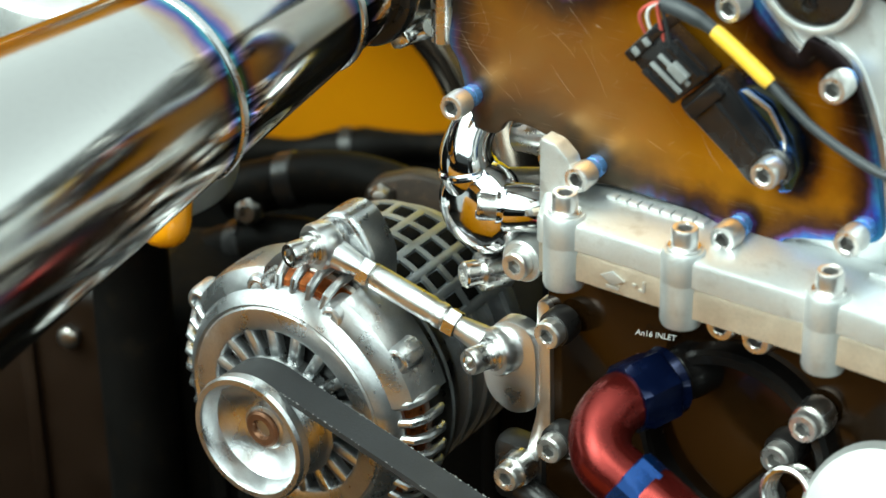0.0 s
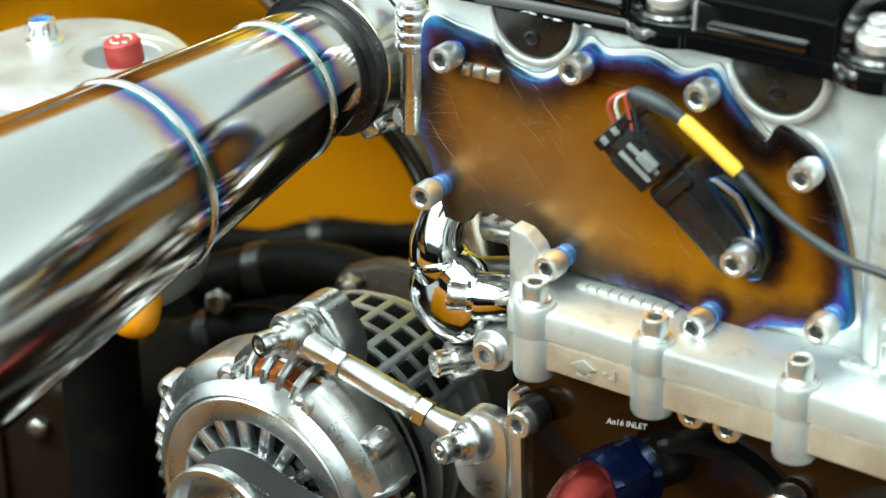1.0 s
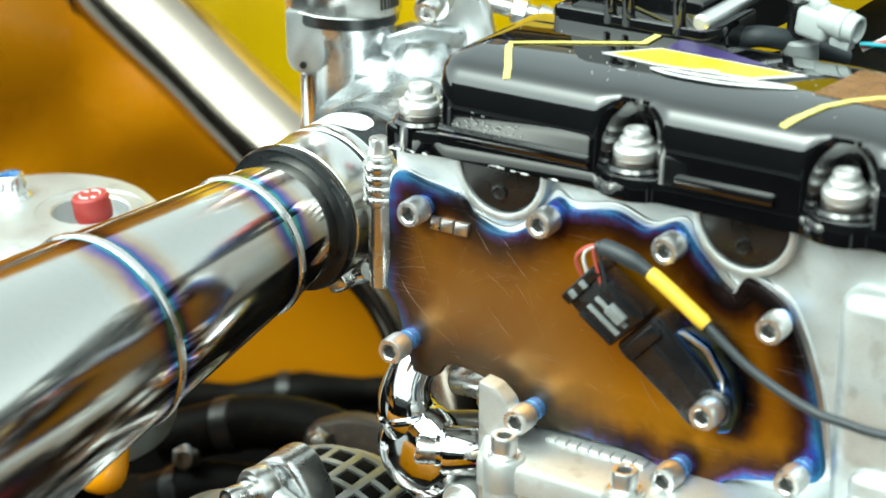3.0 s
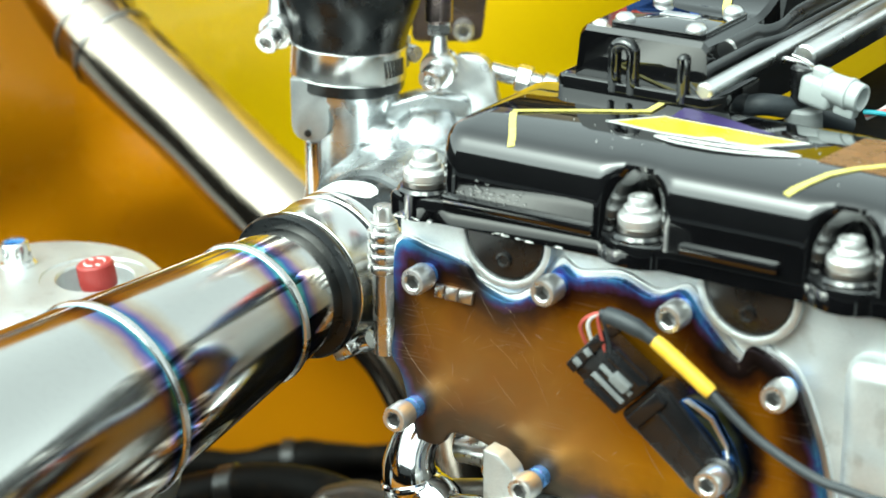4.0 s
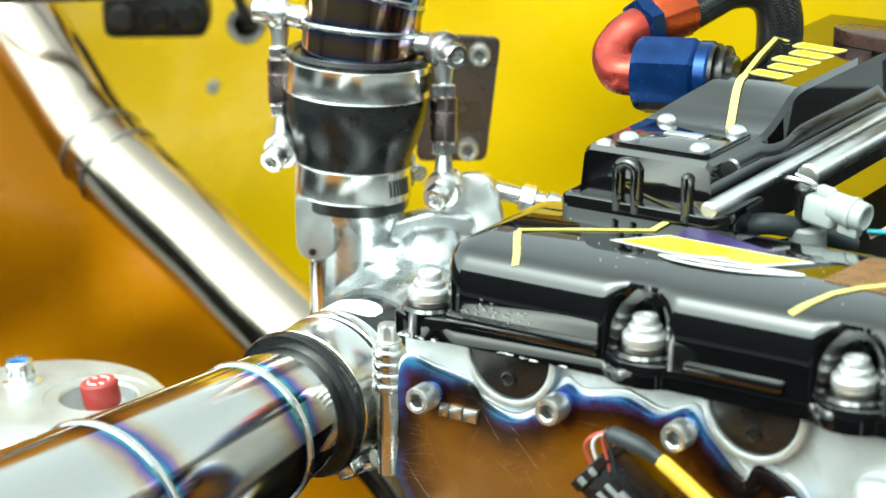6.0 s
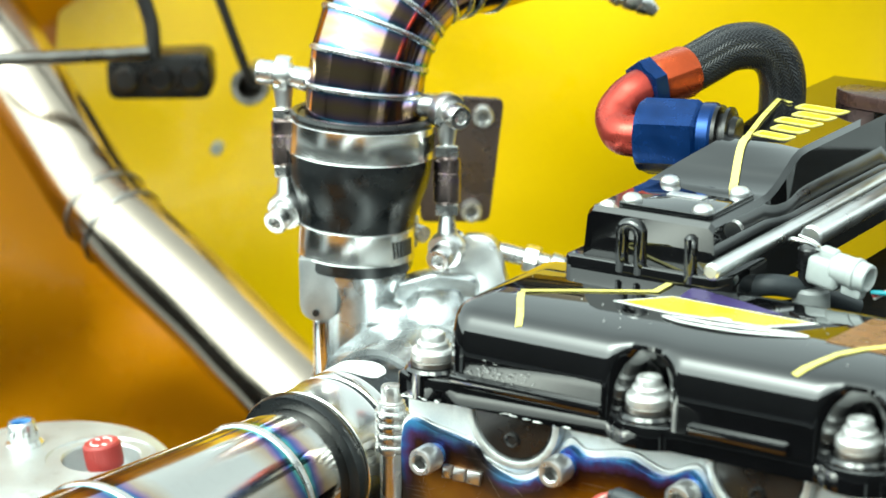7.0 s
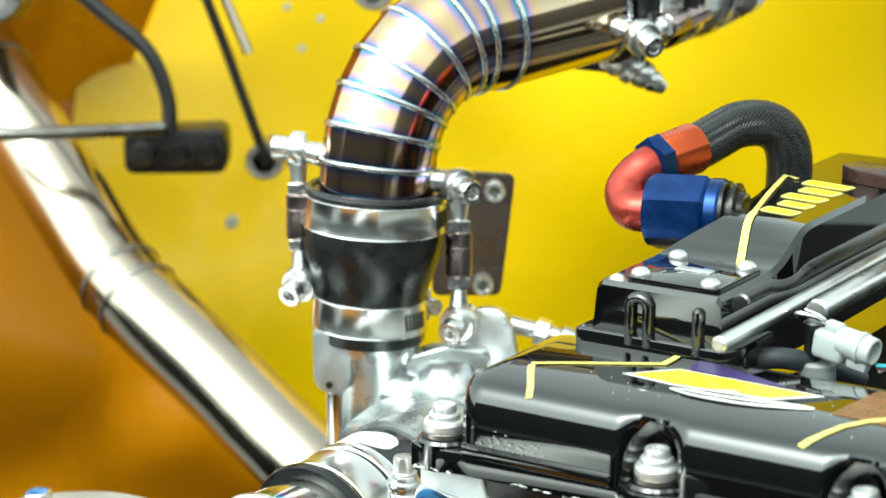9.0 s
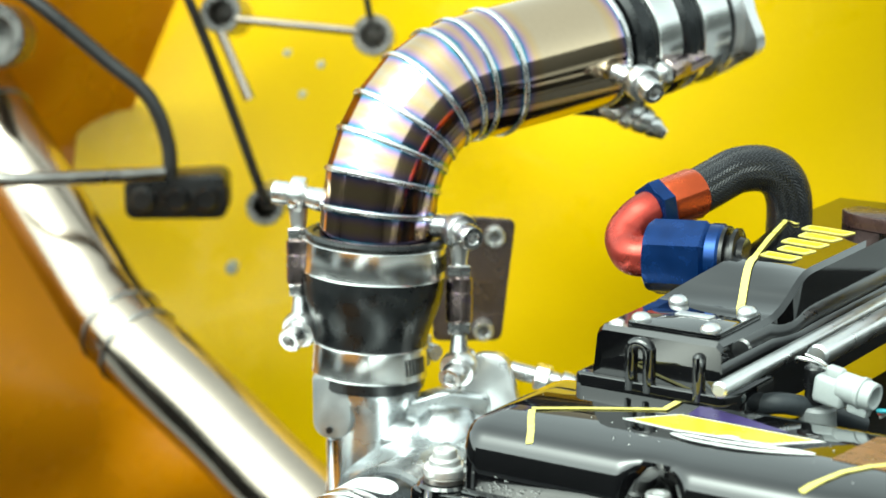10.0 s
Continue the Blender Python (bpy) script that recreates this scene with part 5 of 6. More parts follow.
FACE = Vector((0.55, -0.80, 0.15))
bush((-0.5488, 0.5424, 0.983), FACE, 0.017, 0.14)
bush((-0.4427, 0.6082, 0.964), FACE, 0.017, 0.13)
bush((-0.4990, 0.5310, 0.828), FACE, 0.0155, 0.14)
bush((-0.672, 0.405, 0.972), FACE, 0.026, 0.06, "large black grommet in the body corner")
for nm, pts, r, mt, lb in (("link_rod", [(-0.535, 0.545, 0.978), (-0.456, 0.602, 0.967)], 0.0035, tube_steel, "thin grey rod between two bushes"),
                           ("link_rod", [(-0.543, 0.535, 0.968), (-0.515, 0.535, 0.915)], 0.0045, tube_steel, "thin pale rod below a bush"),
                           ("link_rod", [(-0.442, 0.604, 0.978), (-0.448, 0.600, 1.02)], 0.003, satin_black, "thin dark rod above a bush")):
    bm = bmesh.new()
    rod(bm, pts[0], pts[1], r, None, 14)
    solid(nm, bm, mt, lb, "rod", "fender rods")
bm = bmesh.new()
tube(bm, smooth_path([(-0.56, 0.48, 1.05), (-0.538, 0.490, 1.00), (-0.522, 0.510, 0.93), (-0.500, 0.527, 0.845), (-0.497, 0.533, 0.83)], 8), 0.0042, 12)
solid("wire_loom", bm, satin_black, "thin dark cable running down the fender", "cable")
bm = bmesh.new()
tube(bm, smooth_path([(-0.68, 0.415, 1.02), (-0.640, 0.424, 0.998), (-0.588, 0.446, 0.953), (-0.556, 0.458, 0.925), (-0.541, 0.462, 0.89), (-0.537, 0.460, 0.86)], 8), 0.0062, 16)
solid("black_hose", bm, satin_black, "curved black rubber hose on the body corner", "hose")
bm = bmesh.new()
tube(bm, smooth_path([(-0.72, 0.29, 0.872), (-0.6114, 0.3452, 0.8712), (-0.56, 0.42, 0.8665), (-0.539, 0.454, 0.865)], 6), 0.0055, 14)
solid("cross_line", bm, dull_steel, "straight dark metal line leading to a bracket", "pipe")
blk = thing("line_bracket", (-0.56, 0.49, 0.82), "black metal bracket holding lines on the inner fender", "bracket")
BM = axis_frame((-0.562, 0.492, 0.838), (0.55, -0.83, 0.0))
bm = bmesh.new()
prism(bm, rounded([(-0.040, -0.019), (0.044, -0.019), (0.044, 0.019), (-0.040, 0.016)], 0.010), -0.03, 0.008, BM, 0.003)
part("plate", bm, satin_black, blk)
for x, mt in ((-0.024, satin_black), (0.004, black_anodised), (0.028, black_anodised)):
    bm = bmesh.new()
    lathe(bm, [(0.010, 0.008), (0.010, 0.014), (0.008, 0.017), (0.004, 0.017)], BM @ pose(x, -0.001, 0), 20)
    part("fitting", bm, mt, blk)

for q in ((-0.524, 0.502, 0.7570), (-0.470, 0.560, 0.925), (-0.495, 0.545, 0.935), (-0.4835, 0.5505, 0.900)):
    bm = bmesh.new()
    p = Vector(q) + VIEW_F * (0.07 + 0.20 * max(0.0, q[2] - 0.66))
    r = 0.0052 if q[2] < 0.8 else 0.003
    lathe(bm, [(r, -0.02), (r, 0.001), (r * 0.8, 0.002), (r * 0.2, 0.0022)], axis_frame(p, (0.55, -0.83, 0.1)), 18)
    solid("panel_stud", bm, white_plastic, "small pale stud on the yellow inner fender", "stud", "panel studs")

# ---- oil feed hose with anodised fittings ----
feed = thing("oil_hose", (0.05, 0.20, 0.91), "black braided hose with red and blue anodised fittings", "hose")
NA, NB = Vector((0.0880, 0.1880, 0.9285)), Vector((0.0480, 0.1800, 0.9270))
ND = (NB - NA).normalized()
bm = bmesh.new()
lathe(bm, [(0.012, -0.015), (0.013, -0.012), (0.0175, -0.011), (0.0175, -0.009), (0.014, -0.008), (0.014, -0.006), (0.0185, -0.0055), (0.0185, -0.003), (0.016, -0.002)], axis_frame(NA, ND), 36)
part("nose", bm, black_anodised, feed, "black ringed nose")
bm = bmesh.new()
lathe(bm, [(0.0180, -0.004), (0.0196, -0.002), (0.0196, 0.004), (0.0196, 0.005, 6), (0.0212, 0.007, 6), (0.0212, 0.036, 6), (0.0190, 0.039), (0.013, 0.0395)], axis_frame(NA, ND), 36)
part("nut", bm, blue_ano, feed, "blue anodised nut", 24)
bm = bmesh.new()
tube(bm, smooth_path([NA + ND * 0.036, NA + ND * 0.048, (0.0335, 0.1835, 0.9290), (0.0285, 0.1895, 0.9345), (0.0300, 0.1970, 0.9410), (0.0335, 0.2020, 0.9450), (0.0380, 0.2100, 0.9480)], 8), 0.0116, 32)
part("elbow", bm, red_bright, feed, "satin red anodised elbow")
H0 = Vector((0.0355, 0.2045, 0.9469))
HD = (Vector((0.0502, 0.2373, 0.9537)) - H0).normalized()
bm = bmesh.new()
lathe(bm, [(0.012, 0.0), (0.0158, 0.001, 6), (0.0158, 0.009, 6), (0.013, 0.010)], axis_frame(H0, HD), 36)
part("hex", bm, blue_ano, feed, "blue anodised hex")
bm = bmesh.new()
lathe(bm, [(0.0132, 0.009), (0.0148, 0.011, 8), (0.0152, 0.031, 8), (0.0140, 0.033)], axis_frame(H0, HD), 40)
part("socket", bm, orange_ano, feed, "orange-red anodised socket", 24)
bm = bmesh.new()
tube(bm, smooth_path([H0 + HD * 0.022, H0 + HD * 0.034, (0.0548, 0.2478, 0.9579), (0.0618, 0.2601, 0.9628), (0.0716, 0.2728, 0.9627), (0.0790, 0.2815, 0.9560), (0.0822, 0.2865, 0.9430), (0.0809, 0.2897, 0.9218), (0.0770, 0.2940, 0.8950)], 12), 0.0134, 48)
part("hose", bm, braid, feed, "black braided sleeve")
bm = bmesh.new()
prism(bm, rounded([(0.0, 0.0), (0.014, -0.008), (0.09, -0.008), (0.09, 0.04), (0.026, 0.04), (0.022, 0.016), (0.004, 0.014)], 0.005), 0.0, 0.008, pose(0.116, 0.282, 0.9348, 0, 0, -12), 0.001)
solid("coil_bracket", bm, surface("brown_anodised", (0.06, 0.030, 0.026), 0.3, 0.5, 0.2, 50, 600, 0.06), "brown anodised bracket on the valve cover", "bracket")

# ---- bright casting below the plate ----
casting = thing("front_casting", (0.2, -0.03, 0.655), "pale cast aluminium front cover with vertical bolt bosses", "casting")
bm = bmesh.new()
prism(bm, rounded([(0.0790, -0.014), (0.0790, 0.002), (0.345, 0.002), (0.345, -0.050), (0.255, -0.047), (0.185, -0.047), (0.165, -0.046), (0.12, -0.045), (0.0945, -0.048)], 0.004)[::-1], 0.681, 0.6955, Matrix(), 0.003)
part("upper_rail", bm, cast, casting)
bm = bmesh.new()
prism(bm, rounded([(0.0795, -0.014), (0.0795, 0.002), (0.345, 0.002), (0.345, -0.049), (0.255, -0.046), (0.185, -0.046), (0.165, -0.045), (0.12, -0.044), (0.0950, -0.047)], 0.004)[::-1], 0.664, 0.6805, Matrix(), 0.003)
part("lower_rail", bm, surface("stained_casting", (0.56, 0.48, 0.38), 0.45, 0.75, 0.25, 40, 600, 0.4), casting, "tan-stained lower half")
MB = [(0.1060, -0.0400), (0.1725, -0.0400), (0.2480, -0.0400), (0.325, -0.040)]
bolt_m8b = socket_bolt(0.0066, 0.0095, 0.6)
for x, y in MB:
    bm = bmesh.new()
    lathe(bm, [(0.0098, 0.657), (0.0106, 0.659), (0.0108, 0.680), (0.0106, 0.6808), (0.0108, 0.6816), (0.0108, 0.6950), (0.0098, 0.6972)], pose(x, y, 0), 36)
    boss = part("boss", bm, cast, casting)
    stamp("washer", washer, pose(x, y, 0.6970), casting)
    stamp("bolt", bolt_m8b, pose(x, y, 0.6990, 0, 0, 15), casting, "bright socket bolt")
bm = bmesh.new()
EAR = [(0.0808, 0.664), (0.1015, 0.664), (0.1005, 0.7080), (0.0975, 0.7165), (0.0900, 0.7228), (0.0808, 0.7245)]
prism(bm, rounded(EAR, 0.002), 0.014, 0.024, FRONT, 0.0015, 2)
part("ear", bm, cast, casting)
bm = bmesh.new()
EM = FRONT @ pose(0.1370, 0.6725, 0.0452)
prism(bm, [(-0.007, 0.0), (0.0, -0.004), (0.007, 0.0), (0.0, 0.004)], 0.0, 0.0007, EM, 0.0002)
prism(bm, [(-0.0035, -0.006), (0.0035, -0.006), (0.0035, -0.0045), (-0.0035, -0.0045)], 0.0, 0.0006, EM)
prism(bm, [(0.011, -0.001), (0.013, -0.001), (0.013, 0.0004), (0.011, 0.0004)], 0.0, 0.0006, EM)
prism(bm, [(0.0145, -0.003), (0.018, -0.003), (0.018, 0.003), (0.0168, 0.003), (0.0168, -0.0016), (0.0145, -0.0016)], 0.0, 0.0006, EM)
part("cast_emblem", bm, cast, casting, "embossed diamond casting mark")
tooth = mesh_of("tooth", cast, lambda bm: box(bm, (0, 0, 0), (0.0055, 0.006, 0.0022), Matrix(), 0.0006))
for k in range(21):
    x = 0.116 + 0.0062 * k if k < 9 else 0.258 + 0.0056 * (k - 9)
    stamp("tooth", tooth, pose(x, -0.0105, 0.6962), casting)
# head casting to the right of the plate
bm = bmesh.new()
box(bm, (0.283, -0.002, 0.752), (0.044, 0.022, 0.118), Matrix(), 0.010, 4)
part("head_web", bm, cast, block)
bm = bmesh.new()
box(bm, (0.306, -0.010, 0.712), (0.064, 0.020, 0.030), Matrix(), 0.006, 3)
part("head_foot", bm, cast, block)
bm = bmesh.new()
lathe(bm, [(0.021, 0), (0.021, 0.012), (0.018, 0.016), (0.010, 0.0165)], FRONT @ pose(0.312, 0.772, 0.0), 40)
part("head_boss", bm, cast, block)
bm = bmesh.new()
for x, pts in ((0.279, ((0, 0), (0, 2), (1, 2), (1, 1), (1, 0))), (0.286, ((0, 0), (0, 2))), (0.291, ((0, 0), (0, 2), (1, 2), (1, 0)))):
    for (a, b), (c, d) in zip(pts, pts[1:]):
        rod(bm, (x + a * 0.0035, -0.0205, 0.7085 + b * 0.0035), (x + c * 0.0035, -0.0205, 0.7085 + d * 0.0035), 0.0005, None, 6)
part("cast_mark", bm, cast, block)

# ---- chrome water elbow ----
water = thing("water_outlet", (0.01, 0.03, 0.61), "chromed water outlet elbow on the engine front", "water outlet")
bm = bmesh.new()
WF = Vector((-0.10, -0.985, 0.015)).normalized()
WC = Vector((0.0270, -0.003, 0.6590))
WM = axis_frame(WC, WF, 0)
lathe(bm, [(0.018, -0.022), (0.0240, -0.017), (0.0258, -0.012), (0.0262, -0.006), (0.0254, -0.002), (0.0240, 0.0), (0.0226, 0.0006), (0.0212, 0.0026), (0.0180, 0.0046), (0.010, 0.0062), (0.002, 0.0066)], WM, 56)
part("bowl", bm, chrome, water, "rounded chrome bowl", 40)
bm = bmesh.new()
wp = smooth_path([(0.0225, 0.010, 0.662), (0.0185, 0.004, 0.680), (0.0175, 0.006, 0.693), (0.0200, 0.014, 0.705), (0.0275, 0.028, 0.712), (0.040, 0.050, 0.712)], 8)
tube(bm, wp, [0.0150 - 0.0030 * step(k, 6, 22) for k in range(len(wp))], 36)
part("elbow", bm, chrome, water, "polished elbow", 50)
bm = bmesh.new()
torus(bm, axis_frame((0.0190, 0.004, 0.6790), (-0.2, -0.05, 1.0)), 0.0140, 0.0024, 48, 10)
part("collar", bm, chrome, water, "rounded chrome collar")
bm = bmesh.new()
rod(bm, (0.024, 0.016, 0.652), (0.085, 0.045, 0.658), 0.0215, 0.020, 36, 0.001)
part("neck", bm, dull_steel, water, "dull steel neck")
bm = bmesh.new()
rod(bm, (0.030, 0.036, 0.690), (0.085, 0.036, 0.694), 0.0105, None, 28, 0.001)
part("cross_pipe", bm, steel, water, "satin cross pipe")
bm = bmesh.new()
lathe(bm, [(0.0070, 0.0), (0.0076, 0.0008), (0.0076, 0.003), (0.0068, 0.0036), (0.0076, 0.0042), (0.0076, 0.007), (0.0068, 0.0076), (0.0076, 0.0082), (0.0076, 0.012), (0.006, 0.013)], axis_frame((0.066, 0.024, 0.692), (-0.75, -0.55, 0.15)), 28)
part("ringed_bolt", bm, steel, water, "ringed steel bolt")
BA = Vector((-0.78, -0.60, 0.10)).normalized()
BP = Vector((0.0425, -0.004, 0.6665))
bm = bmesh.new()
lathe(bm, [(0.0125, -0.022), (0.0130, -0.020), (0.0130, -0.004), (0.0118, -0.002), (0.0092, -0.001), (0.0092, 0.001)], axis_frame(BP, BA), 36)
part("bolt_collar", bm, chrome, water)
bm = bmesh.new()
lathe(bm, [(0.0076, 0.0), (0.0078, 0.0008), (0.0078, 0.0095), (0.0068, 0.0110), (0.0042, 0.0110), (0.0040, 0.0100, 6), (0.0040, 0.0060, 6), (0.0004, 0.0055)], axis_frame(BP, BA), 30)
part("bolt", bm, steel, water, "bright bolt")
bm = bmesh.new()
lathe(bm, [(0.0105, -0.016), (0.0105, 0.0), (0.0072, 0.0005), (0.0072, 0.009), (0.0062, 0.010), (0.0036, 0.010), (0.0034, 0.006, 6), (0.0004, 0.0055)], axis_frame((0.030, -0.002, 0.6225), (-0.50, -0.86, 0.05)), 30)
part("bolt", bm, steel, water, "bright bolt")
boss = thing("boss_bolt", (0.055, 0.01, 0.60), "cast boss with a bright socket bolt beside the casting", "bolt")
bm = bmesh.new()
lathe(bm, [(0.0115, -0.03), (0.0118, -0.001), (0.0108, 0.0)], FRONT @ pose(0.0585, 0.639, 0.006), 30)
part("boss", bm, cast, boss)
stamp("bolt", socket_bolt(0.0078, 0.007, 0.5), FRONT @ pose(0.0585, 0.639, 0.006), boss, "bright socket bolt")

# ---- alternator ----
AX, AZ, AY, AK = -0.073, 0.521, -0.045, 1.14
alt = thing("alternator", (AX, AY + 0.06, AZ - 0.075), "silver alternator with finned casting and copper windings", "alternator")


def spin(prof, name, mat, parent, label="", seg=72, caps=True):
    bm = bmesh.new()
    lathe(bm, [(p[0] * AK, *p[1:]) for p in prof], FRONT @ pose(AX, AZ, -AY), seg, caps)
    return part(name, bm, mat, parent, label)


def around(a, r, z):
    return FRONT @ Vector((AX + r * AK * math.cos(a), AZ + r * AK * math.sin(a), -AY + z))


spin([(0.068, -0.060), (0.0695, -0.055), (0.0695, -0.030), (0.068, -0.028)], "stator", dull_steel, alt, "dull laminated stator")
front = spin([(0.062, -0.018), (0.066, -0.010), (0.064, -0.004), (0.060, 0.0), (0.0585, 0.0012), (0.0570, 0.0002), (0.0560, 0.0012), (0.047, 0.0016), (0.0450, 0.0008), (0.0440, -0.001), (0.0438, -0.012)], "front_face", alt_metal, alt, "cast front face", 72, False)
# black disc behind the spokes paints the shaded inside
spin([(0.049, -0.010), (0.049, -0.0095)], "dark_inside", satin_black, alt)
spin([(0.0285, -0.008), (0.029, 0.003), (0.025, 0.007), (0.022, 0.008)], "bearing_hub", alt_metal, alt)
for k in range(18):
    a = 2 * math.pi * k / 18
    bm = bmesh.new()
    m = FRONT @ pose(AX, AZ, -AY) @ Matrix.Rotation(a, 4, "Z")
    box(bm, (0.0420, 0, -0.0030), (0.024, 0.0074, 0.008), m, 0.0024)
    part("spoke", bm, alt_metal, front)
spin([(0.066, -0.045), (0.067, -0.043), (0.067, -0.018), (0.066, -0.016)], "winding", copper, alt, "copper windings")
for k in range(46):
    a = 2 * math.pi * (k + 0.3) / 46
    deg = math.degrees(a) % 360
    if 103 < deg < 147 or 18 < deg < 65 or 235 < deg < 250:
        continue
    bm = bmesh.new()
    tube(bm, [around(a, 0.0625, -0.008), around(a, 0.0705, -0.011), around(a, 0.0745, -0.018), around(a, 0.0750, -0.030), around(a, 0.0735, -0.034)], [0.0024, 0.0028, 0.0028, 0.0028, 0.0022], 10)
    part("fin", bm, alt_metal, alt)
for d0, d1 in ((18, 66), (104, 146), (236, 249)):
    bm = bmesh.new()
    arc = [math.radians(d0 + (d1 - d0) * k / 10) for k in range(11)]
    rows = [[bm.verts.new(around(a, r, z)) for r, z in ((0.060, -0.004), (0.067, -0.006), (0.0735, -0.012), (0.0755, -0.022), (0.0755, -0.040), (0.066, -0.040))] for a in arc]
    for p, q in zip(rows, rows[1:]):
        for k in range(6):
            bm.faces.new((p[k], p[(k + 1) % 6], q[(k + 1) % 6], q[k]))
    bm.faces.new(rows[0][::-1])
    bm.faces.new(rows[-1])
    bmesh.ops.recalc_face_normals(bm, faces=bm.faces)
    part("shoulder", bm, alt_metal, alt, "solid cast shoulder")
for deg, rr, zz in ((107, 0.0640, -0.0050), (66, 0.0640, -0.0050), (35.5, 0.0735, -0.0120), (150, 0.0735, -0.0120)):
    p = around(radians(deg), rr, zz)
    bm = bmesh.new()
    lathe(bm, [(0.0092, -0.016), (0.0084, -0.004), (0.0074, -0.0010), (0.0058, 0.0), (0.0044, 0.0), (0.0042, -0.001), (0.0042, -0.012), (0.0004, -0.0125)], axis_frame(p, (0, -1, 0)), 26)
    lug = part("lug", bm, alt_metal, alt)
    # dark disc inside the bore paints its shade
    bm = bmesh.new()
    lathe(bm, [(0.0042, -0.0085), (0.0042, -0.0060), (0.0004, -0.0059)], axis_frame(p, (0, -1, 0)), 18)
    part("hole", bm, grime_shade, lug, "dark disc painting the shade in the threaded hole")
# rear casting with its square grille
spin([(0.050, -0.150), (0.060, -0.140), (0.0640, -0.120), (0.0655, -0.062), (0.0700, -0.052), (0.0690, -0.048)], "rear_casting", grille_metal, alt, "grey rear casting")
# dark blocks on the closed casting paint the shade of its openings
for k in range(6):
    for j in range(4):
        a = radians(40 + 12.5 * k)
        bm = bmesh.new()
        m = FRONT @ pose(AX, AZ, -AY) @ Matrix.Rotation(a, 4, "Z")
        box(bm, (0.0746, 0, -0.068 - 0.016 * j), (0.0030, 0.0090, 0.0090), m, 0.0005)
        part("vent_block", bm, grime_shade, alt, "dark block painting a shaded grille opening")
for j in range(5):
    spin([(0.0640, -0.0625 - 0.016 * j), (0.0670, -0.0620 - 0.016 * j), (0.0670, -0.0580 - 0.016 * j), (0.0640, -0.0575 - 0.016 * j)], "grille_rib", grille_metal, alt, "", 72, False)
for k in range(7):
    a = radians(40 - 6.25 + 12.5 * k)
    m = FRONT @ pose(AX, AZ, -AY) @ Matrix.Rotation(a, 4, "Z")
    bm = bmesh.new()
    box(bm, (0.0745, 0, -0.090), (0.0040, 0.0056, 0.070), m, 0.0012)
    part("grille_rib", bm, grille_metal, alt)
# pulley
pulley = spin([(0.020, 0.004), (0.0325, 0.005), (0.0325, 0.0065), (0.0308, 0.0075), (0.0298, 0.009)] + [(0.0298 + 0.0012 * (k % 2), 0.009 + 0.0013 * k) for k in range(1, 14)] + [(0.0308, 0.0265), (0.0330, 0.0275), (0.0335, 0.0335), (0.0325, 0.0355), (0.0298, 0.0355), (0.0288, 0.0340), (0.0270, 0.024), (0.020, 0.016), (0.0135, 0.014), (0.0125, 0.016), (0.0118, 0.020), (0.0100, 0.021)], "pulley", alt_metal, alt, "bright grooved pulley")
spin([(0.0098, 0.014), (0.0098, 0.0225), (0.0085, 0.0235), (0.0055, 0.0235), (0.0050, 0.022, 6), (0.0050, 0.017, 6), (0.0006, 0.0165)], "hub_nut", brown_hub, pulley, "brown oxidised hub nut", 36)
# upper mounting ear
EP = Vector((-0.0625, -0.020, 0.6195))
bm = bmesh.new()
lathe(bm, [(0.011, 0.0), (0.012, 0.001), (0.012, 0.018), (0.011, 0.020)], axis_frame(EP + Vector((0, 0.024, 0)), (0, -1, 0)), 30)
prism(bm, curve2d([(-0.093, 0.585), (-0.045, 0.578), (-0.0349, 0.6076), (-0.0430, 0.6270), (-0.0512, 0.6350), (-0.0628, 0.6346), (-0.0772, 0.6235), (-0.0910, 0.6065)], 5), -0.012, 0.010, FRONT, 0.004, 3)
part("ear", bm, alt_metal, alt, "cast mounting ear")

belt = thing("drive_belt", (0.0, -0.085, 0.50), "dark grey ribbed drive belt on the alternator pulley", "belt")
bm = bmesh.new()
rows = []
BY0, BY1 = AY - 0.0075, AY - 0.0275
BR_ = 0.0355
belt_pts = [(AX + BR_ * math.cos(radians(74.5 + 10 * k)), AZ + BR_ * math.sin(radians(74.5 + 10 * k))) for k in range(19)]
bx, bz = belt_pts[0]
belt_pts = [(bx + 0.963 * s, bz - 0.268 * s) for s in (0.26, 0.18, 0.10, 0.04)] + belt_pts
for x, z in belt_pts:
    rows.append((x, z))
inner = []
for i, (x, z) in enumerate(rows):
    a, b = Vector(rows[max(i - 1, 0)]), Vector(rows[min(i + 1, len(rows) - 1)])
    d = (b - a).normalized()
    nrm = Vector((d.y, -d.x))
    if nrm.dot(Vector((AX, AZ)) - Vector((x, z))) > 0:
        nrm = -nrm
    o = Vector((x, z)) + nrm * 0.0018
    q = Vector((x, z)) - nrm * 0.0018
    inner.append([bm.verts.new((q.x, BY1, q.y)), bm.verts.new((o.x, BY1, o.y)), bm.verts.new((o.x, BY0, o.y)), bm.verts.new((q.x, BY0, q.y))])
for p, q in zip(inner, inner[1:]):
    for k in range(4):
        bm.faces.new((p[k], p[(k + 1) % 4], q[(k + 1) % 4], q[k]))
bm.faces.new(inner[0])
bm.faces.new(inner[-1][::-1])
bmesh.ops.recalc_face_normals(bm, faces=bm.faces)
belt_band = part("belt", bm, belt_rubber, belt)
random.seed(21)
bm = bmesh.new()
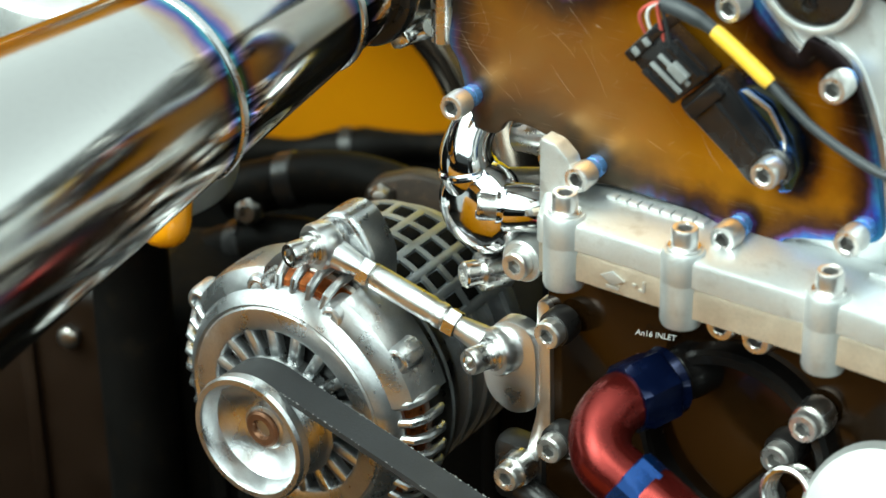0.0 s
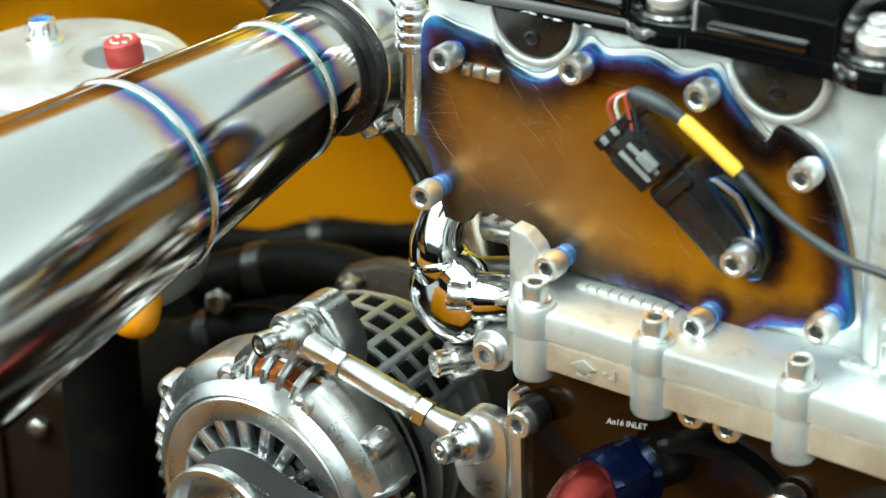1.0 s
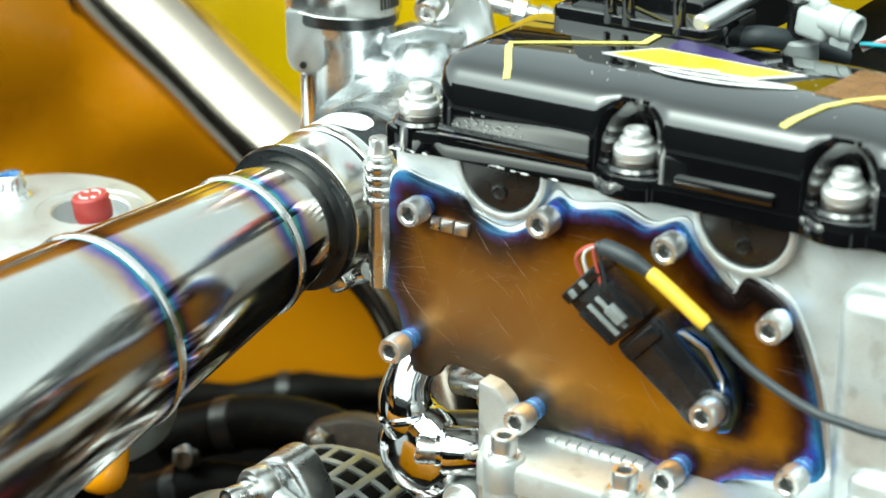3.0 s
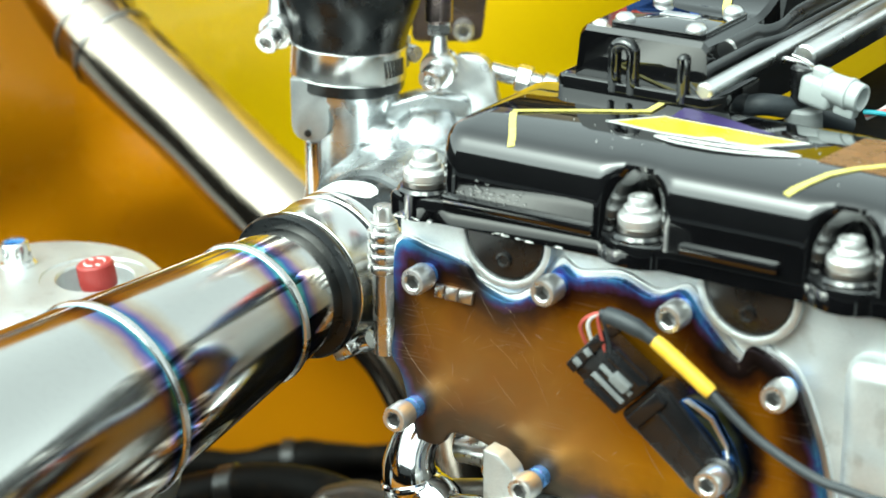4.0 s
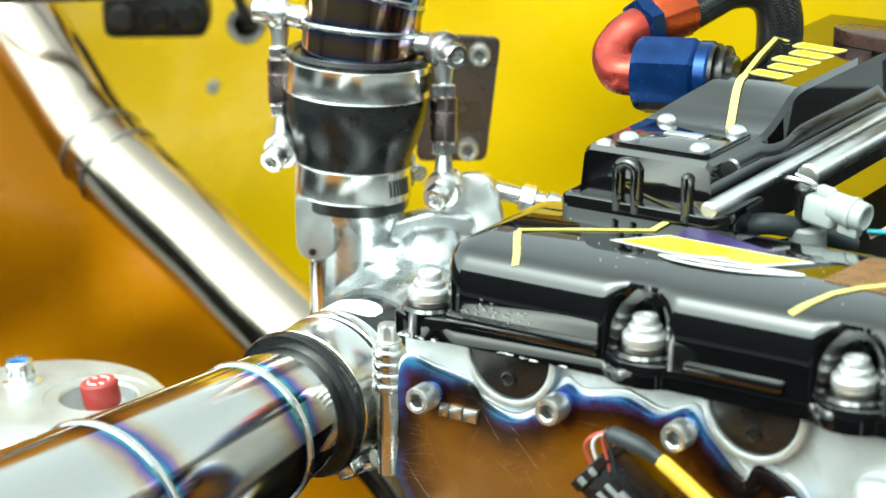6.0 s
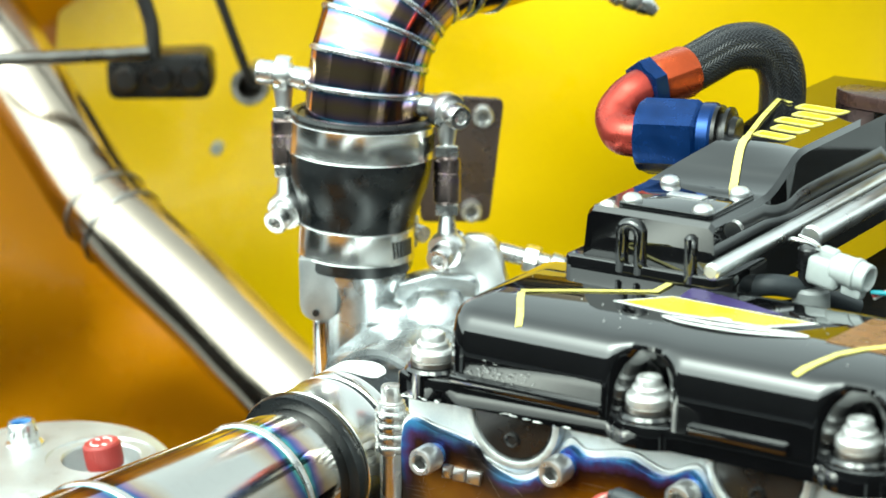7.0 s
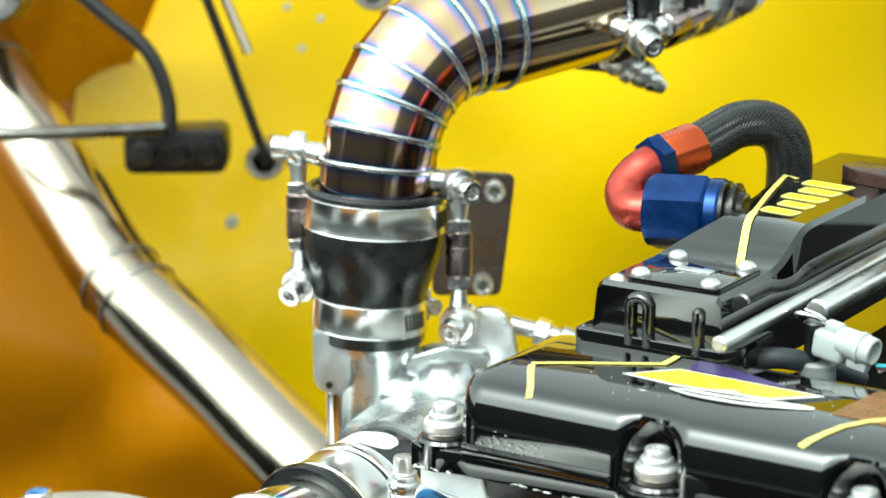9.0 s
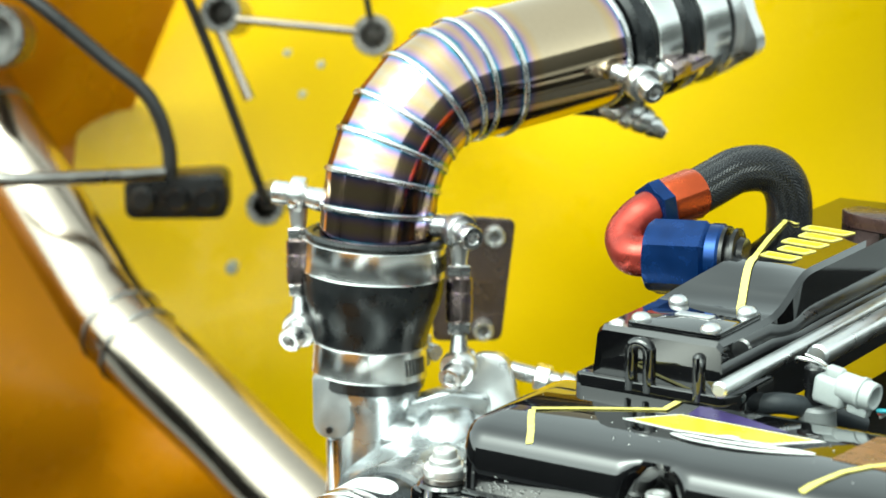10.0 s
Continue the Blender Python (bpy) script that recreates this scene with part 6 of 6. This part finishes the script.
for k in range(150):
    q = 0.008 + 0.20 * random.random()
    y = (BY0 if k % 3 else BY1) + random.uniform(-0.0004, 0.0004)
    w = 0.0003 + 0.0004 * random.random()
    box(bm, (bx + 0.963 * q + 0.268 * 0.0019, y, bz - 0.268 * q + 0.963 * 0.0019), (w * (1 + random.random()), w, 0.0003), pose(0, 0, 0), 0.0)
tagged(part("frayed_edge", bm, residue_grey, belt_band, "pale frayed cord ends along the belt edges"), kind="stuff")

# tensioner rod with its two eye ends
RA, RB = Vector((-0.0625, -0.020, 0.6195)), Vector((0.0467, -0.008, 0.5824))
RD = (RB - RA).normalized()
ten = thing("tensioner_rod", tuple(RA.lerp(RB, 0.5)), "bright steel adjuster rod between alternator and engine bracket", "tie rod")
for p, s, n0 in ((RA, 1, Vector((-0.25, -0.95, 0.05))), (RB, -1, Vector((-0.25, -0.95, 0.05)))):
    m = axis_frame(p, n0)
    bm = bmesh.new()
    lathe(bm, [(0.006, -0.006), (0.0125, -0.006), (0.0135, -0.004), (0.0135, 0.004), (0.0125, 0.006), (0.006, 0.006)], m, 36)
    rod(bm, p + RD * s * 0.010, p + RD * s * 0.026, 0.0085, 0.0060, 22)
    part("rod_end", bm, bright, ten, "bright eye end")
    bm = bmesh.new()
    lathe(bm, [(0.0095, 0.006), (0.0095, 0.0075), (0.0075, 0.008), (0.0078, 0.0085), (0.0078, 0.010), (0.0070, 0.011), (0.0074, 0.012), (0.0074, 0.021), (0.0066, 0.0225), (0.0042, 0.0225), (0.0040, 0.022, 6), (0.0040, 0.016, 6), (0.0006, 0.0155)], m, 36)
    part("bolt", bm, steel, ten, "bright socket bolt")
    bm = bmesh.new()
    lathe(bm, [(0.0072, 0, 6), (0.0080, 0.0008, 6), (0.0080, 0.0075, 6), (0.0072, 0.0083, 6)], axis_frame(p + RD * s * 0.026, RD * s), 24)
    part("lock_nut", bm, steel, ten, "steel lock nut")
bm = bmesh.new()
ln = (RB - RA).length
lathe(bm, [(0.0055, 0.034), (0.0072, 0.0355), (0.0074, 0.037), (0.0074, ln * 0.62), (0.0069, ln * 0.63), (0.0069, ln * 0.65), (0.0074, ln * 0.66), (0.0074, ln - 0.037), (0.0072, ln - 0.0355), (0.0055, ln - 0.034)], axis_frame(RA, RD), 28)
part("sleeve", bm, bright, ten, "satin bright sleeve")
bm = bmesh.new()
rod(bm, RB - RD * 0.040, RB - RD * 0.012, 0.0042, None, 14)
part("thread", bm, dull_steel, ten, "threaded shank")

lb = thing("alternator_bracket", (0.055, 0.0, 0.52), "machined aluminium alternator bracket on the engine front", "bracket")
bm = bmesh.new()
prism(bm, curve2d([(0.042, 0.596), (0.058, 0.600), (0.067, 0.590), (0.068, 0.562), (0.066, 0.550), (0.052, 0.544), (0.038, 0.552), (0.034, 0.572)], 5)[::-1], -0.004, 0.006, FRONT, 0.001)
part("pad", bm, bright, lb, "thick machined pad")
bm = bmesh.new()
prism(bm, rounded([(0.066, 0.617), (0.074, 0.617), (0.0755, 0.53), (0.066, 0.512), (0.058, 0.512), (0.066, 0.545)], 0.004)[::-1], -0.006, 0.002, FRONT, 0.0008)
part("web", bm, bright, lb)

# ---- black pump plate with its inlet ----
pump = thing("pump_plate", (0.18, 0.0, 0.40), "black anodised pump plate with a large round inlet port", "pump")
bm = bmesh.new()
prism(bm, rounded([(0.070, 0.38), (0.30, 0.38), (0.30, 0.664), (0.074, 0.664), (0.070, 0.62)], 0.004), -0.02, -0.002, FRONT, 0.001)
# the brown tone is a reflection on the black plate, painted in
part("plate", bm, surface("black_with_brown_reflection", (0.022, 0.010, 0.003), 0.16, 0.5, 0.4, 30, 700, 0.05), pump, "glossy black plate, its brown reflection put into the colour")
IP = Vector((0.1590, 0.000, 0.6050))
ID = Vector((-0.34, -0.93, -0.06)).normalized()
bm = bmesh.new()
lathe(bm, [(0.0150, -0.02), (0.0150, 0.0), (0.0146, 0.006), (0.0140, 0.008), (0.0140, 0.012), (0.0132, 0.013), (0.0132, 0.018)], axis_frame(IP, ID), 40)
part("port", bm, black_anodised, pump, "round black port")
bm = bmesh.new()
lathe(bm, [(0.055, -0.012), (0.055, 0.006), (0.053, 0.009), (0.049, 0.010), (0.047, 0.008), (0.047, -0.004), (0.03, -0.005)], FRONT @ pose(0.188, 0.572, 0.002), 64)
part("ring", bm, black_anodised, pump, "black turned ring")
fc = bpy.data.curves.new("inlet_text", "FONT")
fc.body, fc.size, fc.extrude, fc.shear = "An16 INLET", 0.0047, 0.0002, 0.25
fo = bpy.data.objects.new("inlet_text", fc)
fm = bpy.data.meshes.new_from_object(fo)
bpy.data.objects.remove(fo)
bm = bmesh.new()
bm.from_mesh(fm)
bmesh.ops.transform(bm, verts=bm.verts, matrix=Matrix.Translation((0.1270, -0.0036, 0.6165)) @ FRONT @ Matrix.Rotation(radians(9), 4, "Z"))
part("lettering", bm, decal_white, pump, "white engraved lettering")
bm = bmesh.new()
TRI = [(0.0855, 0.5245), (0.0938, 0.5436), (0.0955, 0.5267)]
for (x0, z0), (x1, z1) in zip(TRI, TRI[1:] + TRI[:1]):
    rod(bm, (x0, -0.0030, z0), (x1, -0.0030, z1), 0.0005, None, 6)
part("triangle_mark", bm, decal_white, pump, "thin white triangle outline")
inlet = thing("inlet_hose", (0.12, -0.06, 0.5), "red and blue anodised hose elbow on the pump inlet", "hose fitting")
bm = bmesh.new()
lathe(bm, [(0.0160, 0.014), (0.0182, 0.016), (0.0182, 0.020, 6), (0.0200, 0.022, 6), (0.0200, 0.040, 6), (0.0175, 0.044)], axis_frame(IP, ID), 36)
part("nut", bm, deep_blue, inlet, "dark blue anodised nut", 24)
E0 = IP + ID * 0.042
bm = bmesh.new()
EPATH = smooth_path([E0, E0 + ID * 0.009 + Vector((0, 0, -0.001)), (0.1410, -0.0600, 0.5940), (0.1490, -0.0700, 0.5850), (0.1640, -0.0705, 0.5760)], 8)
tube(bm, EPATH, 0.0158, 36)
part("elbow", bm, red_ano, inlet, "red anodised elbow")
ed = (EPATH[-1] - EPATH[-3]).normalized()
bm = bmesh.new()
lathe(bm, [(0.0165, -0.004), (0.0195, -0.003, 6), (0.0195, 0.010, 6), (0.0165, 0.011)], axis_frame(EPATH[-1], ed), 36)
part("hex", bm, blue_ano, inlet, "blue anodised hex")
bm = bmesh.new()
lathe(bm, [(0.0180, 0.008), (0.0200, 0.011, 8), (0.0200, 0.045, 8), (0.0185, 0.047)], axis_frame(EPATH[-1], ed), 40)
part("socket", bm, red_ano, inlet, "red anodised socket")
bm = bmesh.new()
tube(bm, [EPATH[-1] + ed * s for s in (0.04, 0.08, 0.14)], 0.0165, 28)
part("hose", bm, braid, inlet)
bolt_m8c = socket_bolt(0.0078, 0.0095, 0.5)
holder = mesh_of("sleeve", steel, lambda bm: lathe(bm, [(0.0098, 0), (0.0100, 0.001), (0.0100, 0.010), (0.0090, 0.012)], Matrix(), 28))
holder_b = mesh_of("sleeve_black", satin_black, lambda bm: lathe(bm, [(0.0098, 0), (0.0100, 0.001), (0.0100, 0.010), (0.0090, 0.012)], Matrix(), 28))
for x, z, k in ((0.0840, 0.6098, 1), (0.0858, 0.5393, 1), (0.0584, 0.5107, 0), (0.2312, 0.6056, 0), (0.2173, 0.5820, 1), (0.1837, 0.6481, 1), (0.2032, 0.6466, 1)):
    stamp("sleeve", holder_b if k else holder, FRONT @ pose(x, z, 0.002), pump)
    stamp("bolt", bolt_m8c, FRONT @ pose(x, z, 0.012, 0, 0, x * 7000 % 60), pump, "bright socket bolt")
bm = bmesh.new()
box(bm, (0.0535, 0.008, 0.5), (0.034, 0.02, 0.04), Matrix(), 0.006)
part("bracket", bm, satin_black, pump)
bm = bmesh.new()
tube(bm, smooth_path([(0.06, -0.006, 0.497), (0.085, -0.010, 0.490), (0.12, -0.016, 0.462), (0.15, -0.02, 0.43)], 6), 0.008, 16)
solid("oil_line", bm, satin_black, "black rubber line below the pump plate", "hose")
bm = bmesh.new()
tube(bm, smooth_path([(0.214, -0.012, 0.560), (0.195, -0.02, 0.535), (0.17, -0.03, 0.50), (0.15, -0.03, 0.46)], 6), 0.009, 16)
solid("oil_line", bm, satin_black, "black rubber line beside the pump inlet", "hose")
cap = thing("idler_cover", (0.275, -0.05, 0.54), "pale round cast idler cover beside the pump plate", "cover")
bm = bmesh.new()
lathe(bm, [(0.040, -0.05), (0.040, -0.004), (0.036, 0.001), (0.010, 0.004)], axis_frame((0.284, -0.052, 0.588), (-0.1, -0.86, 0.5)), 48)
part("cap", bm, surface("chalky_casting", (0.46, 0.47, 0.465), 0.5, 0.6, 0.14, 30, 800, 0.3), cap)
bm = bmesh.new()
for k in range(4):
    torus(bm, axis_frame((0.236, -0.045 + 0.004 * k, 0.584 - 0.002 * k), (0, -1, 0.3)), 0.012, 0.0019, 28, 8)
part("spring", bm, steel, cap, "coiled steel spring")

# ---- brake fluid tank, yellow lug, dark parts low in the bay ----
tank = thing("fluid_tank", (-0.335, 0.095, 0.62), "round bright aluminium tank with a red knurled cap in its lid", "tank")
bm = bmesh.new()
TM = pose(-0.292, 0.066, 0.0)
HOLE = (0.0255, 0.0165)
lid = []
for cx, cy, r, z in ((0, 0, 0.010, 0.56), (0, 0, 0.073, 0.56), (0, 0, 0.075, 0.565), (0, 0, 0.075, 0.693), (0, 0, 0.0735, 0.700), (0, 0, 0.069, 0.7045), (0, 0, 0.060, 0.7065), HOLE + (0.0338, 0.7070), HOLE + (0.0334, 0.7062), HOLE + (0.0328, 0.7062), HOLE + (0.0246, 0.7068), HOLE + (0.0236, 0.7056), HOLE + (0.0230, 0.690), HOLE + (0.006, 0.688)):
    lid.append([bm.verts.new(TM @ Vector((cx + r * math.cos(2 * math.pi * k / 72), cy + r * math.sin(2 * math.pi * k / 72), z))) for k in range(72)])
for a, b in zip(lid, lid[1:]):
    for k in range(72):
        bm.faces.new((a[k], a[(k + 1) % 72], b[(k + 1) % 72], b[k]))
bm.faces.new(lid[-1])
bm.faces.new(lid[0][::-1])
part("body", bm, cast, tank)
bm = bmesh.new()
rod(bm, (-0.292, 0.066, 0.30), (-0.292, 0.066, 0.562), 0.026, None, 24, 0.002)
part("stand", bm, grime_shade, tank, "dark stand below the tank")
CAPM = pose(-0.2620, 0.0782, 0.7190, 4, -7, 0)
bm = bmesh.new()
lathe(bm, [(0.0085, -0.031), (0.0090, -0.016), (0.0112, -0.0155), (0.0115, -0.013), (0.0112, -0.0012), (0.0104, 0.0), (0.0100, -0.0002), (0.002, -0.0002)], CAPM, 48)
button = part("cap", bm, cap_red, tank, "red knurled screw cap")
knurl = mesh_of("rib", cap_red, lambda bm: box(bm, (0.01135, 0, -0.0072), (0.0007, 0.0009, 0.0115), Matrix(), 0.0))
for k in range(36):
    stamp("rib", knurl, CAPM @ pose(0, 0, 0, 0, 0, 10 * k), button)
bm = bmesh.new()
for a0, a1 in ((20, 120), (200, 300)):
    arc = [(0.0064 * math.cos(radians(a)), 0.0064 * math.sin(radians(a)), 0.0001) for a in range(a0, a1 + 1, 10)]
    tube(bm, [CAPM @ Vector(p) for p in arc], 0.0005, 6)
for a in (150, 330):
    c, q = math.cos(radians(a)), math.sin(radians(a))
    box(bm, (0.0064 * c, 0.0064 * q, 0.0001), (0.0035, 0.0012, 0.0006), CAPM @ pose(0, 0, 0), 0.0)
part("mark", bm, decal_white, button, "white printed arrow ring")
NUTM = pose(-0.3225, 0.0745, 0.7058, 3, -4, 0)
bm = bmesh.new()
lathe(bm, [(0.0122, 0.0), (0.0122, 0.0012), (0.0106, 0.0030), (0.0100, 0.0035, 6), (0.0100, 0.0095, 6), (0.0088, 0.0105), (0.0088, 0.0145), (0.0078, 0.0160), (0.0066, 0.0158), (0.0064, 0.012), (0.001, 0.0118)], NUTM, 36)
nut = part("nut", bm, steel, tank, "bright flanged lock nut")
bm = bmesh.new()
lathe(bm, [(0.0065, 0.0125), (0.0065, 0.0146), (0.0050, 0.0142), (0.0050, 0.0120)], NUTM, 30, False)
part("insert", bm, insert_blue, nut, "blue nylon locking ring")
bm = bmesh.new()
lathe(bm, [(0.002, 0), (0.008, 0.0015), (0.0125, 0.005), (0.0150, 0.010), (0.0160, 0.017), (0.0158, 0.03), (0.0150, 0.10)], axis_frame((-0.2085, 0.010, 0.560), (-0.16, 0.38, 0.90)), 32)
part("bracket_lug", bm, shaded_yellow, tank, "yellow painted rounded lug", 60)
for pts, r, lab in (([(-0.32, 0.20, 0.484), (-0.25, 0.225, 0.505), (-0.19, 0.245, 0.494), (-0.13, 0.26, 0.440), (-0.08, 0.26, 0.37)], 0.019, "thick black hose behind the alternator"),
                    ([(-0.36, 0.19, 0.42), (-0.27, 0.20, 0.46), (-0.18, 0.21, 0.45), (-0.10, 0.22, 0.39)], 0.018, "black corrugated hose low in the bay")):
    hose = thing("coolant_hose", pts[1], lab, "hose")
    line = smooth_path(pts, 8)
    bm = bmesh.new()
    tube(bm, line, r, 24)
    part("tube", bm, hose_black, hose)
    for k in (5, 17):
        bm = bmesh.new()
        lathe(bm, [(r, -0.007), (r + 0.0012, -0.006), (r + 0.0012, 0.006), (r, 0.007)], axis_frame(line[k], line[k + 1] - line[k - 1]), 28)
        part("clip", bm, satin_black, hose, "dark spring clip")
mount = thing("mount_bracket", (-0.165, 0.235, 0.50), "dark brown cast bracket bolted above the coolant hose", "bracket")
bm = bmesh.new()
prism(bm, rounded([(-0.045, -0.020), (0.030, -0.030), (0.052, -0.012), (0.040, 0.010), (-0.010, 0.020), (-0.040, 0.012)], 0.010), -0.012, 0.012, axis_frame((-0.165, 0.225, 0.512), (0.42, -0.86, 0.28)), 0.004, 3)
part("casting", bm, surface("rusty_dark_casting", (0.035, 0.022, 0.014), 0.5, 0.3, 0.5, 60, 500, 0.4, dirt=(0.10, 0.055, 0.03)), mount)
for dx, dz in ((-0.022, 0.002), (0.026, -0.008)):
    bm = bmesh.new()
    lathe(bm, [(0.0095, 0, 6), (0.0095, 0.007, 6), (0.007, 0.009), (0.0055, 0.014), (0.004, 0.0145)], axis_frame((-0.165 + dx, 0.225 + dx * 0.5 - 0.011, 0.516 + dz), (0.42, -0.86, 0.28)), 24)
    part("bolt", bm, dull_steel, mount, "dull hexagon bolt")
loom = thing("taped_loom", tuple(bay_place(0.0, 1.79, 0.33)), "black taped wiring loom lying along the subframe edge", "cable")
bm = bmesh.new()
random.seed(8)
way = smooth_path([bay_place(-0.50 + 0.10 * k, 1.785 + 0.006 * random.uniform(-1, 1), 0.338 + 0.014 * random.uniform(-1, 1)) for k in range(12)], 6)
tube(bm, way, [0.013 + 0.0035 * math.sin(k * 0.9) + 0.002 * random.random() for k in range(len(way))], 18)
part("sleeve", bm, hose_black, loom)
for k in range(4, len(way) - 2, 9):
    bm = bmesh.new()
    lathe(bm, [(0.012, -0.006), (0.0185, -0.005), (0.0185, 0.005), (0.012, 0.006)], axis_frame(way[k], way[k + 1] - way[k - 1]), 20)
    part("tape_wrap", bm, satin_black, loom, "glossier tape wrap")
bm = bmesh.new()
lathe(bm, [(0.010, 0, 6), (0.010, 0.008, 6), (0.008, 0.009), (0.007, 0.013), (0.006, 0.014)], axis_frame((-0.292, 0.19, 0.482), (0.4, -0.85, 0.3)), 24)
solid("subframe_bolt", bm, dull_steel, "dull hexagon bolt on the dark subframe", "bolt")
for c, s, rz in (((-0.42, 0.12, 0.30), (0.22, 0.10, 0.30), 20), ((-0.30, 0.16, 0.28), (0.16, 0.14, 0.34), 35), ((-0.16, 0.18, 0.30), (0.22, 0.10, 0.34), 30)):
    # the last two covers take the near-black that carries the bay's shade
    mt, m = brown_plastic if rz == 20 else grime_shade, pose(*c, 0, 0, rz)
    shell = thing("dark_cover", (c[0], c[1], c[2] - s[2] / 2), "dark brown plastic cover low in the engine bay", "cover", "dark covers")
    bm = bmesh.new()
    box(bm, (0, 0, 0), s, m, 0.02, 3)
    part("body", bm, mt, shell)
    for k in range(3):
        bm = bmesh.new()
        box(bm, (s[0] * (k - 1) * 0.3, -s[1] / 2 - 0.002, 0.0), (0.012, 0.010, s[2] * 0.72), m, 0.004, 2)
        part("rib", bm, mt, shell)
    bm = bmesh.new()
    lathe(bm, [(0.009, 0, 6), (0.009, 0.006, 6), (0.006, 0.008), (0.004, 0.0085)], m @ pose(s[0] * 0.15, -s[1] / 2, s[2] * 0.36, 90, 0, 0), 20)
    part("screw", bm, dull_steel, shell, "dull screw head")
